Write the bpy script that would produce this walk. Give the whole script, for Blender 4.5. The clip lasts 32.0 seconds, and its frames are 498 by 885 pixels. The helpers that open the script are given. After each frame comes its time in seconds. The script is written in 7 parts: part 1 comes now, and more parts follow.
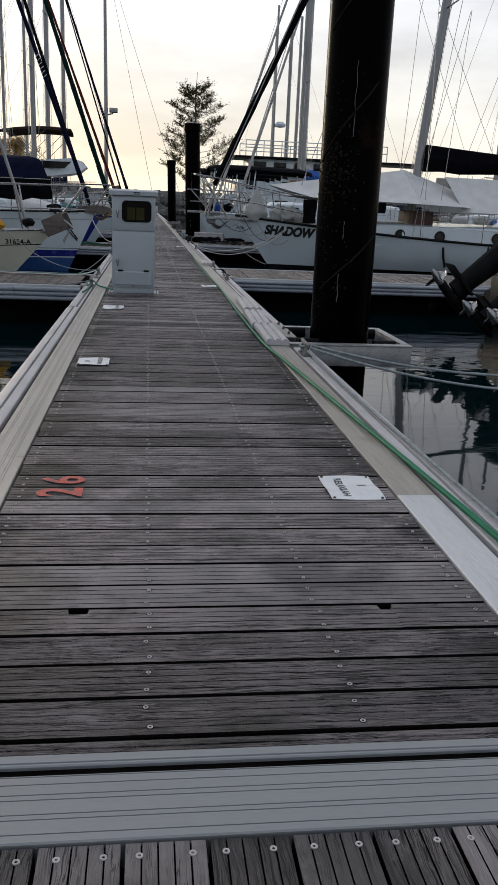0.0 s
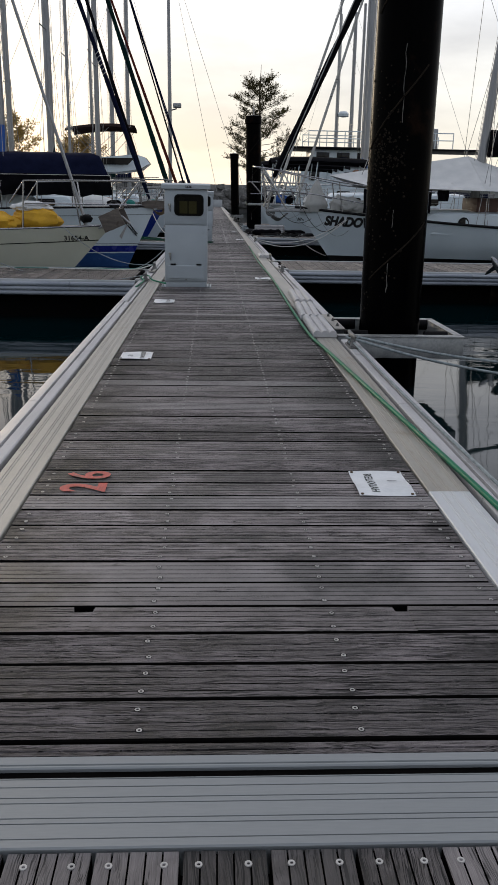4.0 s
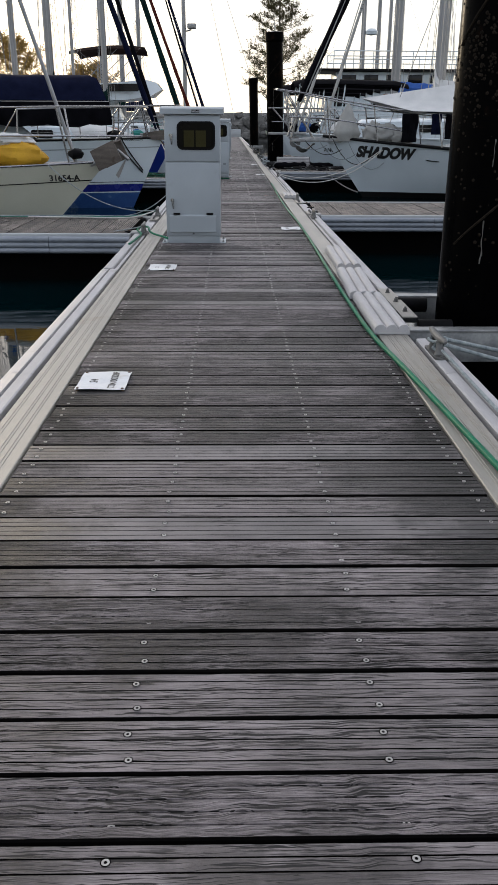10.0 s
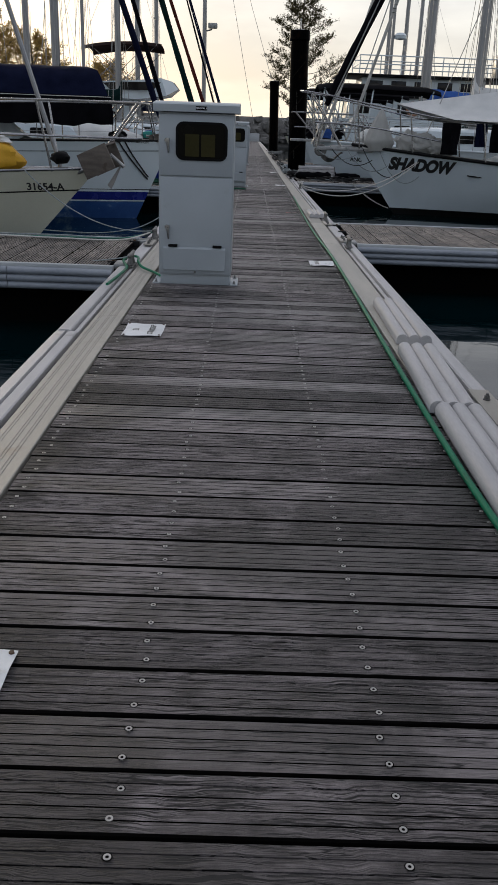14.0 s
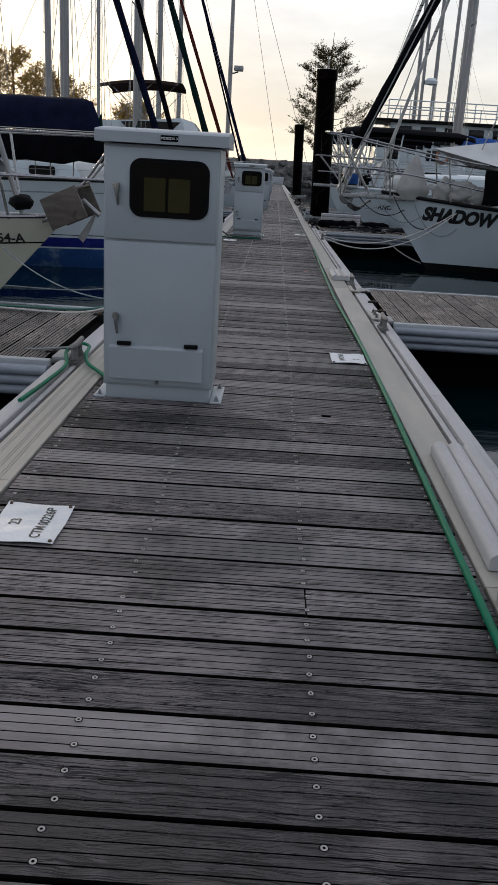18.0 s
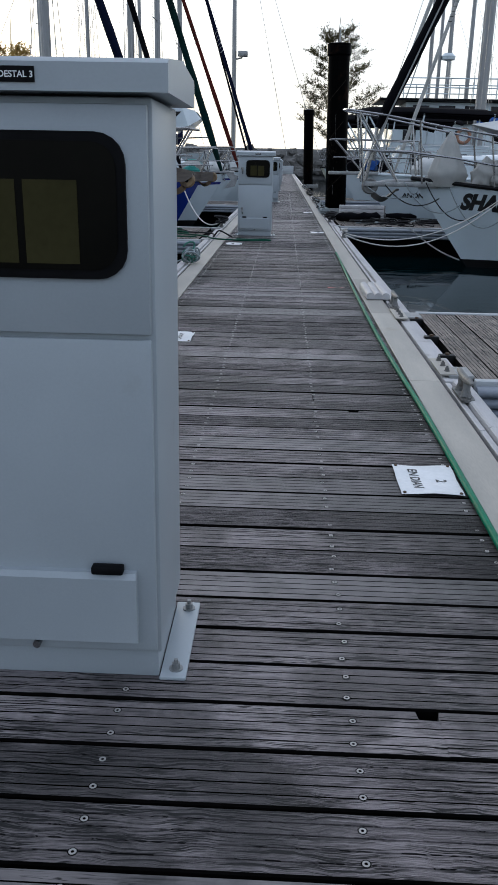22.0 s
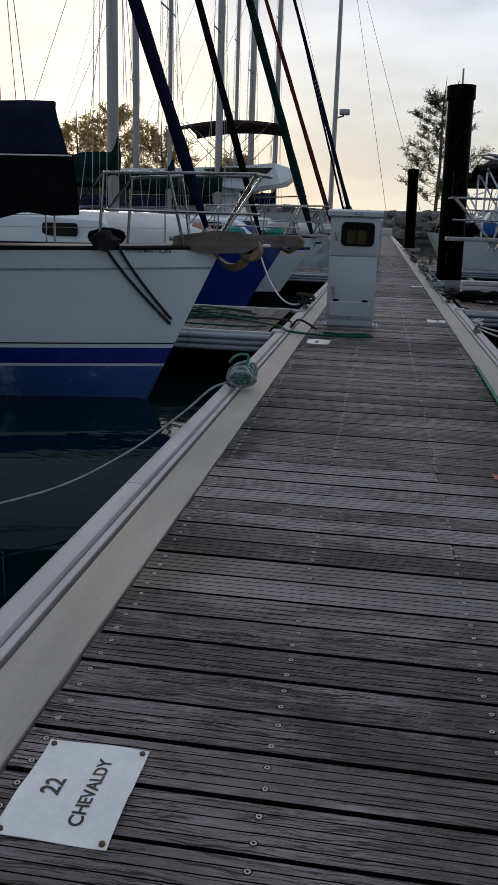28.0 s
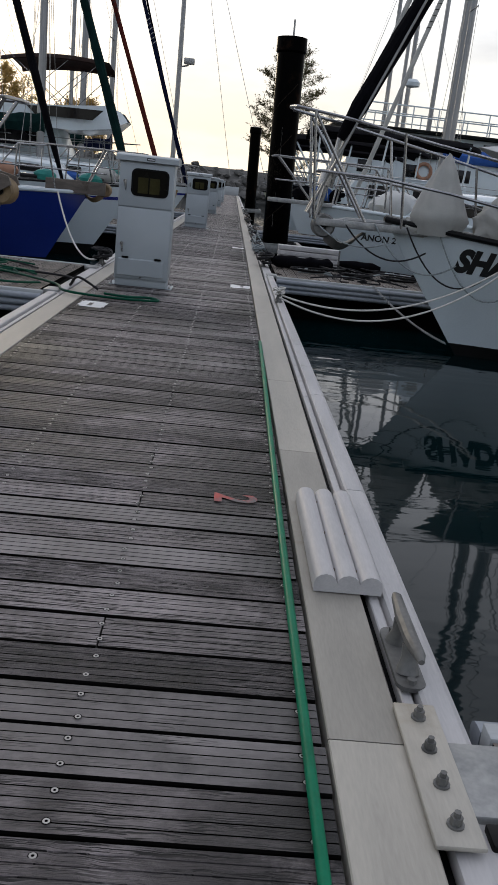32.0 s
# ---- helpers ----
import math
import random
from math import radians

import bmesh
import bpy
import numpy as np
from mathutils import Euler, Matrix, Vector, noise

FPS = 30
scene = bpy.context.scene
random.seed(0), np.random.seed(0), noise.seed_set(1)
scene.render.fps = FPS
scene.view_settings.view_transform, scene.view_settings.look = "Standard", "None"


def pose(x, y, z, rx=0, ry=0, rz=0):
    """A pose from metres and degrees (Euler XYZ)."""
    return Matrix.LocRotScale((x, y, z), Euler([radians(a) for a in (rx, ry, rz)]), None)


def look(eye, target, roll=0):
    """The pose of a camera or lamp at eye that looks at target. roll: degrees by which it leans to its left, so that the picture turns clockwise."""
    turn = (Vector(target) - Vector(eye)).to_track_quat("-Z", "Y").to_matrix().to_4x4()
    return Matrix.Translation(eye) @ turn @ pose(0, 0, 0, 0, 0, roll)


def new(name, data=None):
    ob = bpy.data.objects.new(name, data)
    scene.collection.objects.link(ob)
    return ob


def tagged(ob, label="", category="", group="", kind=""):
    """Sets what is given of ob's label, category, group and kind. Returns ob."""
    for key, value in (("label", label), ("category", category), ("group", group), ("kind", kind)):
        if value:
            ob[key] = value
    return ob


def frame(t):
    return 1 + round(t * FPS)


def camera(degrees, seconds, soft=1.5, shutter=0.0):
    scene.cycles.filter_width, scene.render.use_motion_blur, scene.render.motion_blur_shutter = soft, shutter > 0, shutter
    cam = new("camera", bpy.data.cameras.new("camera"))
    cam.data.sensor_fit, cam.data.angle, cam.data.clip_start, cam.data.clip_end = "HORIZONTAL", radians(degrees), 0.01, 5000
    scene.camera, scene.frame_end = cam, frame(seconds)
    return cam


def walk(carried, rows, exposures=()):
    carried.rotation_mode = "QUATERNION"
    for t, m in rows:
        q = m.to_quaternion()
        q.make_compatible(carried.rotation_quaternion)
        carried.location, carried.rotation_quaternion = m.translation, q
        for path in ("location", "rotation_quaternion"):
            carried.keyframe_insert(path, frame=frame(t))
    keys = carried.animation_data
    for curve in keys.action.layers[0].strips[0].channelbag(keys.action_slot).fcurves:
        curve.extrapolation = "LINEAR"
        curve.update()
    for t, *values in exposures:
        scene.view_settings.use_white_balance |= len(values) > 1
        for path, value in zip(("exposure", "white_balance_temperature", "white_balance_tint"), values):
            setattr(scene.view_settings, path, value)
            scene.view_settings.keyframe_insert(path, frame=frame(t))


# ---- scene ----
cam = camera(33.6, 32.0, soft=1.5)
# seconds, eye x, y, z, then yaw, pitch and roll in degrees
ROWS = [
    (0.0, -0.246, 0.064, 1.131, -7.38, -15.86, 2.48),
    (0.5, -0.232, 0.082, 1.125, -7.53, -15.80, 2.36),
    (1.0, -0.226, 0.081, 1.128, -7.73, -15.82, 2.33),
    (1.5, -0.228, 0.067, 1.129, -7.70, -15.75, 2.27),
    (2.0, -0.238, 0.064, 1.126, -7.53, -15.69, 2.28),
    (2.5, -0.230, 0.073, 1.124, -7.46, -15.77, 2.27),
    (3.0, -0.222, 0.071, 1.126, -7.03, -15.79, 1.95),
    (3.5, -0.166, 0.094, 1.124, -6.01, -16.03, 1.48),
    (4.0, -0.075, 0.121, 1.122, -2.64, -16.48, 1.06),
    (4.5, 0.003, 0.168, 1.108, -1.08, -17.07, 0.61),
    (6.5, -0.105, 0.550, 1.127, -3.98, -19.36, 0.23),
    (7.0, -0.048, 0.783, 1.122, -3.25, -18.47, 0.77),
    (7.5, -0.035, 1.063, 1.092, -4.07, -18.73, 1.47),
    (8.0, -0.079, 1.345, 1.114, -7.12, -18.68, 2.31),
    (8.5, -0.059, 1.602, 1.118, -1.53, -18.81, 3.95),
    (9.0, -0.051, 1.844, 1.089, -1.08, -19.50, 4.30),
    (9.5, -0.082, 2.159, 1.104, -1.90, -20.22, 0.09),
    (10.0, -0.037, 2.435, 1.106, -1.21, -20.91, 0.34),
    (10.5, -0.003, 2.688, 1.103, -0.97, -20.96, 1.71),
    (11.0, -0.048, 3.009, 1.103, -2.84, -21.60, 1.37),
    (11.5, -0.012, 3.274, 1.117, -2.16, -21.73, 1.48),
    (12.0, -0.020, 3.540, 1.118, 0.58, -21.50, 1.47),
    (12.5, -0.092, 3.828, 1.143, -1.17, -21.26, 1.85),
    (13.0, -0.059, 4.101, 1.135, -0.92, -20.79, 1.89),
    (13.5, -0.038, 4.414, 1.098, -0.70, -20.81, 2.06),
    (15.5, -0.052, 5.503, 1.170, -0.59, -19.17, 2.64),
    (16.0, 0.025, 5.778, 1.169, 4.70, -18.70, 0.30),
    (16.5, 0.095, 6.055, 1.150, 5.09, -18.49, 0.52),
    (17.0, 0.116, 6.395, 1.161, 0.18, -18.55, 2.83),
    (17.5, 0.155, 6.695, 1.150, 0.91, -18.17, 2.94),
    (18.0, 0.102, 6.999, 1.121, 0.73, -18.06, 3.47),
    (18.5, -0.022, 7.294, 1.129, -1.77, -18.09, 2.43),
    (19.0, -0.032, 7.628, 1.132, -0.63, -17.79, 1.90),
    (19.5, -0.064, 7.937, 1.110, -2.42, -18.00, 1.83),
    (20.0, -0.078, 8.199, 1.117, -9.00, -17.86, 1.18),
    (20.5, -0.020, 8.481, 1.128, -5.11, -17.64, 1.62),
    (21.0, -0.019, 8.828, 1.097, -5.32, -19.03, 1.66),
    (21.5, -0.005, 9.127, 1.099, -5.25, -18.87, 1.75),
    (22.0, 0.086, 9.437, 1.110, 2.06, -18.71, 1.11),
    (22.5, 0.101, 9.733, 1.116, 0.38, -18.54, 1.59),
    (23.0, 0.163, 10.004, 1.105, -2.11, -18.21, 1.94),
    (23.5, 0.266, 10.277, 1.127, 0.24, -16.93, 1.58),
    (24.0, 0.220, 10.584, 1.134, -0.03, -16.84, 1.69),
    (24.5, 0.190, 10.889, 1.104, 0.87, -16.92, 1.23),
    (26.5, 0.069, 12.439, 1.151, 2.85, -16.89, 2.36),
    (27.0, -0.016, 12.820, 1.160, 1.78, -16.79, 2.55),
    (27.5, -0.009, 13.178, 1.154, 7.41, -15.60, 1.54),
    (28.0, -0.078, 13.499, 1.132, 8.43, -15.02, 1.92),
    (28.5, -0.125, 13.739, 1.144, 8.39, -14.79, 1.73),
    (29.0, -0.063, 14.053, 1.130, 9.20, -14.63, 2.57),
    (29.5, -0.027, 14.236, 1.104, 1.45, -14.63, 4.00),
    (30.0, -0.069, 14.334, 1.116, -4.59, -14.58, 3.56),
    (30.5, 0.000, 14.363, 1.109, -4.72, -15.07, 3.10),
    (31.0, 0.196, 14.373, 1.098, -4.60, -15.23, 3.37),
    (31.5, 0.373, 14.377, 1.095, -2.83, -16.14, 6.06),
    (32.0, 0.485, 14.517, 1.101, -2.85, -17.13, 6.37),
]


def eye_pose(x, y, z, yaw, pitch, roll):
    a, b = radians(yaw), radians(pitch)
    return look((x, y, z), (x - math.sin(a) * math.cos(b), y + math.cos(a) * math.cos(b), z + math.sin(b)), roll)


walk(cam, [(t, eye_pose(*r)) for t, *r in ROWS],
     [(0.0, 0.12, 6450, 10), (4.0, 0.17, 6450, 10), (7.0, 0.22, 6500, 10), (8.0, 0.22, 6500, 10), (9.0, 0.38, 6500, 10), (10.0, 0.68, 6500, 10), (11.0, 0.76, 6500, 10), (12.0, 0.68, 6450, 10), (13.0, 0.22, 6450, 10),
      (14.5, 0.1, 6450, 10), (16.0, 0.12, 6400, 10), (18.0, 0.08, 6350, 10), (19.0, 0.24, 6450, 10), (20.0, 0.35, 6450, 10), (21.0, 0.44, 6300, 9), (22.0, 0.53, 5800, 7),
      (23.0, 0.32, 6450, 10), (24.0, 0.05, 6500, 10), (26.5, 0.02, 6450, 10), (27.0, 0.23, 6450, 10), (28.0, -0.18, 6100, 9), (29.0, -0.20, 6200, 9), (30.0, 0.22, 6350, 10), (31.0, 0.3, 6450, 10), (32.0, 0.32, 6450, 10)])

# ---- world, sun ----
WATER = -0.52
world = bpy.data.worlds.new("dusk_sky")
scene.world = world
world.use_nodes = True
wn, wl = world.node_tree.nodes, world.node_tree.links
wn.clear()
w_out = wn.new("ShaderNodeOutputWorld")
w_bg = wn.new("ShaderNodeBackground")
w_sky = wn.new("ShaderNodeTexSky")
w_sky.sky_type = "NISHITA"
w_sky.sun_disc = False
w_sky.sun_elevation, w_sky.sun_rotation = radians(9), radians(-22)
w_sky.air_density, w_sky.dust_density, w_sky.ozone_density = 1.0, 2.0, 1.0
w_tex = wn.new("ShaderNodeTexCoord")
w_sep = wn.new("ShaderNodeSeparateXYZ")
w_ramp = wn.new("ShaderNodeValToRGB")
w_map = wn.new("ShaderNodeMapping")
w_map.inputs["Scale"].default_value = (1.0, 1.0, 3.2)
w_noise = wn.new("ShaderNodeTexNoise")
w_noise.inputs["Scale"].default_value = 2.6
w_noise.inputs["Detail"].default_value = 6.0
w_noise.inputs["Roughness"].default_value = 0.55
w_cl = wn.new("ShaderNodeValToRGB")
w_cl.color_ramp.elements[0].position, w_cl.color_ramp.elements[0].color = 0.38, (0.70, 0.705, 0.73, 1)
w_cl.color_ramp.elements[1].position, w_cl.color_ramp.elements[1].color = 0.62, (1.02, 1.025, 1.03, 1)
for k, (p, c) in enumerate([(0.0, (0.96, 0.875, 0.71, 1)), (0.10, (0.93, 0.90, 0.825, 1)), (0.26, (0.815, 0.835, 0.90, 1)), (1.0, (0.69, 0.69, 0.74, 1))]):
    e = w_ramp.color_ramp.elements[k] if k < 2 else w_ramp.color_ramp.elements.new(p)
    e.position, e.color = p, c
w_mul = wn.new("ShaderNodeMix")
w_mul.data_type, w_mul.blend_type = "RGBA", "MULTIPLY"
w_mul.inputs[0].default_value = 1.0
w_mix = wn.new("ShaderNodeMix")
w_mix.data_type = "RGBA"
w_mix.inputs[0].default_value = 0.9
w_gain = wn.new("ShaderNodeMix")
w_gain.data_type, w_gain.blend_type = "RGBA", "MULTIPLY"
w_gain.inputs[0].default_value = 1.0
w_gain.inputs[7].default_value = (0.10, 0.10, 0.10, 1)
wl.new(w_tex.outputs["Generated"], w_sep.inputs[0])
wl.new(w_sep.outputs["Z"], w_ramp.inputs[0])
wl.new(w_tex.outputs["Generated"], w_map.inputs[0])
wl.new(w_map.outputs[0], w_noise.inputs["Vector"])
wl.new(w_noise.outputs[0], w_cl.inputs[0])
w_side = wn.new("ShaderNodeMapRange")
w_side.inputs["From Min"].default_value, w_side.inputs["From Max"].default_value = -0.7, 0.75
w_tint = wn.new("ShaderNodeMix")
w_tint.data_type = "RGBA"
w_tint.inputs[6].default_value, w_tint.inputs[7].default_value = (0.585, 0.625, 0.69, 1), (1.0, 1.0, 1.0, 1)
w_dim = wn.new("ShaderNodeMix")
w_dim.data_type, w_dim.blend_type = "RGBA", "MULTIPLY"
w_dim.inputs[0].default_value = 1.0
wl.new(w_sep.outputs["Y"], w_side.inputs[0])
wl.new(w_side.outputs[0], w_tint.inputs[0])
wl.new(w_ramp.outputs[0], w_mul.inputs[6])
wl.new(w_cl.outputs[0], w_mul.inputs[7])
wl.new(w_sky.outputs[0], w_gain.inputs[6])
wl.new(w_gain.outputs[2], w_mix.inputs[6])
wl.new(w_mul.outputs[2], w_dim.inputs[6])
wl.new(w_tint.outputs[2], w_dim.inputs[7])
wl.new(w_dim.outputs[2], w_mix.inputs[7])
wl.new(w_mix.outputs[2], w_bg.inputs[0])
w_bg.inputs[1].default_value = 1.15
wl.new(w_bg.outputs[0], w_out.inputs[0])

sun = new("sun", bpy.data.lights.new("sun", "SUN"))
sun.data.energy, sun.data.angle, sun.data.color = 0.6, radians(14), (1.0, 0.83, 0.6)
sun.matrix_world = look((0, 0, 50), Vector((0, 0, 50)) - Vector((math.sin(radians(-22)) * math.cos(radians(9)), math.cos(radians(-22)) * math.cos(radians(9)), math.sin(radians(9)))))


# ---- materials ----
def surface(name, a, b, rough=0.6, metal=0.0, scale=6.0, stretch=(1, 1, 1), bump=0.15, fine=60.0, fine_amount=0.3,
            spots=None, spot_scale=3.0, spot_at=0.62, random_tone=0.0, spec=0.5, rough_var=0.12, coat=0.0, ramp_at=(0.33, 0.67)):
    """Two tones mixed by a broad and a fine noise, with optional stains, a random tone per object, and relief."""
    m = bpy.data.materials.new(name)
    m.use_nodes = True
    n, l = m.node_tree.nodes, m.node_tree.links
    bsdf = n["Principled BSDF"]
    tc, mp = n.new("ShaderNodeTexCoord"), n.new("ShaderNodeMapping")
    mp.inputs["Scale"].default_value = stretch
    info = n.new("ShaderNodeObjectInfo")
    add = n.new("ShaderNodeVectorMath")
    add.operation = "ADD"
    mulr = n.new("ShaderNodeVectorMath")
    mulr.operation = "SCALE"
    comb = n.new("ShaderNodeCombineXYZ")
    for k in range(3):
        l.new(info.outputs["Random"], comb.inputs[k])
    l.new(comb.outputs[0], mulr.inputs[0])
    mulr.inputs["Scale"].default_value = 37.0
    l.new(tc.outputs["Object"], add.inputs[0])
    l.new(mulr.outputs[0], add.inputs[1])
    l.new(add.outputs[0], mp.inputs[0])
    broad, grain = n.new("ShaderNodeTexNoise"), n.new("ShaderNodeTexNoise")
    broad.inputs["Scale"].default_value, broad.inputs["Detail"].default_value = scale, 4
    grain.inputs["Scale"].default_value, grain.inputs["Detail"].default_value = fine, 3
    l.new(mp.outputs[0], broad.inputs["Vector"])
    l.new(mp.outputs[0], grain.inputs["Vector"])
    mix = n.new("ShaderNodeMath")
    mix.operation = "MULTIPLY_ADD"
    l.new(grain.outputs[0], mix.inputs[0])
    mix.inputs[1].default_value = fine_amount
    half = n.new("ShaderNodeMath")
    half.operation = "MULTIPLY"
    half.inputs[1].default_value = 1 - fine_amount
    l.new(broad.outputs[0], half.inputs[0])
    l.new(half.outputs[0], mix.inputs[2])
    ramp = n.new("ShaderNodeValToRGB")
    ramp.color_ramp.elements[0].position, ramp.color_ramp.elements[0].color = ramp_at[0], (*a, 1)
    ramp.color_ramp.elements[1].position, ramp.color_ramp.elements[1].color = ramp_at[1], (*b, 1)
    l.new(mix.outputs[0], ramp.inputs[0])
    colour = ramp.outputs[0]
    if spots:
        sp = n.new("ShaderNodeTexNoise")
        sp.inputs["Scale"].default_value, sp.inputs["Detail"].default_value, sp.inputs["Roughness"].default_value = spot_scale, 7, 0.65
        l.new(add.outputs[0], sp.inputs["Vector"])
        sr = n.new("ShaderNodeValToRGB")
        sr.color_ramp.elements[0].position, sr.color_ramp.elements[1].position = spot_at, spot_at + 0.12
        l.new(sp.outputs[0], sr.inputs[0])
        mm = n.new("ShaderNodeMix")
        mm.data_type = "RGBA"
        l.new(sr.outputs[0], mm.inputs[0])
        l.new(colour, mm.inputs[6])
        mm.inputs[7].default_value = (*spots, 1)
        colour = mm.outputs[2]
    if random_tone:
        rr = n.new("ShaderNodeMapRange")
        rr.inputs["To Min"].default_value, rr.inputs["To Max"].default_value = 1 - random_tone, 1 + random_tone
        l.new(info.outputs["Random"], rr.inputs[0])
        hv = n.new("ShaderNodeHueSaturation")
        l.new(rr.outputs[0], hv.inputs["Value"])
        l.new(colour, hv.inputs["Color"])
        colour = hv.outputs[0]
    l.new(colour, bsdf.inputs["Base Color"])
    ro = n.new("ShaderNodeMapRange")
    ro.inputs["To Min"].default_value, ro.inputs["To Max"].default_value = max(0.02, rough - rough_var), min(1.0, rough + rough_var)
    l.new(broad.outputs[0], ro.inputs[0])
    l.new(ro.outputs[0], bsdf.inputs["Roughness"])
    bsdf.inputs["Metallic"].default_value = metal
    bsdf.inputs["Specular IOR Level"].default_value = spec
    bsdf.inputs["Coat Weight"].default_value = coat
    if bump:
        bp = n.new("ShaderNodeBump")
        bp.inputs["Strength"].default_value, bp.inputs["Distance"].default_value = bump, 0.01
        l.new(mix.outputs[0], bp.inputs["Height"])
        l.new(bp.outputs[0], bsdf.inputs["Normal"])
    return m


M = {}
def timber(name, low, high, crack=0.5, rough=0.62, tone=0.3, along=0, stain=0.5, bump=0.5, wavy=0.030):
    """Weathered plank wood: crisp grain along one axis, splits, blotches, dirt by the walkway's edges, a tone for each board."""
    m = bpy.data.materials.new(name)
    m.use_nodes = True
    n, l = m.node_tree.nodes, m.node_tree.links
    bsdf = n["Principled BSDF"]
    tc, info = n.new("ShaderNodeTexCoord"), n.new("ShaderNodeObjectInfo")
    off = n.new("ShaderNodeVectorMath")
    off.operation = "MULTIPLY_ADD"
    l.new(info.outputs["Random"], off.inputs[0])
    off.inputs[1].default_value = (61.0, 23.0, 47.0)
    sway, swing, bend = n.new("ShaderNodeTexNoise"), n.new("ShaderNodeVectorMath"), n.new("ShaderNodeVectorMath")
    sway.inputs["Scale"].default_value, sway.inputs["Detail"].default_value = 7.0, 3
    swing.operation, bend.operation = "MULTIPLY_ADD", "ADD"
    swing.inputs[1].default_value = (0.0, wavy, 0.0) if along == 0 else (wavy, 0.0, 0.0)
    swing.inputs[2].default_value = (0.0, -wavy / 2, 0.0) if along == 0 else (-wavy / 2, 0.0, 0.0)
    l.new(tc.outputs["Object"], sway.inputs["Vector"])
    l.new(sway.outputs[0], swing.inputs[0])
    l.new(tc.outputs["Object"], bend.inputs[0])
    l.new(swing.outputs[0], bend.inputs[1])
    l.new(bend.outputs[0], off.inputs[2])

    def noise_at(sx, sy, scale, detail, rough_n=0.5):
        mp, no = n.new("ShaderNodeMapping"), n.new("ShaderNodeTexNoise")
        mp.inputs["Scale"].default_value = (sx, sy, 1.0) if along == 0 else (sy, sx, 1.0)
        no.inputs["Scale"].default_value, no.inputs["Detail"].default_value, no.inputs["Roughness"].default_value = scale, detail, rough_n
        l.new(off.outputs[0], mp.inputs[0])
        l.new(mp.outputs[0], no.inputs["Vector"])
        return no.outputs[0]

    def bent(socket):
        socket.node.inputs["Distortion"].default_value = 0.7
        return socket

    def ramp(source, a, b, lo=0.0, hi=1.0):
        r = n.new("ShaderNodeMapRange")
        r.inputs["From Min"].default_value, r.inputs["From Max"].default_value = a, b
        r.inputs["To Min"].default_value, r.inputs["To Max"].default_value = lo, hi
        l.new(source, r.inputs[0])
        return r.outputs[0]

    def times(a, b):
        q = n.new("ShaderNodeMath")
        q.operation = "MULTIPLY"
        l.new(a, q.inputs[0])
        l.new(b, q.inputs[1])
        return q.outputs[0]
    grain = noise_at(2.4, 80.0, 6.0, 5, 0.72)
    streak = noise_at(0.7, 14.0, 3.0, 3, 0.5)
    blotch = noise_at(1.0, 1.6, 2.4, 5, 0.6)
    split = bent(noise_at(1.9, 74.0, 3.2, 2, 0.5))
    where = noise_at(1.0, 5.0, 1.7, 2, 0.5)
    mixed = n.new("ShaderNodeMix")
    mixed.inputs[0].default_value = 0.22
    l.new(grain, mixed.inputs[2])
    l.new(streak, mixed.inputs[3])
    col = n.new("ShaderNodeValToRGB")
    col.color_ramp.elements[0].position, col.color_ramp.elements[0].color = 0.36, (*low, 1)
    col.color_ramp.elements[1].position, col.color_ramp.elements[1].color = 0.64, (*high, 1)
    l.new(mixed.outputs[0], col.inputs[0])
    seam = noise_at(2.6, 52.0, 2.6, 2, 0.5)
    thin, flat = n.new("ShaderNodeMath"), n.new("ShaderNodeMath")
    thin.operation, thin.inputs[1].default_value = "SUBTRACT", 0.5
    flat.operation = "ABSOLUTE"
    l.new(seam, thin.inputs[0])
    l.new(thin.outputs[0], flat.inputs[0])
    here = ramp(where, 0.62 - 0.3 * crack, 0.72 - 0.3 * crack)
    gape = ramp(noise_at(3.0, 9.0, 2.2, 2, 0.5), 0.44 + 0.10 * (1 - crack), 0.58 + 0.10 * (1 - crack))
    both = n.new("ShaderNodeMath")
    both.operation = "MAXIMUM"
    l.new(times(ramp(split, 0.555, 0.580), here), both.inputs[0])
    l.new(times(ramp(flat.outputs[0], 0.036, 0.014), gape), both.inputs[1])
    dark = both.outputs[0]
    keep = ramp(dark, 0.0, 1.0, 1.0, 0.03)
    value = times(keep, ramp(blotch, 0.36, 0.60, 0.58, 1.10))
    value = times(value, ramp(info.outputs["Random"], 0.0, 1.0, 1 - tone, 1 + tone))
    spot = n.new("ShaderNodeTexNoise")
    spot.inputs["Scale"].default_value, spot.inputs["Detail"].default_value, spot.inputs["Roughness"].default_value = 1.15, 7, 0.68
    place = n.new("ShaderNodeNewGeometry")
    l.new(place.outputs["Position"], spot.inputs["Vector"])
    if stain:
        sep, ab = n.new("ShaderNodeSeparateXYZ"), n.new("ShaderNodeMath")
        ab.operation = "ABSOLUTE"
        l.new(tc.outputs["Object"], sep.inputs[0])
        l.new(sep.outputs["X"], ab.inputs[0])
        dirt = times(ramp(ab.outputs[0], 0.42, 0.70), ramp(spot.outputs[0], 0.42, 0.51))
        dirt = times(dirt, ramp(streak, 0.30, 0.50, 0.35, 1.0))
        value = times(value, ramp(dirt, 0.0, 1.0, 1.0, 1 - stain))
    damp = times(ramp(spot.outputs[0], 0.50, 0.565), ramp(grain, 0.34, 0.50))
    value = times(value, ramp(damp, 0.0, 1.0, 1.08, 0.40))
    hv = n.new("ShaderNodeHueSaturation")
    l.new(value, hv.inputs["Value"])
    l.new(col.outputs[0], hv.inputs["Color"])
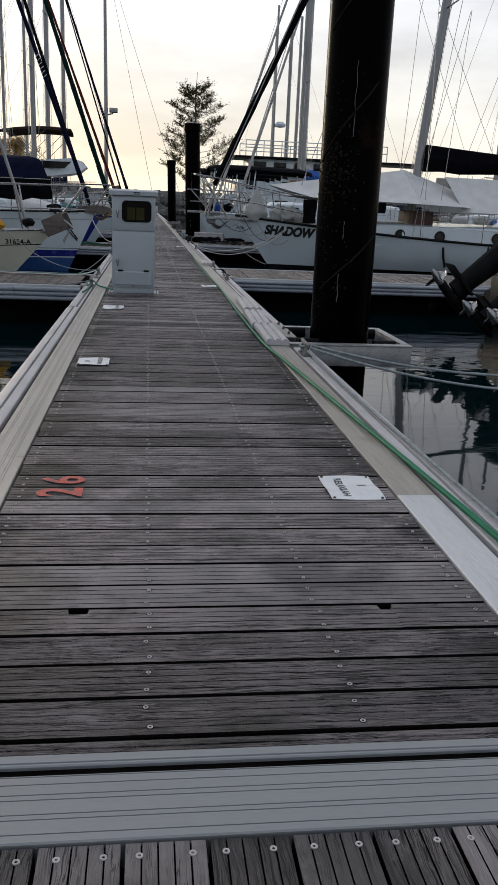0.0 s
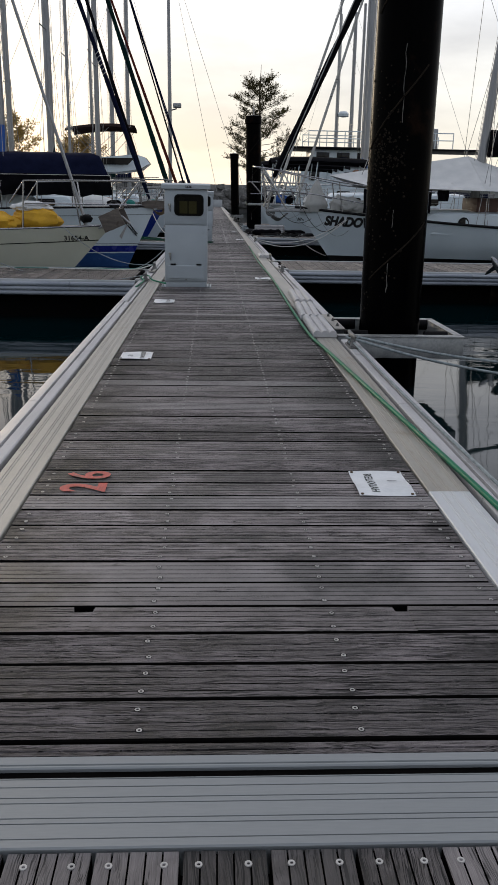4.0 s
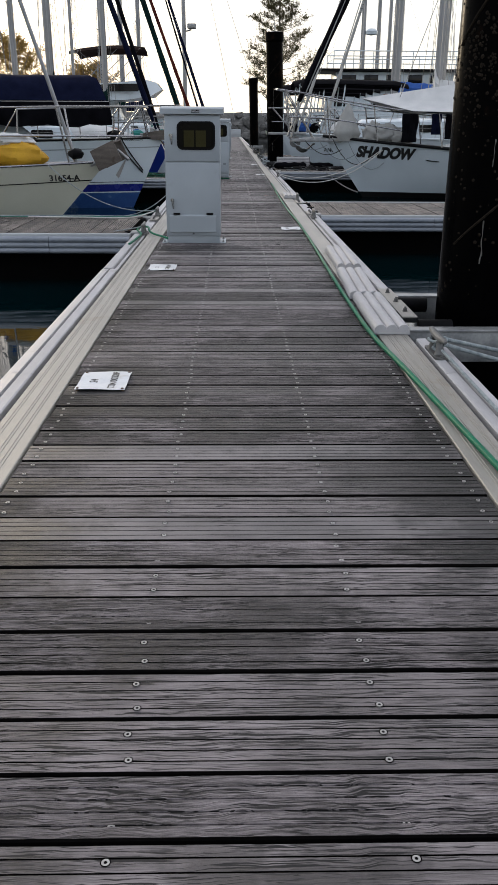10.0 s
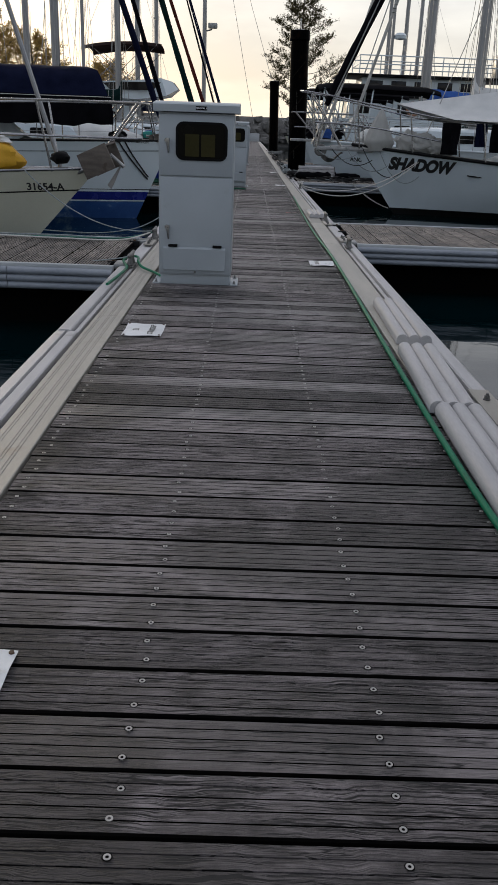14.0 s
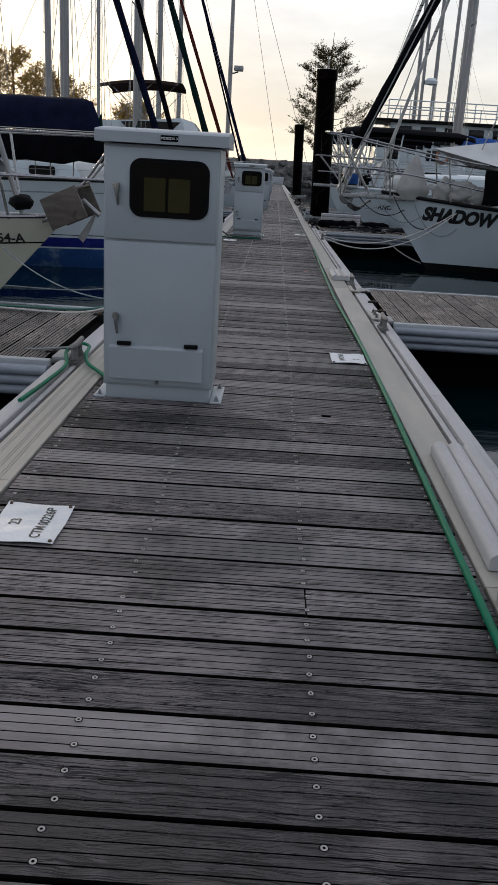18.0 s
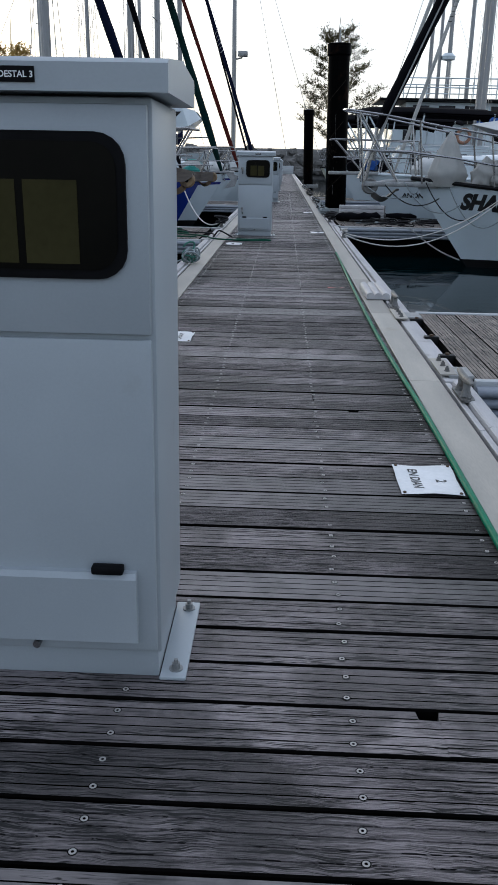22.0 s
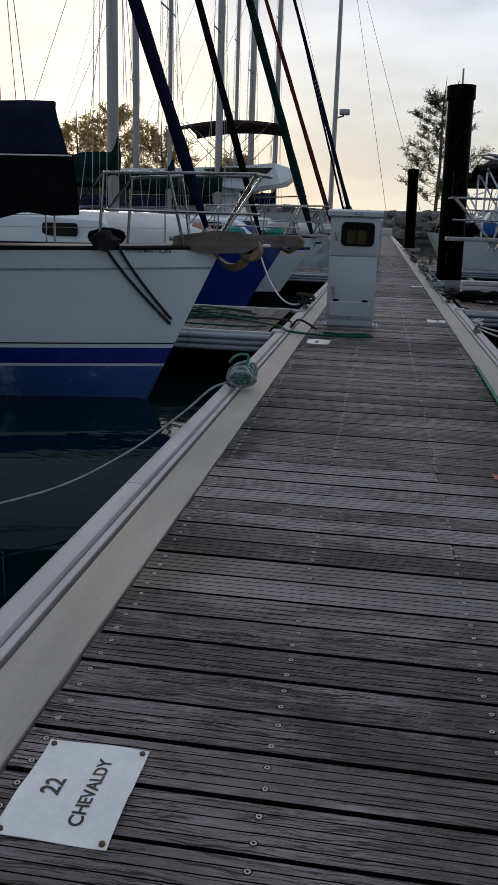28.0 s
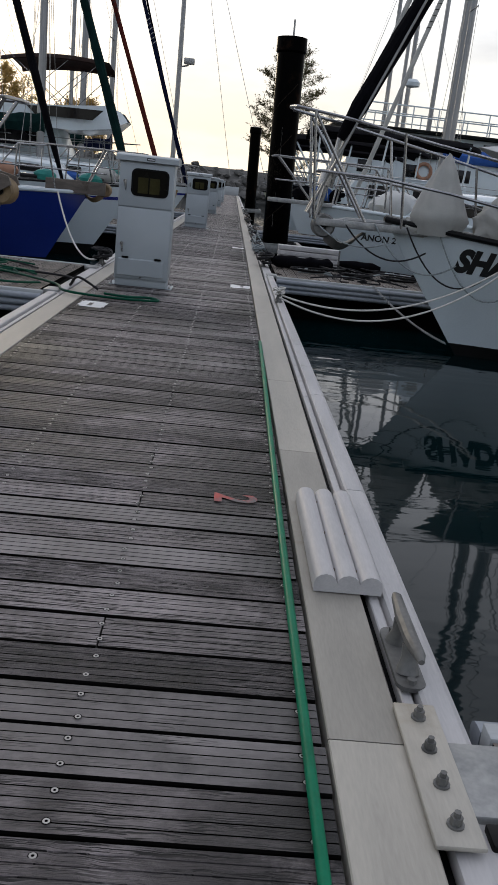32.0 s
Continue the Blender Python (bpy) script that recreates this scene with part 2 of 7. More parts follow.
    l.new(hv.outputs[0], bsdf.inputs["Base Color"])
    l.new(times(ramp(blotch, 0.3, 0.7, rough - 0.10, rough + 0.14), ramp(damp, 0.0, 1.0, 1.0, 0.82)), bsdf.inputs["Roughness"])
    bsdf.inputs["Specular IOR Level"].default_value = 0.46
    height = times(mixed.outputs[0], keep)
    bp = n.new("ShaderNodeBump")
    bp.inputs["Strength"].default_value, bp.inputs["Distance"].default_value = bump, 0.006
    l.new(height, bp.inputs["Height"])
    l.new(bp.outputs[0], bsdf.inputs["Normal"])
    return m


M["wood"] = timber("weathered_deck_wood", (0.108, 0.095, 0.095), (0.300, 0.268, 0.266), 0.76, tone=0.22, stain=0.85)
M["wood_smooth"] = timber("smooth_grey_deck_wood", (0.150, 0.137, 0.135), (0.212, 0.194, 0.191), 0.10, 0.52, tone=0.14, stain=0.6, bump=0.2, wavy=0.012)
M["wood_rough"] = timber("split_dark_deck_wood", (0.026, 0.022, 0.023), (0.290, 0.258, 0.258), 1.0, 0.7, tone=0.24, stain=0.90, bump=0.9, wavy=0.045)
# near-black for joints and grooves: their shade painted in, along with dirt
M["groove"] = surface("joint_dirt_and_shade_black", (0.002, 0.002, 0.002), (0.006, 0.0055, 0.005), 1.0, spec=0.02)
M["cross_wood"] = timber("cross_walkway_wood", (0.095, 0.085, 0.083), (0.205, 0.186, 0.180), 0.3, tone=0.25, along=1, stain=0, bump=0.4)
M["cross_rough"] = timber("split_cross_walkway_wood", (0.030, 0.027, 0.027), (0.165, 0.148, 0.143), 1.0, 0.7, tone=0.25, along=1, stain=0, bump=1.0)
M["wood_pale"] = timber("weathered_finger_wood", (0.120, 0.103, 0.088), (0.325, 0.285, 0.245), 0.6, 0.75, tone=0.22, along=1, stain=0, bump=0.5)
# structure below the planks, blackened to hold the shade under the decks
M["joist"] = surface("shade_black_subframe", (0.0015, 0.0015, 0.0015), (0.003, 0.003, 0.003), 0.95, spec=0.05)
M["alu"] = surface("anodised_aluminium", (0.30, 0.285, 0.25), (0.42, 0.395, 0.345), 0.55, 0.25, scale=3, stretch=(3, 0.4, 3), bump=0.1, spots=(0.29, 0.25, 0.19), spot_scale=2.2, spot_at=0.6, random_tone=0.14)
M["alu_pale"] = surface("clean_pale_aluminium", (0.50, 0.515, 0.525), (0.60, 0.61, 0.615), 0.5, 0.2, scale=3, stretch=(3, 0.4, 3), bump=0.06, spots=(0.40, 0.40, 0.39), spot_scale=4, spot_at=0.64)
M["cast"] = surface("dull_cast_metal", (0.10, 0.10, 0.098), (0.21, 0.21, 0.20), 0.55, 0.5, scale=9, bump=0.25, spots=(0.07, 0.045, 0.03), spot_scale=9, spot_at=0.6)
M["alu_grey"] = surface("grey_aluminium", (0.34, 0.36, 0.37), (0.46, 0.48, 0.49), 0.5, 0.3, scale=3, stretch=(0.4, 3, 3), bump=0.1)
M["galv"] = surface("galvanised_steel", (0.22, 0.23, 0.23), (0.42, 0.42, 0.41), 0.5, 0.6, scale=9, bump=0.15, spots=(0.16, 0.10, 0.06), spot_scale=6, spot_at=0.66)
M["fender"] = surface("grey_white_vinyl_fender", (0.38, 0.375, 0.375), (0.52, 0.505, 0.50), 0.55, scale=4, stretch=(3, 0.4, 3), bump=0.1, spots=(0.28, 0.26, 0.24), spot_scale=5, spot_at=0.62)
M["fender_blue"] = surface("blue_grey_vinyl_fender", (0.19, 0.215, 0.25), (0.33, 0.355, 0.39), 0.55, scale=4, stretch=(0.4, 1, 1), bump=0.1)
M["screw"] = surface("dull_screw_head", (0.38, 0.37, 0.35), (0.60, 0.58, 0.55), 0.5, 0.35, scale=40, random_tone=0.2)
M["black"] = surface("black_rubber", (0.003, 0.003, 0.003), (0.007, 0.007, 0.008), 0.6, spec=0.08)
M["paint_grey"] = surface("pale_grey_painted_steel", (0.335, 0.372, 0.395), (0.395, 0.435, 0.458), 0.38, scale=2, bump=0.04, fine=200, fine_amount=0.2, spots=(0.30, 0.325, 0.335), spot_scale=3, spot_at=0.64)
M["smoke"] = surface("smoked_window", (0.003, 0.003, 0.0025), (0.006, 0.0055, 0.004), 0.25, spec=0.06, bump=0)
M["breaker"] = surface("olive_breaker_panel", (0.030, 0.027, 0.010), (0.050, 0.045, 0.018), 0.6, spec=0.05)
M["chrome"] = surface("polished_stainless", (0.26, 0.26, 0.265), (0.40, 0.40, 0.40), 0.25, 0.95, bump=0.02)
M["pile"] = surface("black_pile_sleeve", (0.0006, 0.0006, 0.0008), (0.0014, 0.0014, 0.0016), 0.20, scale=3, stretch=(1, 1, 0.25), bump=0.03, spots=(0.016, 0.008, 0.005), spot_scale=1.6, spot_at=0.60, spec=0.012, rough_var=0.05)
M["barnacle"] = surface("barnacle_crust", (0.006, 0.005, 0.004), (0.030, 0.023, 0.017), 0.9, scale=22, bump=0.8, fine=90, fine_amount=0.5, spec=0.05)
M["streak"] = surface("pale_salt_streak", (0.02, 0.02, 0.018), (0.20, 0.19, 0.17), 0.8, scale=14)
M["plate"] = surface("white_laminated_card", (0.62, 0.64, 0.64), (0.80, 0.81, 0.81), 0.4, scale=5, bump=0.12, spots=(0.50, 0.47, 0.40), spot_scale=8, spot_at=0.64)
M["ink"] = surface("black_ink", (0.008, 0.008, 0.008), (0.015, 0.015, 0.015), 0.5, bump=0)
M["red"] = surface("worn_red_paint", (0.30, 0.045, 0.035), (0.62, 0.10, 0.07), 0.6, scale=12, stretch=(1, 9, 1), spots=(0.10, 0.07, 0.06), spot_scale=16, spot_at=0.58)
M["red_faint"] = surface("nearly_worn_off_red_paint", (0.34, 0.055, 0.045), (0.50, 0.075, 0.06), 0.6, scale=14, stretch=(1, 9, 1), spots=(0.12, 0.105, 0.105), spot_scale=9, spot_at=0.46)
M["rust"] = surface("rusty_screw", (0.05, 0.03, 0.02), (0.10, 0.06, 0.03), 0.8)
M["hose"] = surface("green_hose", (0.001, 0.115, 0.056), (0.002, 0.185, 0.092), 0.45, scale=8, bump=0.1, spec=0.15)
M["lead"] = surface("dark_green_cable", (0.001, 0.045, 0.026), (0.003, 0.075, 0.042), 0.5, scale=8, bump=0.1, spec=0.15)
M["rope_grey"] = surface("grey_green_rope", (0.16, 0.19, 0.20), (0.36, 0.40, 0.40), 0.85, scale=30, bump=0.6, fine=160)
M["rope_green"] = surface("dull_green_rope", (0.03, 0.12, 0.09), (0.07, 0.21, 0.16), 0.85, scale=30, bump=0.6, fine=160)
M["rope_white"] = surface("white_rope", (0.48, 0.47, 0.44), (0.68, 0.66, 0.62), 0.85, scale=30, bump=0.6, fine=160)
M["rope_dark"] = surface("dark_rope", (0.004, 0.004, 0.005), (0.014, 0.014, 0.016), 0.85, scale=30, bump=0.6, fine=160)
M["gel_cream"] = surface("cream_gelcoat", (0.52, 0.52, 0.42), (0.60, 0.60, 0.49), 0.22, scale=1.2, bump=0.02, spots=(0.44, 0.43, 0.33), spot_scale=1.6, spot_at=0.62, coat=0.3)
M["gel_white"] = surface("white_gelcoat", (0.54, 0.61, 0.64), (0.63, 0.70, 0.73), 0.2, scale=1.0, bump=0.02, spots=(0.47, 0.52, 0.53), spot_scale=1.4, spot_at=0.64, coat=0.3)
M["gel_blue"] = surface("navy_gelcoat", (0.008, 0.022, 0.16), (0.014, 0.034, 0.22), 0.2, scale=1.0, bump=0.02, coat=0.3)
M["stripe_navy"] = surface("navy_stripe", (0.012, 0.02, 0.16), (0.02, 0.03, 0.22), 0.25, bump=0.02)
M["antifoul_blue"] = surface("faded_blue_antifouling", (0.012, 0.055, 0.20), (0.03, 0.10, 0.28), 0.6, scale=4, bump=0.1, spots=(0.20, 0.30, 0.40), spot_scale=2.6, spot_at=0.58)
M["antifoul_black"] = surface("black_antifouling", (0.002, 0.002, 0.002), (0.005, 0.005, 0.005), 0.7, spec=0.2)
M["trim_dark"] = surface("dark_rubrail", (0.003, 0.003, 0.0035), (0.008, 0.008, 0.008), 0.45, spec=0.15)
M["deck_grey"] = surface("nonslip_deck", (0.20, 0.20, 0.19), (0.32, 0.32, 0.30), 0.7, scale=5)
M["mast"] = surface("anodised_mast", (0.20, 0.205, 0.21), (0.32, 0.325, 0.33), 0.38, 0.6, scale=3, stretch=(4, 4, 0.3), bump=0.03)
M["wire"] = surface("rigging_wire", (0.20, 0.20, 0.20), (0.32, 0.32, 0.31), 0.4, 0.7, bump=0)
M["canvas_black"] = surface("black_canvas", (0.002, 0.002, 0.003), (0.007, 0.007, 0.009), 0.9, scale=5, bump=0.5, spec=0.03)
M["canvas_navy"] = surface("navy_canvas", (0.0035, 0.005, 0.016), (0.009, 0.012, 0.032), 0.9, scale=5, bump=0.5, spec=0.03)
M["canvas_green"] = surface("dark_green_canvas", (0.003, 0.012, 0.012), (0.007, 0.026, 0.024), 0.9, scale=5, bump=0.5, spec=0.05)
M["canvas_brown"] = surface("dark_brown_canvas", (0.014, 0.009, 0.008), (0.030, 0.017, 0.014), 0.85, scale=5, bump=0.5, spec=0.05)
M["canvas_red"] = surface("brown_red_canvas", (0.055, 0.012, 0.010), (0.105, 0.022, 0.017), 0.85, scale=5, bump=0.5, spec=0.05)
M["canvas_blue"] = surface("bright_blue_canvas", (0.015, 0.07, 0.30), (0.03, 0.12, 0.42), 0.8, scale=4, bump=0.6)
M["canvas_white"] = surface("off_white_canvas", (0.52, 0.53, 0.52), (0.66, 0.66, 0.64), 0.8, scale=3, bump=0.5, spots=(0.42, 0.41, 0.38), spot_scale=2, spot_at=0.63)
M["canvas_grey"] = surface("grey_sailbag_canvas", (0.33, 0.335, 0.315), (0.45, 0.445, 0.42), 0.85, scale=4, bump=0.3, fine_amount=0.12)
M["canvas_yellow"] = surface("yellow_bag", (0.50, 0.26, 0.012), (0.68, 0.38, 0.02), 0.7, scale=5, bump=0.7)
M["ply"] = surface("grey_weathered_plywood", (0.075, 0.062, 0.052), (0.165, 0.140, 0.118), 0.75, scale=5, stretch=(1, 1, 4), bump=0.3, spots=(0.05, 0.032, 0.022), spot_scale=5, spot_at=0.6)
M["cross_alu"] = surface("dull_grey_aluminium_plank", (0.222, 0.236, 0.238), (0.270, 0.284, 0.285), 0.5, 0.25, scale=2, stretch=(0.4, 3, 3), bump=0.06, spots=(0.15, 0.155, 0.155), spot_scale=5, spot_at=0.66)
M["shade_net"] = surface("brown_shade_net", (0.003, 0.0022, 0.0018), (0.020, 0.014, 0.010), 0.9, scale=9, bump=0.6, spec=0.03, fine=220, fine_amount=0.5)
M["fluke"] = surface("tan_anchor_metal", (0.13, 0.085, 0.042), (0.26, 0.18, 0.09), 0.55, scale=6, spots=(0.05, 0.028, 0.016), spot_scale=7, spot_at=0.56)
M["anchor"] = surface("tan_painted_anchor", (0.20, 0.13, 0.06), (0.36, 0.25, 0.12), 0.6, scale=6, spots=(0.10, 0.05, 0.03), spot_scale=7, spot_at=0.58)
M["window"] = surface("dark_cabin_window", (0.003, 0.003, 0.004), (0.007, 0.007, 0.008), 0.1, bump=0, spec=0.3)
M["teal"] = surface("teal_tarpaulin", (0.01, 0.16, 0.14), (0.02, 0.24, 0.20), 0.7, bump=0.5)
M["orange"] = surface("faded_orange", (0.30, 0.15, 0.09), (0.42, 0.23, 0.15), 0.7)
M["brown"] = surface("brown_hatch_wood", (0.05, 0.022, 0.014), (0.10, 0.045, 0.03), 0.6)
M["rock"] = surface("breakwater_rock", (0.055, 0.054, 0.05), (0.16, 0.155, 0.145), 0.9, scale=1.2, bump=0.8, fine=9, random_tone=0.25)
M["bark"] = surface("bark", (0.06, 0.05, 0.04), (0.15, 0.12, 0.09), 0.9, scale=4, bump=0.6)
def foliage(name, a, b):
    m = surface(name, a, b, 0.8, scale=0.7, bump=0, spec=0.1)
    n, l = m.node_tree.nodes, m.node_tree.links
    bsdf = n["Principled BSDF"]
    tr, mix = n.new("ShaderNodeBsdfTranslucent"), n.new("ShaderNodeMixShader")
    l.new(bsdf.inputs["Base Color"].links[0].from_socket, tr.inputs["Color"])
    mix.inputs[0].default_value = 0.55
    l.new(bsdf.outputs[0], mix.inputs[1])
    l.new(tr.outputs[0], mix.inputs[2])
    l.new(mix.outputs[0], n["Material Output"].inputs["Surface"])
    return m


M["needles"] = foliage("casuarina_foliage", (0.038, 0.038, 0.017), (0.11, 0.095, 0.040))
M["leaves"] = foliage("broadleaf_foliage", (0.28, 0.19, 0.06), (0.55, 0.38, 0.13))
# float colour taken near black, with the under-deck shade put into it
M["concrete"] = surface("shade_dark_pontoon_float", (0.004, 0.0045, 0.0045), (0.010, 0.011, 0.011), 0.9, scale=3, bump=0.3, spec=0.08)
M["water"] = surface("harbour_water", (0.0003, 0.0055, 0.0068), (0.0007, 0.0085, 0.0100), 0.03, scale=1.6, stretch=(0.7, 1.6, 1), bump=0.0, spec=0.28, rough_var=0.01)
wt = M["water"].node_tree
wt.nodes["Principled BSDF"].inputs["IOR"].default_value = 1.33
wnoise, wbump = wt.nodes.new("ShaderNodeTexNoise"), wt.nodes.new("ShaderNodeBump")
wnoise.inputs["Scale"].default_value, wnoise.inputs["Detail"].default_value, wnoise.inputs["Roughness"].default_value = 2.2, 3, 0.45
wpatch, wamount = wt.nodes.new("ShaderNodeTexNoise"), wt.nodes.new("ShaderNodeMapRange")
wpatch.inputs["Scale"].default_value, wpatch.inputs["Detail"].default_value = 0.35, 2
wamount.inputs["From Min"].default_value, wamount.inputs["From Max"].default_value = 0.42, 0.60
wamount.inputs["To Min"].default_value, wamount.inputs["To Max"].default_value = 0.10, 0.60
wt.links.new(wt.nodes["Texture Coordinate"].outputs["Object"], wpatch.inputs["Vector"])
wt.links.new(wpatch.outputs[0], wamount.inputs[0])
wt.links.new(wamount.outputs[0], wbump.inputs["Strength"])
wbump.inputs["Distance"].default_value = 0.014
wt.links.new(wt.nodes["Mapping"].outputs[0], wnoise.inputs["Vector"])
wt.links.new(wnoise.outputs[0], wbump.inputs["Height"])
wt.links.new(wbump.outputs[0], wt.nodes["Principled BSDF"].inputs["Normal"])


# ---- mesh building ----
class Geo:
    """Vertices and faces of one mesh, gathered by simple shapes."""

    def __init__(self):
        self.v, self.f = [], []

    def add(self, verts, faces):
        k = len(self.v)
        self.v += [tuple(p) for p in verts]
        self.f += [tuple(i + k for i in f) for f in faces]
        return self

    def box(self, x0, x1, y0, y1, z0, z1, c=0.0, m=None):
        """A box whose edges are cut by c."""
        c = min(c, (x1 - x0) / 2.2, (y1 - y0) / 2.2, (z1 - z0) / 2.2)
        m = m or Matrix()
        if c <= 0:
            vs = [m @ Vector((x, y, z)) for x in (x0, x1) for y in (y0, y1) for z in (z0, z1)]
            return self.add(vs, [(0, 1, 3, 2), (4, 6, 7, 5), (0, 4, 5, 1), (2, 3, 7, 6), (0, 2, 6, 4), (1, 5, 7, 3)])
        bm = bmesh.new()
        bmesh.ops.create_cube(bm, size=1, matrix=Matrix.LocRotScale(((x0 + x1) / 2, (y0 + y1) / 2, (z0 + z1) / 2), None, (x1 - x0, y1 - y0, z1 - z0)))
        bmesh.ops.bevel(bm, geom=bm.edges[:], offset=c, segments=2, profile=0.5, affect="EDGES")
        bm.verts.index_update()
        self.add([m @ p.co for p in bm.verts], [[p.index for p in f.verts] for f in bm.faces])
        bm.free()
        return self

    def tube(self, pts, r, n=8, caps=True):
        """A round bar along points; r is one radius or one for each point."""
        pts = [Vector(p) for p in pts]
        rs = r if isinstance(r, (list, tuple)) else [r] * len(pts)
        rings, ref = [], None
        for i, p in enumerate(pts):
            d = (pts[min(i + 1, len(pts) - 1)] - pts[max(i - 1, 0)])
            d = d.normalized() if d.length > 1e-9 else Vector((0, 0, 1))
            if ref is None:
                ref = d.orthogonal().normalized()
            ref = (ref - d * ref.dot(d))
            ref = ref.normalized() if ref.length > 1e-6 else d.orthogonal().normalized()
            o = d.cross(ref)
            rings.append([p + rs[i] * (math.cos(2 * math.pi * k / n) * ref + math.sin(2 * math.pi * k / n) * o) for k in range(n)])
        verts = [q for ring in rings for q in ring]
        faces = [(i * n + k, i * n + (k + 1) % n, (i + 1) * n + (k + 1) % n, (i + 1) * n + k) for i in range(len(pts) - 1) for k in range(n)]
        if caps:
            faces += [tuple(range(n - 1, -1, -1)), tuple((len(pts) - 1) * n + k for k in range(n))]
        return self.add(verts, faces)

    def prism(self, outline, axis, a, b, m=None):
        """A closed outline of (u, v) drawn out from a to b along an axis (x: u is y; y: u is x; z: u is x, v is y)."""
        def at(u, v, w):
            p = Vector({"x": (w, u, v), "y": (u, w, v), "z": (u, v, w)}[axis])
            return m @ p if m else p
        n = len(outline)
        verts = [at(u, v, a) for u, v in outline] + [at(u, v, b) for u, v in outline]
        faces = [(k, (k + 1) % n, n + (k + 1) % n, n + k) for k in range(n)] + [tuple(range(n - 1, -1, -1)), tuple(range(n, 2 * n))]
        return self.add(verts, faces)

    def grid(self, rows, close=False):
        """A sheet through rows of points."""
        w = len(rows[0])
        verts = [p for r in rows for p in r]
        faces = [(i * w + k, i * w + (k + 1) % w, (i + 1) * w + (k + 1) % w, (i + 1) * w + k) for i in range(len(rows) - 1) for k in range(w if close else w - 1)]
        return self.add(verts, faces)

    def mesh(self, name, smooth=35):
        me = bpy.data.meshes.new(name)
        me.from_pydata(self.v, [], self.f)
        bm = bmesh.new()
        bm.from_mesh(me)
        bmesh.ops.recalc_face_normals(bm, faces=bm.faces[:])
        bm.to_mesh(me)
        bm.free()
        if smooth:
            me.polygons.foreach_set("use_smooth", [True] * len(me.polygons))
            me.set_sharp_from_angle(angle=radians(smooth))
        return me


def part(name, geo, material, parent, label="", smooth=35, loc=None):
    me = geo.mesh(name, smooth) if isinstance(geo, Geo) else geo
    if not me.materials:
        me.materials.append(M[material])
    ob = new(name, me)
    ob.parent = parent
    if loc:
        ob.location = loc
    return tagged(ob, label) if label else ob


def thing(name, label, category, loc=(0, 0, 0), turn=0, group="", kind=""):
    ob = new(name)
    ob.empty_display_size = 0.1
    ob.matrix_world = pose(*loc, 0, 0, turn)
    return tagged(ob, label, category, group, kind)


def sag(a, b, drop, n=14):
    """A hanging line from a to b."""
    a, b = Vector(a), Vector(b)
    return [a.lerp(b, k / n) - Vector((0, 0, drop * 4 * (k / n) * (1 - k / n))) for k in range(n + 1)]


def text_mesh(body, size, bold=0.0, shear=0.0, align="LEFT"):
    cu = bpy.data.curves.new("lettering", "FONT")
    cu.body, cu.size, cu.offset, cu.shear, cu.align_x = body, size, bold, shear, align
    ob = bpy.data.objects.new("lettering", cu)
    scene.collection.objects.link(ob)
    bpy.context.view_layer.update()
    me = bpy.data.meshes.new_from_object(ob.evaluated_get(bpy.context.evaluated_depsgraph_get()))
    bpy.data.objects.remove(ob)
    return me


def rounded(w, h, r, n=5):
    """Outline of a rounded rectangle round the origin."""
    out = []
    for cx, cy, a in ((w / 2 - r, h / 2 - r, 0), (-w / 2 + r, h / 2 - r, 90), (-w / 2 + r, -h / 2 + r, 180), (w / 2 - r, -h / 2 + r, 270)):
        out += [(cx + r * math.cos(radians(a + 90 * k / n)), cy + r * math.sin(radians(a + 90 * k / n))) for k in range(n + 1)]
    return out


# ---- water and pontoon structure ----
g = Geo()
g.grid([[(-1500, -400, WATER), (1500, -400, WATER)], [(-1500, 1600, WATER), (1500, 1600, WATER)]])
tagged(part("water", g, "water", None), "still dark green harbour water with reflections", "water", kind="structure")

PITCH, DECK0, HALF = 0.1525, 1.95, 0.79


def lobes(x0, w, count, z0, h, lift, steps=6):
    """Outline of a strip with rounded lobes on its upper side, in (u, v)."""
    out = [(x0, z0), (x0 + w, z0)]
    lw = w / count
    for k in range(count - 1, -1, -1):
        for s in range(steps + 1):
            a = math.pi * s / steps
            out.append((x0 + lw * (k + 0.5) + lw * 0.5 * math.cos(a), z0 + h + lift * math.sin(a)))
    return out


pontoon = thing("pontoon", "long floating walkway with timber deck and aluminium edges", "walkway", kind="structure")
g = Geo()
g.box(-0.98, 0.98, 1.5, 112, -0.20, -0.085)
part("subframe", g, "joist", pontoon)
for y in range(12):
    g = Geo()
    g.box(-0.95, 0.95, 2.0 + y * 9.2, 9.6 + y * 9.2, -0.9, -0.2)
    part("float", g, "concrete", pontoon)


def edge_profile(side, y0, y1, name="edge_profile"):
    """A ribbed aluminium edge plank from y0 to y1; side is -1 or 1."""
    pts = [(0.793, -0.03), (0.796, 0.001), (0.799, 0.004)]
    for x in ((0.838, 0.850, 0.874, 0.886, 0.925, 0.937) if (side < 0 and y0 < 13.9) or y0 < 9 else ()):
        pts += [(x, 0.004), (x + 0.001, 0.0062), (x + 0.0032, 0.0062), (x + 0.0042, 0.004)]
    pts += [(0.962, 0.004), (0.966, 0.0), (0.968, -0.05)]
    xs, zs = [p[0] for p in pts], [p[1] for p in pts]
    g = Geo()
    g.prism([(side * x, z) for x, z in zip(xs, zs)] + [(side * 0.968, -0.06), (side * 0.793, -0.06)], "y", y0, y1)
    return part(name, g, "alu_pale" if side > 0 and y1 < 3.4 else "alu", pontoon, smooth=0)


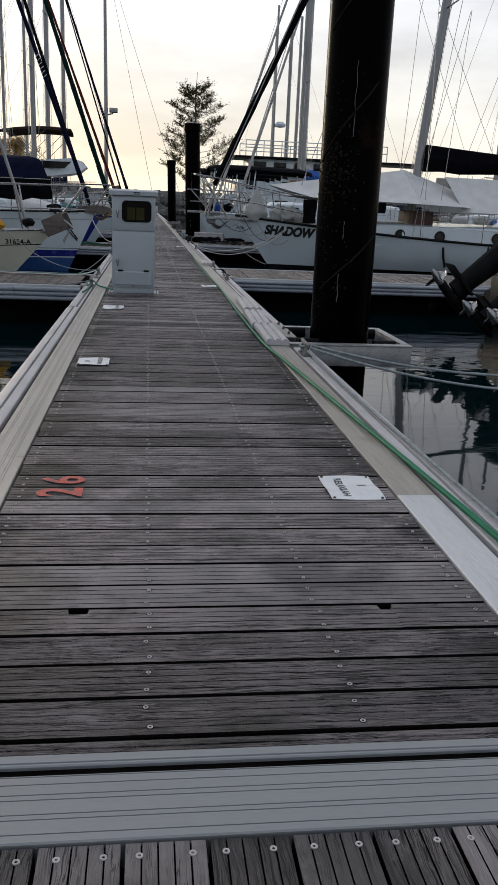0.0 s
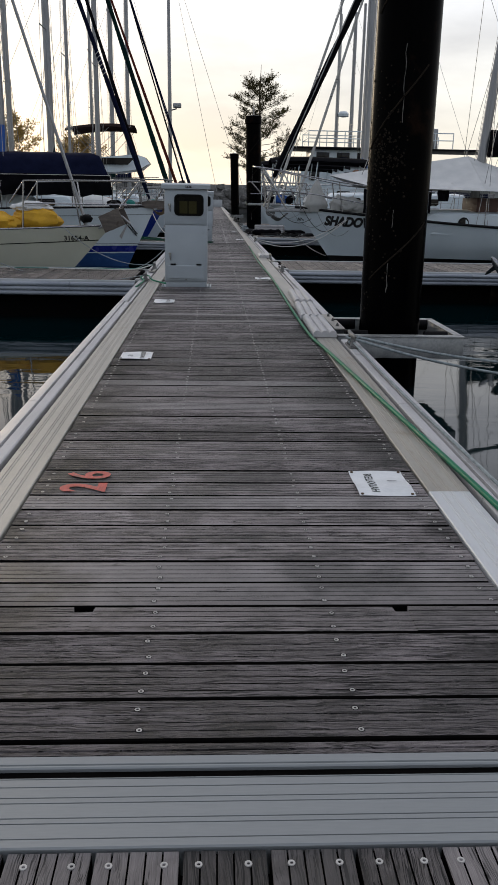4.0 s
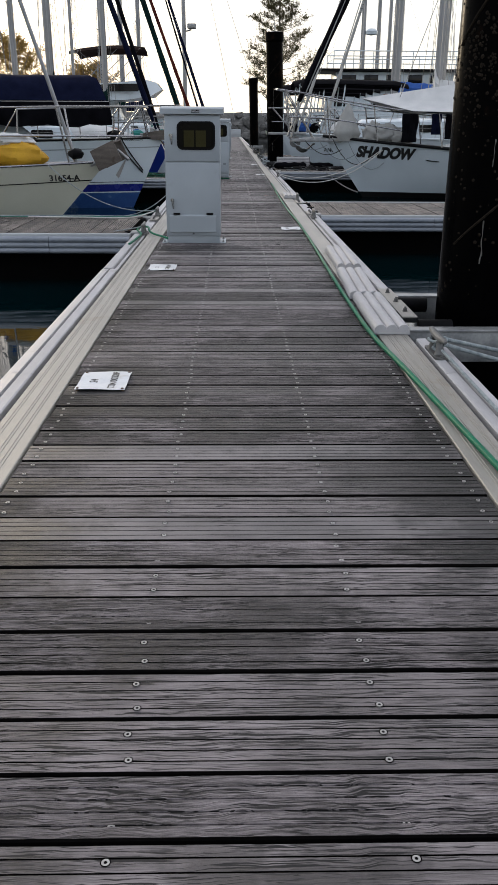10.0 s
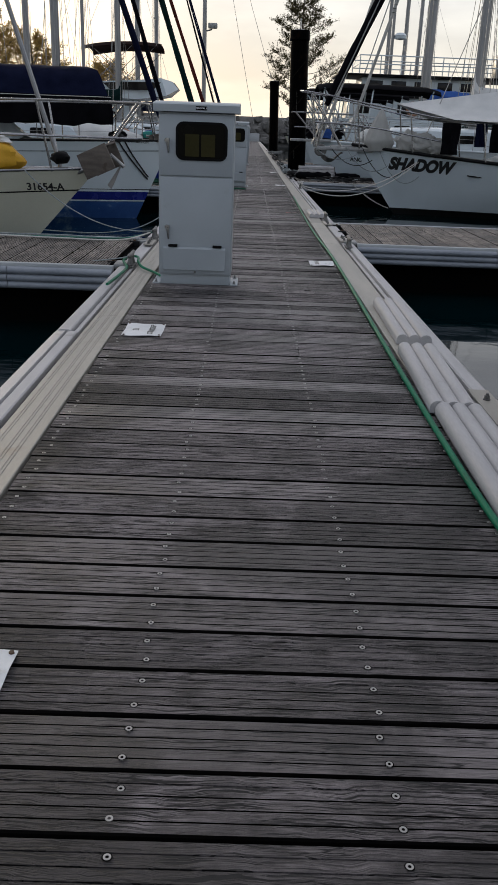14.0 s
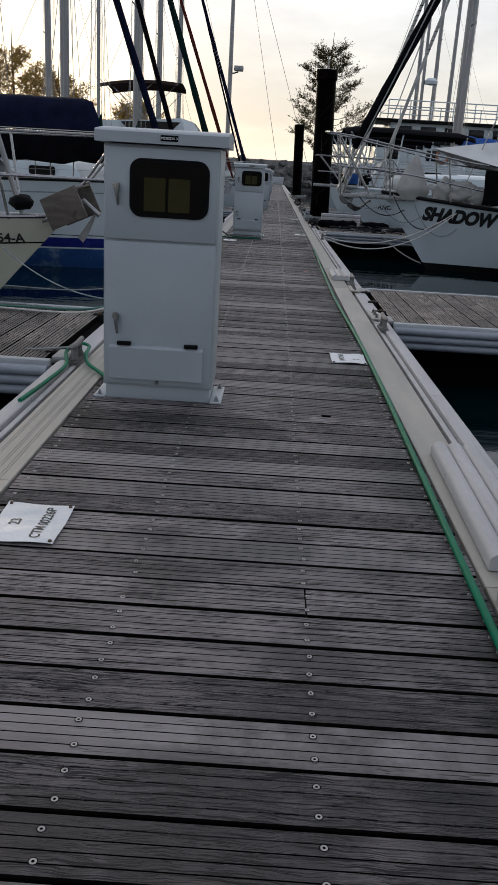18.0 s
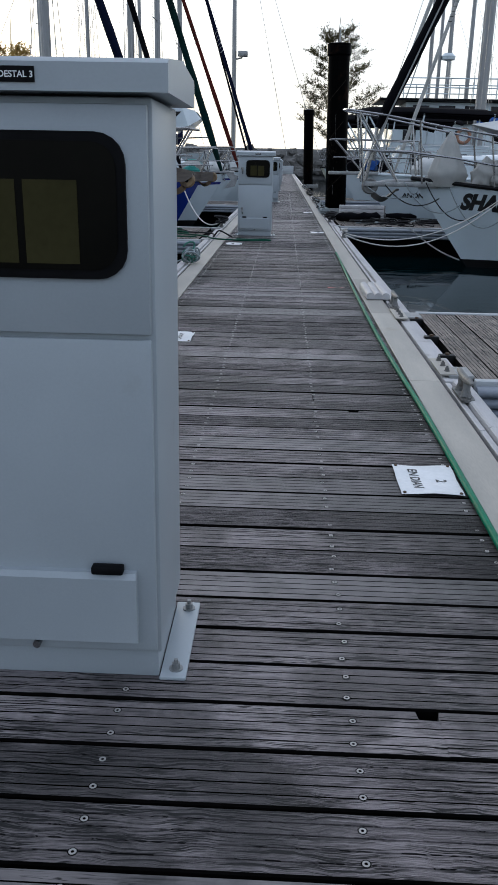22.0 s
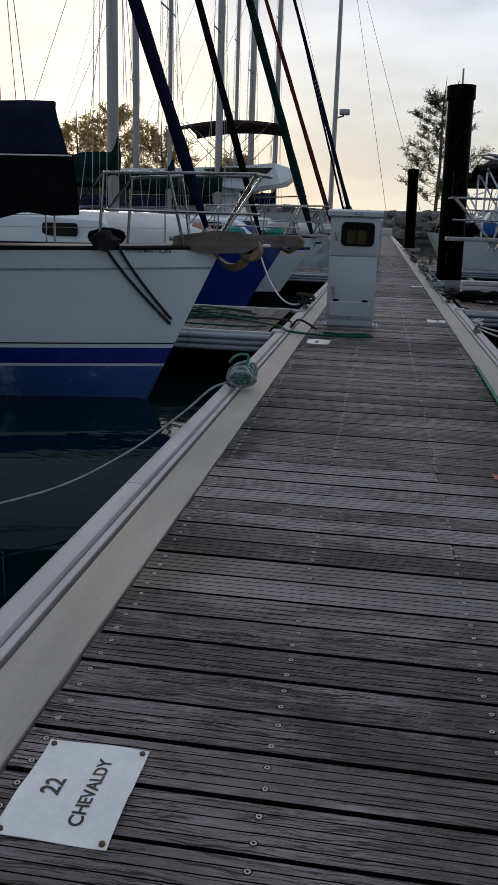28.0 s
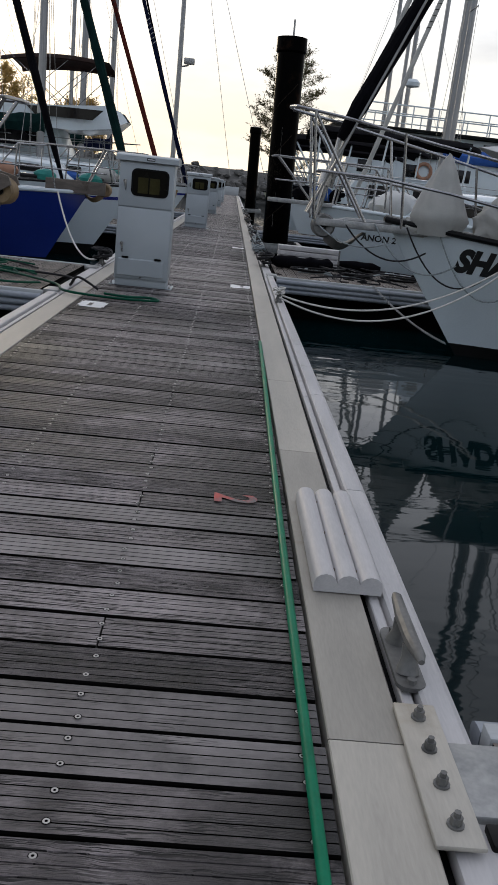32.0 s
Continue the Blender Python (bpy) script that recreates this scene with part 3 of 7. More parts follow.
def edge_fender(side, y0, y1):
    """A rounded vinyl rubbing strip along the pontoon's edge."""
    out = [(0.992, -0.20), (0.992, 0.000), (0.998, 0.005), (1.044, 0.007), (1.047, -0.014), (1.058, -0.014), (1.061, 0.008), (1.108, 0.006), (1.124, -0.004), (1.131, -0.025),
           (1.132, -0.06), (1.115, -0.085), (1.130, -0.11), (1.125, -0.16), (1.10, -0.19)]
    if y0 > 8.3:
        out = [(0.992, -0.20), (0.992, -0.008), (0.995, -0.005), (1.018, -0.005), (1.021, -0.024), (1.030, -0.024), (1.033, 0.008), (1.042, 0.013), (1.098, 0.012), (1.114, 0.002), (1.122, -0.02)] + out[10:]
    g = Geo()
    g.prism([(side * x, z) for x, z in out], "y", y0, y1)
    return part("rubbing_strip", g, "fender", pontoon, smooth=30)


# added black strip standing in for the shade in the threshold gap
g = Geo()
g.box(-1.13, 1.13, 1.5285, 1.5525, -0.07, -0.004)
part("gap_seal", g, "groove", pontoon)
rng = random.Random(5)
for side in (-1, 1):
    cuts = [1.594] + ([3.74, 9.8, 14.0, 18.13] if side < 0 else [3.22, 9.2, 13.84, 16.0, 18.01, 19.4]) + [23.4, 29.4, 35.4, 41.4, 47.4, 53.4, 65, 77, 89, 112]
    for a, b in zip(cuts, cuts[1:]):
        edge_profile(side, a + 0.002, b - 0.002)
    gaps = [(11.72, 13.72), (22.1, 24.7), (33.2, 35.6), (44.5, 47)] if side < 0 else [(13.85, 16.0), (25.6, 28.0), (37.6, 40.0)]
    gaps = gaps + ([(6.95, 8.35)] if side > 0 else [])
    y = 1.6
    while y < 110:
        hit = [b for a, b in gaps if a - 0.05 <= y < b]
        if hit:
            y = hit[0]
            continue
        nxt = min([a for a, b in gaps if a > y] + [110])
        ln = 1.55 if y < 50 else 12
        e = min(y + ln, nxt)
        if e - y > 0.12:
            edge_fender(side, y, e - 0.006)
        y = e
    for a, b in gaps[:4]:
        if (side, a) != (1, 6.95):
            g = Geo()
            g.box(min(side * 0.997, side * 1.115), max(side * 0.997, side * 1.115), a + 0.03, b - 0.03, -0.12, -0.004, 0.008)
            part("hinge_strip", g, "fender", pontoon)
    g = Geo()
    g.box(min(side * 0.968, side * 0.995), max(side * 0.968, side * 0.995), 1.594, 112, -0.2, -0.035)
    part("dark_channel", g, "black", pontoon)
    # skirt along the side in the shade-darkened float colour
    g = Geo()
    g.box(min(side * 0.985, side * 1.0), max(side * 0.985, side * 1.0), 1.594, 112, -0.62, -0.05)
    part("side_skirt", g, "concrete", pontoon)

# threshold profiles between the cross walkway and the pontoon
g = Geo()
g.prism([(1.553, -0.05), (1.553, 0.003), (1.556, 0.006), (1.560, 0.006), (1.561, 0.004), (1.563, 0.004), (1.564, 0.007), (1.586, 0.008), (1.590, 0.004), (1.590, -0.05)], "x", -1.13, 1.13)
part("threshold_strip", g, "cross_alu", pontoon, smooth=0)
cross = thing("cross_walkway", "timber cross walkway edged with ribbed grey aluminium", "walkway", kind="structure")
out = [(1.338, -0.06), (1.338, 0.002), (1.341, 0.005)]
for a in (1.359, 1.397, 1.411, 1.451, 1.466, 1.496, 1.519):
    out += [(a, 0.005), (a + 0.0006, 0.0020), (a + 0.0022, 0.0020), (a + 0.003, 0.005)]
out += [(1.524, 0.005), (1.527, 0.002), (1.528, -0.06)]
g = Geo()
g.prism(out, "x", -9, 9)
part("edge_profile", g, "cross_alu", cross, smooth=0)
g = Geo()
g.box(-9, 9, -1.6, 1.338, -0.7, -0.07)
part("float", g, "joist", cross)
for k in range(-36, 79):
    x = -3.3945 + k * 0.1558
    g = Geo()
    o = [(x, -0.05), (x + 0.0005, -0.002), (x + 0.002, 0.0)]
    for j in range(4):
        a = x + 0.0298 * (j + 1)
        o += [(a - 0.0017, 0.0), (a - 0.0011, -0.006), (a + 0.0011, -0.006), (a + 0.0017, 0.0)]
    o += [(x + 0.1465, 0.0), (x + 0.148, -0.002), (x + 0.1485, -0.05)]
    g.prism(o, "y", -1.6 + rng.uniform(-0.01, 0.01), 1.331)
    me = g.mesh("plank", 0)
    kind = "cross_rough" if k in (21, 23) or (k - 20) % 7 == 5 else "cross_wood"
    me.materials.append(M[kind])
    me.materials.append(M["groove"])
    # groove walls and plank sides take the painted joint shade
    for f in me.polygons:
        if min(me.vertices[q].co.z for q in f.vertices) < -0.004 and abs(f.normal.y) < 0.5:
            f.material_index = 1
    part("plank", me, kind, cross)
g = Geo()
for k in range(-36, 79):
    for dx in (0.030, 0.118):
        for y in (1.30, 0.75, 0.25):
            x = -3.3945 + k * 0.1558 + dx + rng.uniform(-0.006, 0.006)
            g.grid([[(x + q * math.cos(2 * math.pi * j / 10), y + q * math.sin(2 * math.pi * j / 10), z) for j in range(10)] for q, z in ((0.0074, -0.001), (0.0068, 0.0015), (0.0036, 0.0017), (0.0028, 0.0003))], close=True)
tagged(part("deck_screws", g, "screw", cross), kind="stuff")


def finger(side, y0, y1, length, group="finger pontoons"):
    """A side pontoon with short planks across it and a three-lobed rubbing strip on both long edges."""
    top = 0.0
    f = thing("finger_pontoon", "narrow finger pontoon with worn pale planks and lobed rubbing strips", "walkway", kind="structure", group=group)
    xa, xb = 1.16, 1.16 + length
    lo, hi = (xa, xb) if side > 0 else (-xb, -xa)
    # subframe and floats in black that paints the shade under the finger
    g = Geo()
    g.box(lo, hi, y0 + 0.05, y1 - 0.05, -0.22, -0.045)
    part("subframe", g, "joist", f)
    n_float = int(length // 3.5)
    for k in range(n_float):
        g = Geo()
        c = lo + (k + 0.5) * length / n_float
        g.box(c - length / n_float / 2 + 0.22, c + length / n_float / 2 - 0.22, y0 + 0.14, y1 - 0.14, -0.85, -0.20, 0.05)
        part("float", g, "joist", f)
    for e, s in ((y0, -1), (y1, 1)):
        g = Geo()
        g.box(lo, hi, min(e, e - s * 0.06), max(e, e - s * 0.06), -0.06, 0.008, 0.006)
        part("edge_profile", g, "alu_grey", f)
        x = lo
        while x < hi - 0.1:
            o = [(e, -0.02)]
            for k in range(3):
                for q in range(7):
                    a = math.pi * q / 6
                    o.append((e + s * (0.03 + 0.036 * math.sin(a)), -0.020 - 0.060 * k - 0.030 * (1 - math.cos(a))))
            o += [(e, -0.205)]
            g = Geo()
            g.prism(o, "x", x, min(x + 1.52, hi) - 0.006)
            part("rubbing_strip", g, "fender_blue", f, smooth=50)
            x += 1.52
    r2 = random.Random(int(y0 * 10))
    x = lo + 0.005
    base = {}
    while x < hi - 0.12:
        kind = r2.randrange(3)
        if kind not in base:
            g = Geo()
            o = [(0.0, -0.04)]
            for j in range(6):
                a = j * 0.0237
                o += [(a + 0.001, -0.001), (a + 0.003, 0.0), (a + 0.0208, 0.0), (a + 0.0214, -0.005), (a + 0.0235, -0.005)][: 5 if j < 5 else 3]
            o += [(0.1425, -0.04)]
            d = (0.0, 0.004, -0.003)[kind]
            g.prism(o, "y", y0 + 0.063 + d, y1 - 0.063 + d)
            base[kind] = g.mesh("plank", 0)
            base[kind].materials.append(M["wood_pale"])
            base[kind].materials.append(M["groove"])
            # sides and grooves get the near-black that paints in their shade
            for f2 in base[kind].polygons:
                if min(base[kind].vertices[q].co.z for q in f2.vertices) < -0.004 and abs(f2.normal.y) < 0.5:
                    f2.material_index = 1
        part("plank", base[kind], "wood_pale", f, loc=(x, 0, r2.uniform(-0.002, 0.002)))
        x += 0.1485
    for k, xx in enumerate((0.0, 1.0)):
        g = Geo()
        yy = y0 + 0.2 if k == 0 else y1 - 0.2
        c = side * 1.10
        g.box(c - 0.07, c + 0.07, yy - 0.11, yy + 0.11, -0.03, 0.014, 0.006)
        part("hinge_plate", g, "galv", f)
    return f


finger(-1, 11.72, 13.72, 10)
finger(1, 13.85, 16.1, 11)
finger(-1, 22.1, 24.7, 10)
finger(1, 25.6, 28.0, 11)
finger(-1, 33.2, 35.6, 10)
finger(1, 37.6, 40.0, 11)
finger(-1, 44.5, 46.9, 10)


# ---- service pedestals ----
def pedestal(x, y, number):
    """A steel service cabinet with a window door, a plain door and a drop flap, facing the start of the walkway."""
    w, d, h = 0.545, 0.34, 1.218
    p = thing("service_pedestal", "pale grey steel service pedestal with dark window bolted to the deck", "cabinet", (x, y, 0.0), group="service pedestals")
    g = Geo()
    g.box(-w / 2 + 0.01, w / 2 - 0.01, 0.015, d - 0.015, 0.0, 0.075, 0.004)
    part("plinth", g, "paint_grey", p)
    g = Geo()
    g.box(-w / 2, w / 2, 0, d, 0.072, h, 0.006)
    part("body", g, "paint_grey", p)
    g = Geo()
    g.prism([(-0.045, h + 0.005), (-0.045, h + 0.052), (-0.035, h + 0.060), (d / 2, h + 0.078), (d + 0.035, h + 0.060), (d + 0.045, h + 0.052), (d + 0.045, h + 0.005)], "x", -w / 2 - 0.035, w / 2 + 0.035)
    part("lid", g, "paint_grey", p)
    up = Geo()
    up.box(-w / 2 + 0.008, w / 2 - 0.008, -0.016, -0.001, 0.790, h - 0.012, 0.005)
    upper = part("upper_door", up, "paint_grey", p)
    g = Geo()
    g.prism([(a + 0.038, b + 1.028) for a, b in rounded(0.372, 0.262, 0.055)], "y", -0.024, -0.0165)
    part("window_gasket", g, "black", upper)
    g = Geo()
    g.prism([(a + 0.038, b + 1.028) for a, b in rounded(0.338, 0.228, 0.045)], "y", -0.0262, -0.0245)
    part("window", g, "smoke", upper)
    for cx, cw in ((-0.030, 0.10), (0.085, 0.10)):
        g = Geo()
        g.box(cx - cw / 2, cx + cw / 2, -0.0275, -0.0265, 0.925, 1.075)
        part("breaker_panel", g, "breaker", upper)
    g = Geo()
    g.box(-w / 2 + 0.008, w / 2 - 0.008, -0.014, -0.001, 0.085, 0.780, 0.005)
    lower = part("lower_door", g, "paint_grey", p)
    for zz, host in ((1.03, upper), (0.425, lower)):
        g = Geo()
        g.tube([(-0.210, -0.014, zz), (-0.210, -0.032, zz)], 0.017, 12)
        g.tube([(-0.205, -0.035, zz + 0.012), (-0.203, -0.040, zz - 0.03), (-0.198, -0.036, zz - 0.085)], [0.015, 0.011, 0.006], 8)
        part("handle", g, "chrome", host, "chrome swing handle")
    g = Geo()
    g.prism([(-0.034, 0.115), (-0.038, 0.270), (-0.030, 0.282), (-0.014, 0.282), (-0.014, 0.110)], "x", -w / 2 + 0.036, w / 2 - 0.048)
    flap = part("flap", g, "paint_grey", p)
    for cx in (-0.165, 0.165):
        g = Geo()
        g.box(cx - 0.034, cx + 0.034, -0.045, -0.02, 0.283, 0.302, 0.005)
        part("hinge", g, "black", flap)
    g = Geo()
    g.tube([(0.0, -0.014, 0.1), (0.0, -0.03, 0.1)], 0.009, 8)
    part("latch", g, "chrome", flap)
    for s in (-1, 1):
        g = Geo()
        xx = s * (w / 2 + 0.022)
        g.box(xx - 0.03, xx + 0.03, 0.0, d, 0.0, 0.009, 0.003)
        foot = part("mounting_flange", g, "paint_grey", p)
        for yy in (0.035, d - 0.035):
            g = Geo()
            g.tube([(xx + s * 0.004, yy, 0.009), (xx + s * 0.004, yy, 0.012)], 0.016, 12)
            g.tube([(xx + s * 0.004, yy, 0.012), (xx + s * 0.004, yy, 0.024)], 0.010, 6)
            g.tube([(xx + s * 0.004, yy, 0.024), (xx + s * 0.004, yy, 0.034)], 0.005, 8)
            part("bolt", g, "galv", foot)
    g = Geo()
    g.box(-0.005, 0.075, -0.0475, -0.0455, h + 0.018, h + 0.044)
    tag = part("name_tag", g, "black", p)
    if number:
        me = text_mesh(number, 0.0145, 0.0003, align="CENTER")
        me.materials.append(M["plate"])
        ob = part("lettering", me, "plate", tag)
        ob.matrix_local = Matrix.Translation((0.035, -0.0482, h + 0.026)) @ Matrix.Rotation(radians(90), 4, "X")
    else:
        g = Geo()
        g.box(0.002, 0.068, -0.0482, -0.0476, h + 0.026, h + 0.036)
        part("lettering", g, "plate", tag)
    return p


for k, y in enumerate((11.02, 23.12, 35.6, 46.6, 57.5, 68.5)):
    pedestal(-0.428 if k == 0 else -0.385, y, "PEDESTAL 3" if k == 0 else "")


# ---- piles ----
def pile(x, y, top, bracket=True, seam=True, rod=True, label="tall black steel mooring pile in its guide bracket", r=0.28, lean=0.0):
    """A steel pile in a sleeve with a cap, leaning by so many degrees."""
    p = thing("mooring_pile", label, "pile", (x, y, 0), group="mooring piles")
    p.matrix_world = pose(x, y, 0, 0, -lean, 0)
    g = Geo()
    rows = []
    n = 40
    zs = [-3.0, WATER - 0.05, WATER, -0.2, 0.2, 0.6, 0.9, 1.2, 1.6, 2.0, 2.6, 3.2, top]
    for z in zs:
        rows.append([(r * math.cos(2 * math.pi * k / n), r * math.sin(2 * math.pi * k / n), z) for k in range(n)])
    g.grid(rows, close=True)
    part("sleeve", g, "pile", p, smooth=60)
    g = Geo()
    for a, b, ra, rb in ((top - 0.30, top - 0.26, r, r + 0.035), (top - 0.26, top, r + 0.035, r + 0.03), (top, top + 0.05, r + 0.03, 0.02)):
        g.grid([[(q * math.cos(2 * math.pi * k / n), q * math.sin(2 * math.pi * k / n), z) for k in range(n)] for z, q in ((a, ra), (b, rb))], close=True)
    part("cap", g, "pile", p, smooth=40)
    if rod:
        g = Geo()
        g.tube([(0.02, 0, top), (0.02, 0, top + 0.35)], 0.02, 8)
        part("rod", g, "galv", p)
    if seam:
        for z0, z1, a0 in ((0.45, 0.95, -150), (1.55, 2.2, -170), (2.6, 3.2, -160)):
            g = Geo()
            g.tube([((r + 0.002) * math.cos(radians(a0 + 11 * k)), (r + 0.002) * math.sin(radians(a0 + 11 * k)), z0 + (z1 - z0) * k / 10) for k in range(11)], 0.008, 6)
            part("weld_seam", g, "barnacle", p)
        rr = random.Random(3)
        g = Geo()
        for k in range(330):
            a, z = radians(rr.gauss(-118, 15) if k % 2 else rr.gauss(-150, 20)), rr.gauss(1.45, 0.16) if k % 3 else rr.uniform(0.1, 2.2)
            s = rr.uniform(0.003, 0.011)
            c = Vector(((r - 0.002) * math.cos(a), (r - 0.002) * math.sin(a), z))
            o = Vector((math.cos(a), math.sin(a), 0))
            g.tube([c - o * 0.01, c + o * s * 0.5, c + o * s * 0.8], [s * 1.2, s, s * 0.3], 6)
        tagged(part("barnacle_crust", g, "barnacle", p), kind="stuff")
        for a0, z0, z1 in ((-103, 1.75, 2.35), (-112, 0.35, 0.6), (-108, 0.9, 1.05)):
            g = Geo()
            pts = [((r + 0.001) * math.cos(radians(a0 + rr.uniform(-1.2, 1.2))), (r + 0.001) * math.sin(radians(a0 + rr.uniform(-1.2, 1.2))), z0 + (z1 - z0) * k / 9) for k in range(10)]
            g.tube(pts, [rr.uniform(0.001, 0.005) for _ in pts], 6)
            part("salt_streak", g, "streak", p)
    if bracket:
        x0, x1, y0, y1 = 1.0 - x, 0.56, -0.50, 0.62
        for a, b, c, d in ((x0, x1, y0, y0 + 0.07), (x0, x1, y1 - 0.07, y1), (x1 - 0.07, x1, y0 + 0.07, y1 - 0.07)):
            g = Geo()
            g.box(a, b, c, d, -0.19, -0.005, 0.006)
            g.box(a, b, c - 0.012, d + 0.012, -0.008, 0.006, 0.003)
            part("bracket_beam", g, "galv", p)
        for a, b in ((-0.36, -0.34), (0.34, -0.36), (0.34, 0.36), (-0.36, 0.36)):
            g = Geo()
            g.tube([(a - 0.10, b, -0.02), (a + 0.10, b, -0.02)], [0.05, 0.05], 14)
            part("roller", g, "black", p)
    return p


pile(1.545, 7.66, 4.10, rod=False, r=0.272)
pile(1.48, 33.0, 4.07, label="distant black mooring pile with a wide cap and rod", lean=1.5)
pile(1.42, 60.1, 4.05, seam=False, rod=False, lean=1.5, label="far black mooring pile beside the walkway")


# ---- cleats, plates, bumpers, hoses ----
def cleat(x, y, turn=0):
    s0 = 0.95
    c = thing("mooring_cleat", "weathered cast aluminium mooring cleat on the pontoon edge", "cleat", (x, y, 0.004), turn, "mooring cleats")
    g = Geo()
    g.prism([(a, b) for a, b in rounded(0.075, 0.30, 0.03)], "z", 0, 0.012)
    part("base_plate", g, "cast", c)
    for s in (-1, 1):
        g = Geo()
        g.tube([(0, s * 0.075, 0.01), (0, s * 0.065, 0.05), (0, s * 0.06, 0.085)], [0.032, 0.020, 0.022], 10)
        part("post", g, "cast", c)
        g = Geo()
        g.tube([(0, s * 0.125, 0.012), (0, s * 0.125, 0.024)], 0.013, 6)
        part("bolt", g, "cast", c)
    g = Geo()
    g.tube([(0, -0.175, 0.102), (0, -0.15, 0.106), (0, -0.06, 0.095), (0, 0.06, 0.095), (0, 0.15, 0.106), (0, 0.175, 0.102)], [0.008, 0.015, 0.020, 0.020, 0.015, 0.008], 10)
    part("horn", g, "cast", c)
    for ob in c.children:
        for v in ob.data.vertices:
            v.co *= s0
    return c


for x, y in ((1.03, 6.62), (1.03, 13.56), (1.02, 16.34), (-1.02, 11.82), (-1.03, 13.75), (1.05, 23.08), (1.02, 27.0), (-1.05, 24.9), (1.03, 38), (-1.03, 34.4)):
    cleat(x, y)


def bolt_plate(x, y, ln, bolts):
    c = thing("bolt_plate", "flat grey steel joint plate with bolts on the pontoon edge", "plate", (x, y, 0.008), group="joint plates")
    g = Geo()
    g.box(-0.048, 0.048, -ln / 2, ln / 2, 0, 0.012, 0.004)
    part("plate", g, "alu", c)
    for k in range(bolts):
        yy = -ln / 2 + ln * (k + 0.5) / bolts
        g = Geo()
        g.tube([(0, yy, 0.012), (0, yy, 0.016)], 0.017, 14)
        g.tube([(0, yy, 0.016), (0, yy, 0.032)], 0.012, 6)
        g.tube([(0, yy, 0.032), (0, yy, 0.042)], 0.007, 8)
        part("bolt", g, "cast", c)
    return c


bolt_plate(1.005, 15.917, 0.43, 4)
bolt_plate(1.03, 14.15, 0.40, 3)
bolt_plate(1.06, 7.93, 0.95, 3)
bolt_plate(-1.03, 13.3, 0.40, 3)


def bumper(x, y, ln, turn=0, w=0.20):
    """A spare length of three-lobed rubbing strip lying flat on the edge."""
    b = thing("spare_fender_strip", "grey white lobed vinyl fender strip lying on the edge", "fender", (x, y, 0.008), turn, "spare fender strips")
    g = Geo()
    g.prism(lobes(-w / 2, w, 3, 0.0, 0.028, 0.028), "y", 0, ln)
    part("strip", g, "fender", b, smooth=50)
    for k in range(3):
        for xx in (-w / 6, w / 6):
            g = Geo()
            g.tube([(xx, ln * (0.12 + 0.38 * k), 0.024), (xx, ln * (0.12 + 0.38 * k), 0.034)], 0.008, 6)
            part("screw", g, "rust", b)
    return b


bumper(0.872, 7.03, 1.02, -0.8)
bumper(0.866, 8.06, 1.06, -2.2)
bumper(0.928, 9.30, 1.13, -1.2)
bumper(0.925, 16.67, 0.72)


def card(x0, y0, lines, side, label):
    """A laminated name card screwed to the planks; lines of (text, size, offset across, offset along)."""
    w, h = 0.225, 0.295
    c = thing("name_card", label, "sign", (x0 + w / 2, y0 + h / 2, 0.001), group="berth name cards")
    rr = random.Random(int(x0 * 100) + int(y0 * 10))
    ph = rr.uniform(0, 6)

    def wave(x, y):
        return 0.0055 + 0.0026 * math.sin(27 * y + ph) + 0.0022 * math.sin(25 * x + 14 * y + ph * 2) + 0.0008 * math.sin(70 * y - 30 * x)
    g = Geo()
    nx, ny = 14, 18
    rows = [[(-w / 2 + w * i / nx, -h / 2 + h * j / ny, wave(-w / 2 + w * i / nx, -h / 2 + h * j / ny)) for i in range(nx + 1)] for j in range(ny + 1)]
    g.grid(rows)
    g.grid([[(a, b, z - 0.0012) for a, b, z in r] for r in rows])
    part("sheet", g, "plate", c)
    for i in (-1, 1):
        for j in (-1, 1):
            g = Geo()
            z = wave(i * 0.1, j * 0.135)
            g.tube([(i * (w / 2 - 0.012), j * (h / 2 - 0.012), -0.002), (i * (w / 2 - 0.012), j * (h / 2 - 0.012), z + 0.004)], [0.008, 0.006], 8)
            part("screw", g, "rust", c)
    turn = Matrix.Rotation(radians(90 if side < 0 else -90), 4, "Z")
    for body, size, across, along in lines:
        if body.startswith("#"):
            g = Geo()
            for q in range(int(body[1:])):
                g.box(-0.09 + q * 0.035, -0.066 + q * 0.035, 0, size * 0.7, 0, 0.0004)
            me = g.mesh("lettering", 0)
        else:
            me = text_mesh(body, size, size * 0.020, align="CENTER")
        for v in me.vertices:
            q = turn @ Vector((v.co.x + along, v.co.y + across, 0))
            v.co = (q.x, q.y, wave(q.x, q.y) + 0.0012 + (v.co.z if body.startswith("#") else 0))
        me.materials.clear()
        me.materials.append(M["ink"])
        part("lettering", me, "ink", c)
    return c


CARD = "white laminated berth name card screwed to the deck planks"
card(0.508, 3.165, [("1", 0.055, 0.03, -0.02), ("RELAXLAH", 0.046, -0.055, 0.0)], 1, CARD)
card(-0.745, 5.975, [("24", 0.050, 0.03, 0.0), ("CTM 00228P", 0.046, -0.06, 0.0)], -1, CARD)
card(-0.735, 9.29, [("23", 0.050, 0.03, 0.0), ("CTM 00226P", 0.046, -0.06, 0.0)], -1, CARD)
card(0.535, 12.18, [("2", 0.055, 0.035, 0.0), ("EN DIAN", 0.050, -0.06, 0.0)], 1, "creased " + CARD)
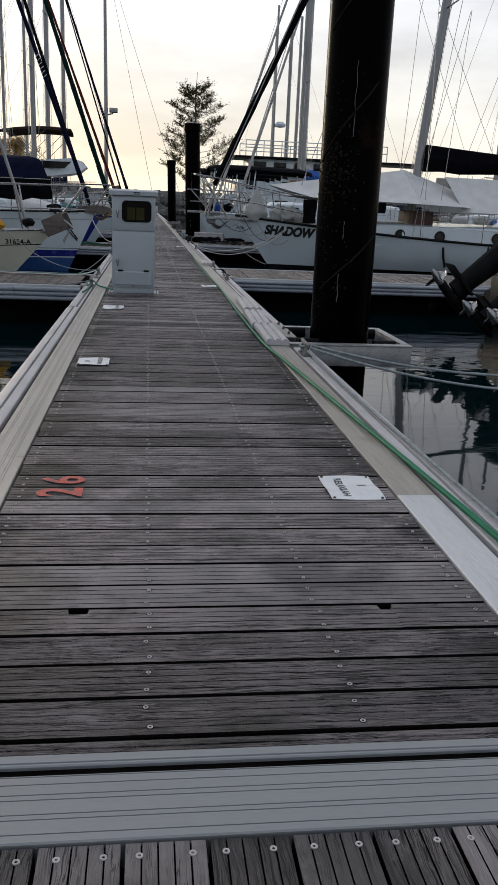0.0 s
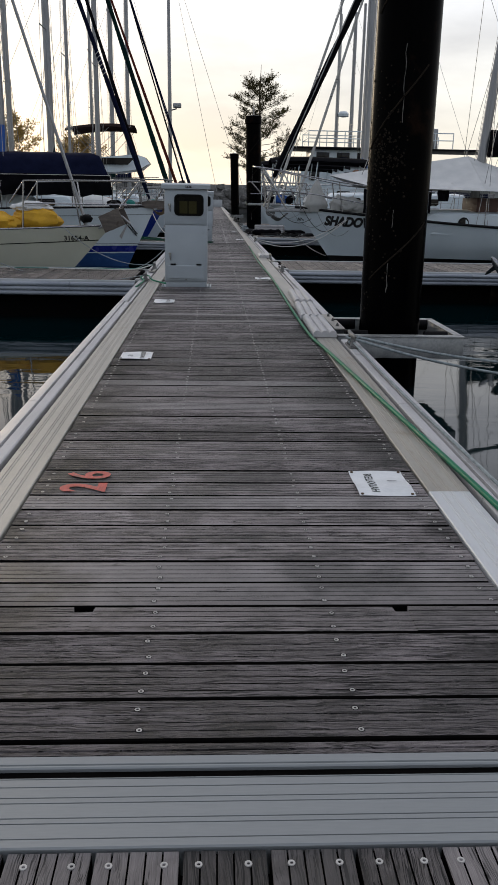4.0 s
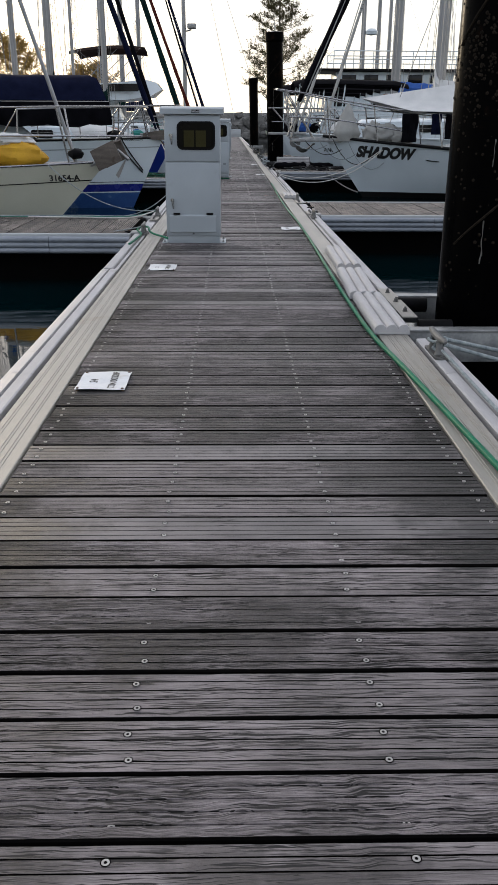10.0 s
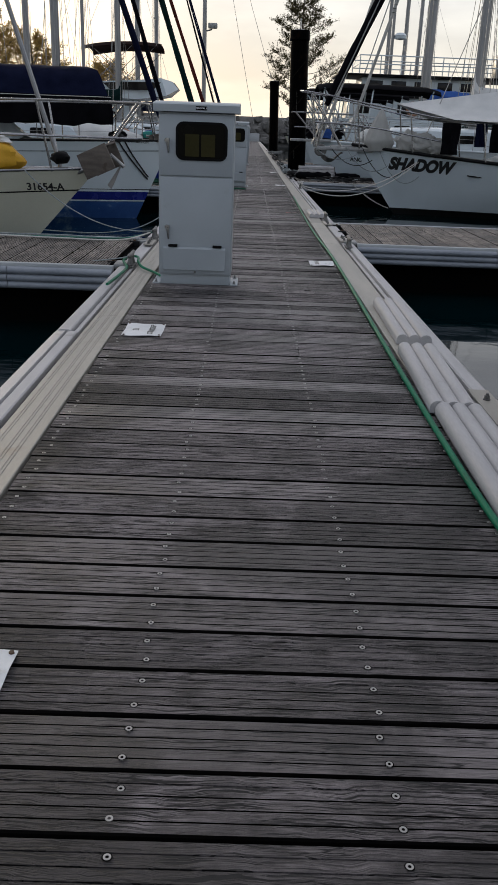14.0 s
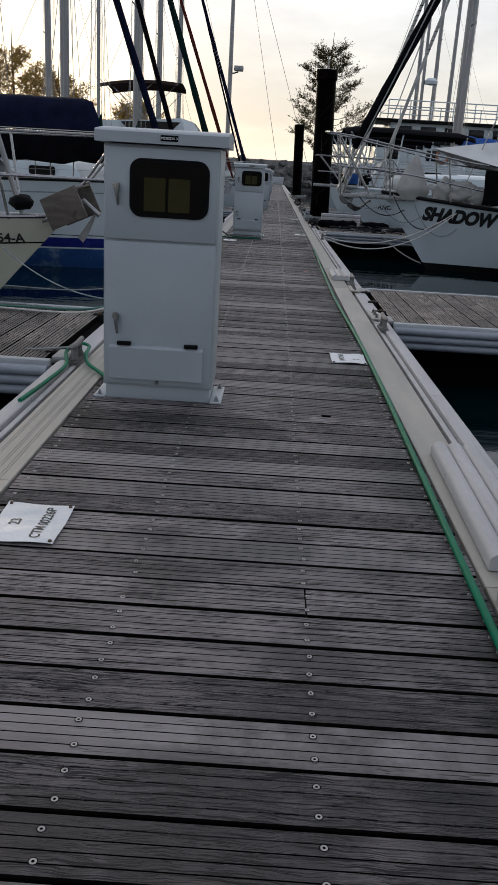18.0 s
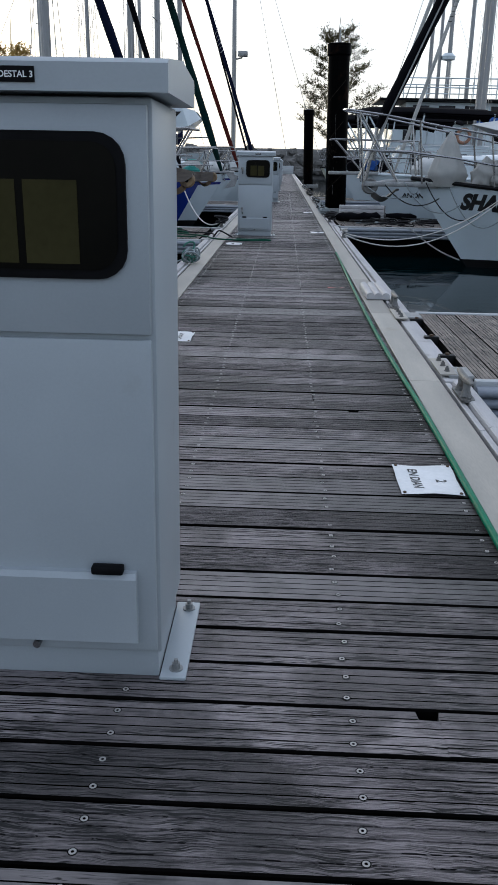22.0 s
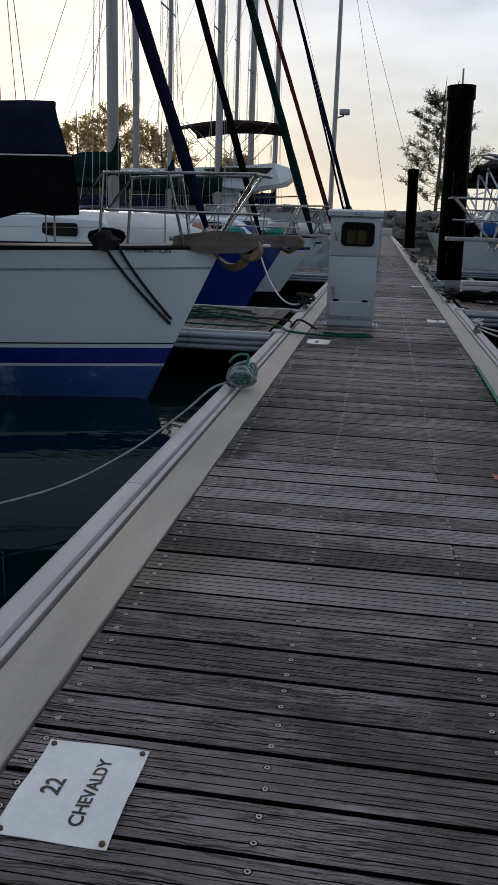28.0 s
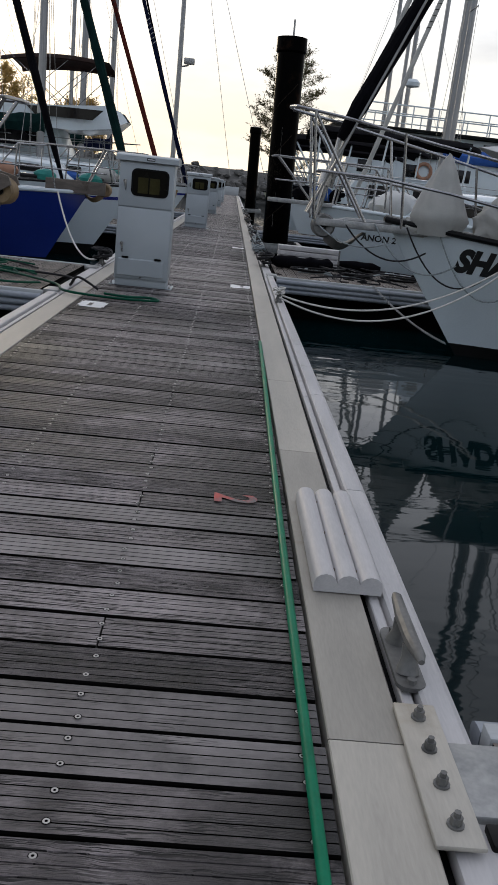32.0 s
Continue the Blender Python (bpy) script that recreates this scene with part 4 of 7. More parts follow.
card(-0.725, 14.722, [("22", 0.055, 0.03, 0.0), ("CHEVALDY", 0.040, -0.045, 0.0)], -1, CARD)
card(-0.735, 21.48, [("#5", 0.05, 0.0, 0.0)], -1, CARD)
card(0.55, 23.9, [("#5", 0.05, 0.0, 0.0)], 1, CARD)
card(0.55, 30.0, [("#4", 0.05, 0.0, 0.0)], 1, CARD)


def painted(body, size, x, y, turn, label, bold=0.004, paint="red"):
    me = text_mesh(body, size, bold, align="CENTER")
    for v in me.vertices:
        v.co.x *= 0.86
    me.materials.append(M[paint])
    ob = part("painted_number", me, paint, None)
    ob.matrix_world = Matrix.Translation((x, y, 0.0055)) @ Matrix.Rotation(radians(turn), 4, "Z")
    return tagged(ob, label, "marking")


painted("2", 0.245, -0.505, 3.252, 90, "worn red stencilled numeral two painted on a plank", 0.007)
painted("6", 0.245, -0.505, 3.404, 90, "worn red stencilled numeral six painted on a plank", 0.004)
painted("2", 0.22, 0.525, 17.355, -90, "faint worn red numeral painted on a plank", paint="red_faint")


def hose(name, pts, r, material, label, category="hose", n=8):
    """A smooth line through points."""
    p = [Vector(q) for q in pts]
    out = []
    for i in range(len(p) - 1):
        a, b, c, d = p[max(i - 1, 0)], p[i], p[i + 1], p[min(i + 2, len(p) - 1)]
        for k in range(8):
            t = k / 8
            out.append(0.5 * ((2 * b) + (c - a) * t + (2 * a - 5 * b + 4 * c - d) * t * t + (3 * b - a - 3 * c + d) * t ** 3))
    out.append(p[-1])
    g = Geo()
    g.tube(out, r, n)
    return tagged(part(name, g, material, None, smooth=60), label, category)


hose("garden_hose", [(1.03, 1.7, 0.03), (1.02, 2.6, 0.025), (0.97, 3.6, 0.022), (0.89, 4.8, 0.022), (0.80, 6.2, 0.022), (0.752, 7.0, 0.016), (0.745, 8.0, 0.014), (0.752, 9.2, 0.014), (0.765, 10.4, 0.014), (0.776, 11.6, 0.014), (0.776, 13.0, 0.014), (0.752, 14.4, 0.014), (0.746, 15.6, 0.014), (0.755, 17.4, 0.014), (0.775, 19.4, 0.016), (0.785, 20.6, 0.012)], 0.0125, "hose", "long green garden hose lying along the deck edge")
hose("shore_line", [(1.12, 1.8, 0.02), (1.09, 3.4, 0.02), (1.06, 5.0, 0.02), (1.03, 6.5, 0.05)], 0.008, "rope_grey", "thin grey rope lying along the pontoon edge", "rope")
hose("mooring_rope", sag((1.03, 6.62, 0.09), (5.0, 7.2, -0.05), 0.22), 0.011, "rope_grey", "grey green mooring rope hanging from a cleat", "rope")
hose("mooring_rope", sag((1.05, 6.55, 0.07), (5.0, 6.7, -0.10), 0.26), 0.011, "rope_grey", "grey green mooring rope hanging from a cleat", "rope")


def rope_knot(x, y, z, material, label, s=1.0, seed=1, loops=5):
    """A loose bundle of rope turns on a cleat."""
    rr = random.Random(seed)
    pts = []
    for k in range(loops * 10):
        a = 2 * math.pi * k / 10
        q = 0.085 * s * (0.8 + 0.35 * math.sin(a * 0.37 + seed))
        pts.append((x + q * 0.75 * math.cos(a) + rr.uniform(-0.012, 0.012), y + q * 1.3 * math.sin(a) + 0.03 * s * math.sin(a * 0.21), z + 0.03 + 0.075 * s * (0.5 + 0.5 * math.sin(a * 0.31 + seed)) + rr.uniform(-0.01, 0.01)))
    return hose("coiled_rope", pts, 0.010 * s ** 0.5, material, label, "rope", 6)


rr = random.Random(8)
for seed, mat, label in ((8, "rope_grey", "loose grey green rope coil standing up on the walkway edge"), (15, "rope_green", "dull green rope looped through a coil on the walkway edge")):
    rr, pts = random.Random(seed), []
    for k in range(96 if seed == 8 else 40):
        a, loop = k * 0.55, k // 12
        q = 0.085 + 0.035 * math.sin(loop * 1.7 + seed)
        lean = 0.9 * math.sin(loop * 1.3 + seed)
        c, d = q * math.cos(a), q * (1 + math.sin(a))
        pts.append((-0.985 + 0.75 * c + 0.03 * math.sin(loop * 2.1) + rr.uniform(-0.006, 0.006), 19.08 + 0.7 * d * lean + 0.25 * c + rr.uniform(-0.006, 0.006), 0.02 + d * (0.95 - 0.45 * abs(lean)) + rr.uniform(-0.004, 0.004)))
    hose("coiled_rope", pts, 0.0105, mat, label, "rope", 6)
hose("mooring_rope", [(-1.0, 19.06, 0.06), (-1.16, 19.01, 0.01), (-1.32, 18.76, -0.13), (-1.55, 18.21, -0.28), (-1.85, 17.61, -0.36), (-2.4, 17.06, -0.36), (-3.4, 16.56, -0.26)], 0.008, "rope_grey", "thin grey mooring rope hanging down to a yacht", "rope")
rope_knot(1.05, 23.08, 0.06, "rope_white", "white rope turned round a cleat", 0.8, 4)
rope_knot(1.03, 6.62, 0.01, "rope_grey", "grey rope turned round a cleat", 0.55, 6, 3)
rope_knot(-1.05, 24.9, 0.04, "rope_dark", "dark rope heaped at a pontoon corner", 1.6, 7, 7)
hose("power_lead", [(-0.66, 11.18, 0.02), (-0.80, 11.45, 0.02), (-0.90, 11.60, 0.03), (-0.955, 11.78, 0.045), (-0.985, 12.0, 0.05), (-1.06, 12.05, 0.05), (-1.09, 11.85, 0.04), (-1.02, 11.55, 0.03), (-1.03, 11.2, 0.025), (-1.06, 10.8, 0.02)], 0.011, "hose", "green lead passed round a cleat on the walkway edge", "cable")
rope_knot(1.05, 27.0, 0.03, "rope_dark", "dark rope heaped at a pontoon corner", 1.7, 12, 8)
rope_knot(1.0, 29.0, 0.03, "rope_grey", "grey rope heaped on the walkway edge", 1.3, 14, 6)
hose("mooring_rope", sag((1.05, 23.08, 0.08), (3.75, 23.62, 0.74), 0.36), 0.010, "rope_white", "white mooring rope sagging to a yacht's bow", "rope")
hose("mooring_rope", sag((1.05, 23.0, 0.06), (3.75, 23.60, 0.74), 0.46), 0.010, "rope_white", "white mooring rope sagging to a yacht's bow", "rope")
hose("mooring_rope", sag((-1.02, 13.75, 0.08), (-2.6, 14.6, 0.60), 0.20), 0.006, "rope_grey", "thin pale mooring rope to a yacht", "rope")
hose("mooring_rope", sag((-1.02, 11.82, 0.08), (-4.2, 13.9, 0.4), 0.30), 0.006, "rope_grey", "thin pale mooring rope to a yacht", "rope")
hose("power_lead", [(-0.62, 22.25, 0.02), (-0.40, 22.18, 0.02), (-0.2, 22.25, 0.02), (-0.12, 22.1, 0.02), (-0.5, 22.02, 0.02), (-0.95, 22.1, 0.03), (-1.2, 22.6, 0.03), (-2.2, 23.4, 0.02), (-3.6, 23.6, 0.02)], 0.012, "lead", "dark green power lead trailing across the pontoon", "cable")
hose("power_lead", [(-0.70, 22.4, 0.03), (-0.9, 22.45, 0.12), (-1.0, 22.6, 0.02), (-1.1, 23.1, 0.03), (-1.7, 23.3, 0.02), (-2.6, 22.9, 0.02), (-4.0, 23.2, 0.02)], 0.012, "rope_dark", "black power lead trailing across the pontoon", "cable")


for k, (mat, label) in enumerate((("rope_grey", "pale mooring rope lying along the finger pontoon"), ("rope_green", "dull green rope lying along the finger pontoon"), ("rope_white", "white mooring rope lying along the finger pontoon"))):
    hose("mooring_rope", [(-1.03 - 0.02 * k, 13.72 - 0.03 * k, 0.07)] + [(-1.35 - 0.62 * j, 13.52 - 0.07 * k + 0.05 * math.sin(j * 1.3 + 2 * k), 0.022) for j in range(9)], 0.008, mat, label, "rope")


# hinge blocks, black gear and ropes by the right-hand fingers
def rubber_block(x, y, turn=0):
    b = thing("rubber_block", "dark rubber hinge block between pontoon and finger", "hinge", (x, y, 0.0), turn, "hinge blocks")
    part("block", Geo().box(-0.05, 0.05, -0.030, 0.030, -0.12, 0.011, 0.006), "trim_dark", b)
    g = Geo()
    g.tube([(0, 0, 0.010), (0, 0, 0.022)], 0.014, 6)
    part("bolt", g, "rust", b)


for x, y in ((1.12, 14.49), (1.12, 15.07), (1.12, 15.75), (1.20, 26.0), (1.20, 27.6), (-1.20, 12.0), (-1.20, 13.4)):
    rubber_block(x, y)


def bundle(pts, r, material, label, seed):
    """A long soft roll with puckers."""
    rr2 = random.Random(seed)
    p = [Vector(q) for q in pts]
    line = [p[i].lerp(p[i + 1], k / 6) for i in range(len(p) - 1) for k in range(6)] + [p[-1]]
    g2 = Geo()
    g2.tube(line, [r * (0.45 if i in (0, len(line) - 1) else rr2.uniform(0.78, 1.15)) for i in range(len(line))], 11)
    return tagged(part("canvas_roll", g2, material, None, smooth=60), label, "canvas")


bundle([(1.15, 26.95, 0.10), (1.55, 27.05, 0.10), (2.05, 26.95, 0.11)], 0.095, "canvas_black", "rolled black canvas lying on the finger pontoon", 3)
bundle([(1.5, 27.75, 0.08), (2.1, 27.85, 0.08), (2.9, 27.7, 0.08)], 0.075, "canvas_black", "rolled black canvas lying on the finger pontoon", 5)
rr = random.Random(17)
for k in range(9):
    x0, y0 = rr.uniform(1.1, 2.4), rr.uniform(25.8, 27.9)
    pts = [(x0, y0, 0.02)]
    for j in range(9):
        pts.append((pts[-1][0] + rr.uniform(-0.35, 0.55), min(max(pts[-1][1] + rr.uniform(-0.45, 0.45), 25.75), 27.9), rr.uniform(0.015, 0.09)))
    hose("loose_rope", pts, rr.uniform(0.008, 0.014), rr.choice(("rope_dark", "rope_dark", "rope_grey")), "tangled dark rope lying on the finger pontoon", "rope", 6)
for k in range(7):
    x0, y0 = rr.uniform(-2.0, -1.15), rr.uniform(22.3, 24.4)
    pts = [(x0, y0, 0.02)]
    for j in range(8):
        pts.append((pts[-1][0] - rr.uniform(-0.25, 0.6), min(max(pts[-1][1] + rr.uniform(-0.4, 0.4), 22.25), 24.5), rr.uniform(0.015, 0.05)))
    hose("power_lead", pts, 0.011, rr.choice(("rope_dark", "lead", "lead")), "green or black lead lying in loops on the finger pontoon", "cable", 6)
for k, (y0, y1) in enumerate(((28.6, 31.4), (31.0, 33.6), (34.0, 37.5), (40.5, 44.0), (45, 49), (50, 55))):
    for j in range(3):
        pts = []
        for q in range(12):
            pts.append((1.02 + rr.uniform(-0.09, 0.14), y0 + (y1 - y0) * rr.random(), rr.uniform(0.02, 0.12)))
        hose("loose_rope", pts, 0.012, rr.choice(("rope_dark", "rope_dark", "rope_grey")), "dark rope heaped along the walkway edge", "rope", 6)


# ---- boats ----
class Hull:
    """A yacht's hull: bow at the local origin, stern towards -x. zb, zm, zs: sheer at bow, lowest and stern."""

    def __init__(self, length, beam, zb, zm, zs, rake, flare=0.35, fullness=2.2, keel=-1.0, tip=0.0):
        self.tip = tip
        self.length, self.beam, self.zb, self.zm, self.zs, self.rake, self.flare, self.p, self.keel = length, beam, zb, zm, zs, rake, flare, fullness, keel

    def sheer(self, u):
        low = 0.65
        if u < low:
            return self.zm + (self.zb - self.zm) * (1 - u / low) ** 2
        return self.zm + (self.zs - self.zm) * ((u - low) / (1 - low)) ** 2

    def stem(self, z):
        return self.tip - self.rake * (self.zb - z) / (self.zb - WATER)

    def x(self, u, z):
        s = self.stem(z)
        return s - u * (s + self.length)

    def u(self, x, z):
        s = self.stem(z)
        return (s - x) / (s + self.length)

    def half(self, u, z):
        u = min(max(u, 0.0), 1.0)
        f = 1 - (1 - min(u / 0.58, 1)) ** self.p
        f *= 1 - 0.28 * (max(0.0, u - 0.58) / 0.42) ** 2
        d = (self.sheer(u) - z) / (self.sheer(u) - self.keel)
        d = min(max(d, 0.0), 1.0)
        narrow = 1 - self.flare * (1 - u) ** 1.5 * d - 0.9 * d ** 4
        return max(self.beam / 2 * f * narrow, 0.012)

    def point(self, u, z, side):
        return (self.x(u, z), side * self.half(u, z), z)

    def band(self, top, bottom, proud=0.0, nu=26, nz=5):
        """A strip of the hull's skin between two heights, given as functions of u, with its transom."""
        g = Geo()
        us = [(k / nu) ** 1.35 for k in range(nu + 1)]
        rows = {}
        for side in (1, -1):
            rows[side] = []
            for j in range(nz + 1):
                r = []
                for u in us:
                    z = top(u) + (bottom(u) - top(u)) * j / nz
                    p = self.point(u, z, side)
                    r.append((p[0] + proud * (1 - u), p[1] + side * proud, p[2]))
                rows[side].append(r)
            g.grid(rows[side])
        g.grid([[rows[1][j][-1], rows[-1][j][-1]] for j in range(nz + 1)])
        return g

    def rail(self, lift, inset, r, n=34, u0=0.0, u1=1.0, bm=None):
        g = bm or Geo()
        for side in (1, -1):
            g.tube([(self.x(u, self.sheer(u)), side * max(self.half(u, self.sheer(u)) - inset, 0.0), self.sheer(u) + lift) for u in [u0 + (u1 - u0) * k / n for k in range(n + 1)]], r, 8)
        return g

    def deck(self, drop=0.02):
        g = Geo()
        rows = []
        for k in range(25):
            u = k / 24
            z = self.sheer(u) - drop
            h = self.half(u, z) - 0.01
            rows.append([(self.x(u, z), h * s, z + 0.05 * (1 - s * s)) for s in (-1, -0.5, 0, 0.5, 1)])
        g.grid(rows)
        return g

    def letter(self, me, x_start, z, side, forward, gap=0.004):
        """Lay flat lettering on the skin. forward: it reads towards the bow."""
        for v in me.vertices:
            xx = x_start + v.co.x * (1 if forward else -1)
            zz = z + v.co.y
            v.co = (xx, side * (self.half(self.u(xx, zz), zz) + gap), zz)
        return me


def rig(boat, hull, mast_x, top, base, furl="", furl_r=0.05, furl_from=None, mast_r=0.085, boom=0.0, cover="", lean=0.0, shrouds=True, spreaders=(0.42, 0.68), backstay=True, boom_up=1.0):
    """Mast, spreaders, standing rigging, rolled headsail and covered boom."""
    mt = (mast_x - lean, 0, top)
    g = Geo()
    pts = [Vector((mast_x, 0, base)).lerp(Vector(mt), k / 6) for k in range(7)]
    rows = [[(p.x + mast_r * (1.25 if k < 6 else 1.0) * math.cos(2 * math.pi * j / 12), p.y + mast_r * 0.8 * math.sin(2 * math.pi * j / 12), p.z) for j in range(12)] for k, p in enumerate(pts)]
    g.grid(rows, close=True)
    g.f.append(tuple(len(g.v) - 12 + j for j in range(12)))
    mast = part("mast", g, "mast", boat)
    for s in spreaders:
        z = base + (top - base) * s
        g = Geo()
        g.tube([(mast_x - lean * s - 0.06, -0.8, z + 0.05), (mast_x - lean * s, 0, z), (mast_x - lean * s - 0.06, 0.8, z + 0.05)], 0.022, 6)
        part("spreader", g, "mast", mast)
    bow = furl_from or (-0.12, 0, hull.zb + 0.05)
    if furl:
        g = Geo()
        a, b = Vector(bow), Vector((mast_x - lean, 0, top - 0.2))
        n = 30
        rr = random.Random(int(top * 10))
        pts = [a.lerp(b, k / n) for k in range(n + 1)]
        rs = [furl_r * (0.35 if k == 0 else 0.8 if k == 1 else 1.0 - 0.55 * (k / n)) * rr.uniform(0.9, 1.1) for k in range(n + 1)]
        g.tube(pts, rs, 9)
        sail = part("furled_headsail", g, furl, boat)
        g = Geo()
        g.tube([a - (b - a).normalized() * 0.25, a + (b - a).normalized() * 0.05], 0.018, 8)
        g.tube([a - (b - a).normalized() * 0.10, a - (b - a).normalized() * 0.02], 0.055, 12)
        part("furling_drum", g, "chrome", sail)
        g = Geo()
        d = (b - a)
        pts = []
        for k in range(60):
            q = a + d * (0.28 + 0.06 * k / 60)
            pts.append(q + 1.06 * furl_r * 0.85 * Vector((math.cos(k * 0.7) * 0.8, math.sin(k * 0.7), math.cos(k * 0.7) * 0.4)))
        g.tube(pts, 0.008, 5)
        part("sheet_wrap", g, "rope_white" if furl == "canvas_navy" else "rope_dark", sail)
    else:
        g = Geo()
        g.tube([bow, (mast_x - lean, 0, top - 0.2)], 0.009, 6)
        part("forestay", g, "wire", boat)
    if shrouds:
        h = hull.half(hull.u(mast_x, 0.5), hull.sheer(0.4)) - 0.08
        for side in (1, -1):
            for dx, sp, z1 in ((0.0, 0.8, top - 0.1), (-0.35, 0.0, base + (top - base) * spreaders[0] if spreaders else top * 0.6), (0.3, 0.0, base + (top - base) * 0.6)):
                g = Geo()
                zs = base + (top - base) * (spreaders[0] if spreaders else 0.5)
                pts = [(mast_x + dx, side * h, 0.55)]
                if sp:
                    pts.append((mast_x - 0.06, side * sp, zs + 0.05))
                pts.append((mast_x - lean, side * 0.03, z1))
                g.tube(pts, 0.008, 5)
                part("shroud", g, "wire", boat)
    if backstay:
        g = Geo()
        g.tube([(mast_x - lean, 0, top), (-hull.length + 0.2, 0, hull.zs + 0.1)], 0.008, 5)
        part("backstay", g, "wire", boat)
    for dx, dy in ((0.1, 0.03), (0.12, -0.05), (-0.14, 0.06), (0.22, 0.16), (-0.25, -0.18)):
        g = Geo()
        g.tube([(mast_x + dx, dy, base + 0.3), (mast_x - lean + dx * 0.4, dy * 0.5, top - 0.3)], 0.0065, 5)
        part("halyard", g, "wire", boat)
    if boom:
        z = base + boom_up
        g = Geo()
        g.tube([(mast_x - 0.1, 0, z), (mast_x - boom, 0, z + 0.1)], 0.07, 10)
        part("boom", g, "mast", boat)
        if cover:
            rr = random.Random(int(boom * 7))
            n = 16
            rows = []
            for k in range(n + 1):
                x = mast_x + 0.12 - (boom + 0.2) * k / n
                hh = (0.55 - 0.3 * k / n) * rr.uniform(0.94, 1.06) if k else 0.9
                ww = 0.15 + 0.03 * rr.random()
                rows.append([(x, ww * math.cos(a) * (1 if math.sin(a) < 0.3 else 0.55), z - 0.12 + hh * (0.5 + 0.5 * math.sin(a))) for a in [2 * math.pi * j / 12 for j in range(12)]])
            g = Geo()
            g.grid(rows, close=True)
            g.f.append(tuple(range(12)))
            g.f.append(tuple(len(g.v) - 1 - j for j in range(12)))
            part("sail_cover", g, cover, boat)
    return mast


def plough(x, z, s, host, label, metal="fluke"):
    """A plough anchor hanging from a bow roller: shank, roller disc and a curved fluke."""
    g = Geo()
    g.tube([(x - 0.75 * s, 0, z + 0.06 * s), (x - 0.2 * s, 0, z + 0.05 * s), (x, 0, z)], 0.022 * s, 8)
    an = part("anchor", g, "galv", host, label)
    g = Geo()
    g.grid([[(x + q * s * math.cos(2 * math.pi * k / 16), y * s, z - 0.02 + q * s * math.sin(2 * math.pi * k / 16)) for k in range(16)] for q, y in ((0.03, -0.095), (0.085, -0.10), (0.10, -0.08), (0.07, 0.0), (0.10, 0.08), (0.085, 0.10), (0.03, 0.095))], close=True)
    part("roller", g, metal, an)
    g = Geo()
    g.tube([(x, -0.101 * s, z - 0.02), (x, -0.106 * s, z - 0.02)], 0.030 * s, 6)
    part("roller_pin", g, "black", an)
    rows = []
    for k in range(11):
        q = k / 10
        cx, cz = x - 0.02 * s - 0.36 * s * q, z - 0.10 * s - 0.10 * s * math.sin(math.pi * min(1.0, q * 1.15)) + 0.05 * s * q
        w, t = 0.13 * s * (1 - q) ** 0.6 * min(1.0, 0.5 + q * 3) + 0.006, 0.012 * s + 0.03 * s * (1 - q)
        rows.append([(cx, -w, cz + 0.06 * s * (1 - q)), (cx, 0, cz + t), (cx, w, cz + 0.06 * s * (1 - q)), (cx, 0, cz - t)])
    g = Geo()
    g.grid(rows, close=True)
    g.f.append((0, 1, 2, 3))
    g.f.append(tuple(len(g.v) - 1 - q for q in range(4)))
    part("fluke", g, metal, an)
    return an


def pulpit(boat, hull, height, aft, reach=0.15, r=0.0135, mid=True):
    """A bent stainless bow rail on posts."""
    z0, z1 = hull.zb, hull.zb + height
    top = []
    for side in (1, -1):
        ua, ub = hull.u(-aft, z0), hull.u(-aft * 0.45, z0)
        a, b = hull.half(ua, z0) - 0.03, hull.half(ub, z0) - 0.02
        line = [(-aft - 0.25, side * (a + 0.02), z1 - height * 0.5), (-aft, side * a, z1), (-aft * 0.45, side * (b + 0.05), z1 + 0.02), (reach - 0.10, side * 0.17, z1 + 0.03), (reach, side * 0.08, z1 + 0.02)]
        top.append(line)
    g = Geo()
    g.tube(top[0] + top[1][::-1], r, 8)
    rail = part("pulpit_rail", g, "chrome", boat)
    if mid:
        g = Geo()
        for line in top:
            g.tube([(p[0], p[1] * 1.0, z0 + height * 0.5) for p in line[1:4]], r * 0.8, 8)
        part("lower_rail", g, "chrome", rail)
    for line in top:
        for k, dx in ((1, -0.05), (2, 0.12), (3, -0.22)):
            g = Geo()
            p = line[k]
            xx = min(p[0] + dx, -0.08)
            y = math.copysign(min(abs(p[1]), hull.half(hull.u(xx, z0), z0) - 0.02), p[1])
            g.tube([p, (xx, y, hull.sheer(hull.u(xx, z0)) - 0.01)], r, 8)
            part("pulpit_post", g, "chrome", rail)
    return rail


def stanchions(boat, hull, height, u0, u1, count, wires=2):
    for side in (1, -1):
        tips = []
        for k in range(count):
            u = u0 + (u1 - u0) * k / (count - 1)
            z = hull.sheer(u)
            b = (hull.x(u, z), side * (hull.half(u, z) - 0.04), z - 0.02)
            t = (b[0], b[1] + side * 0.015, z + height)
            g = Geo()
            g.tube([b, t], 0.011, 7)
            part("stanchion", g, "chrome", boat)
            tips.append((b, t))
        for w in range(wires):
            q = (w + 1) / wires
            g = Geo()
            g.tube([Vector(b).lerp(Vector(t), q) for b, t in tips], 0.004, 5)
            part("lifeline", g, "wire", boat)


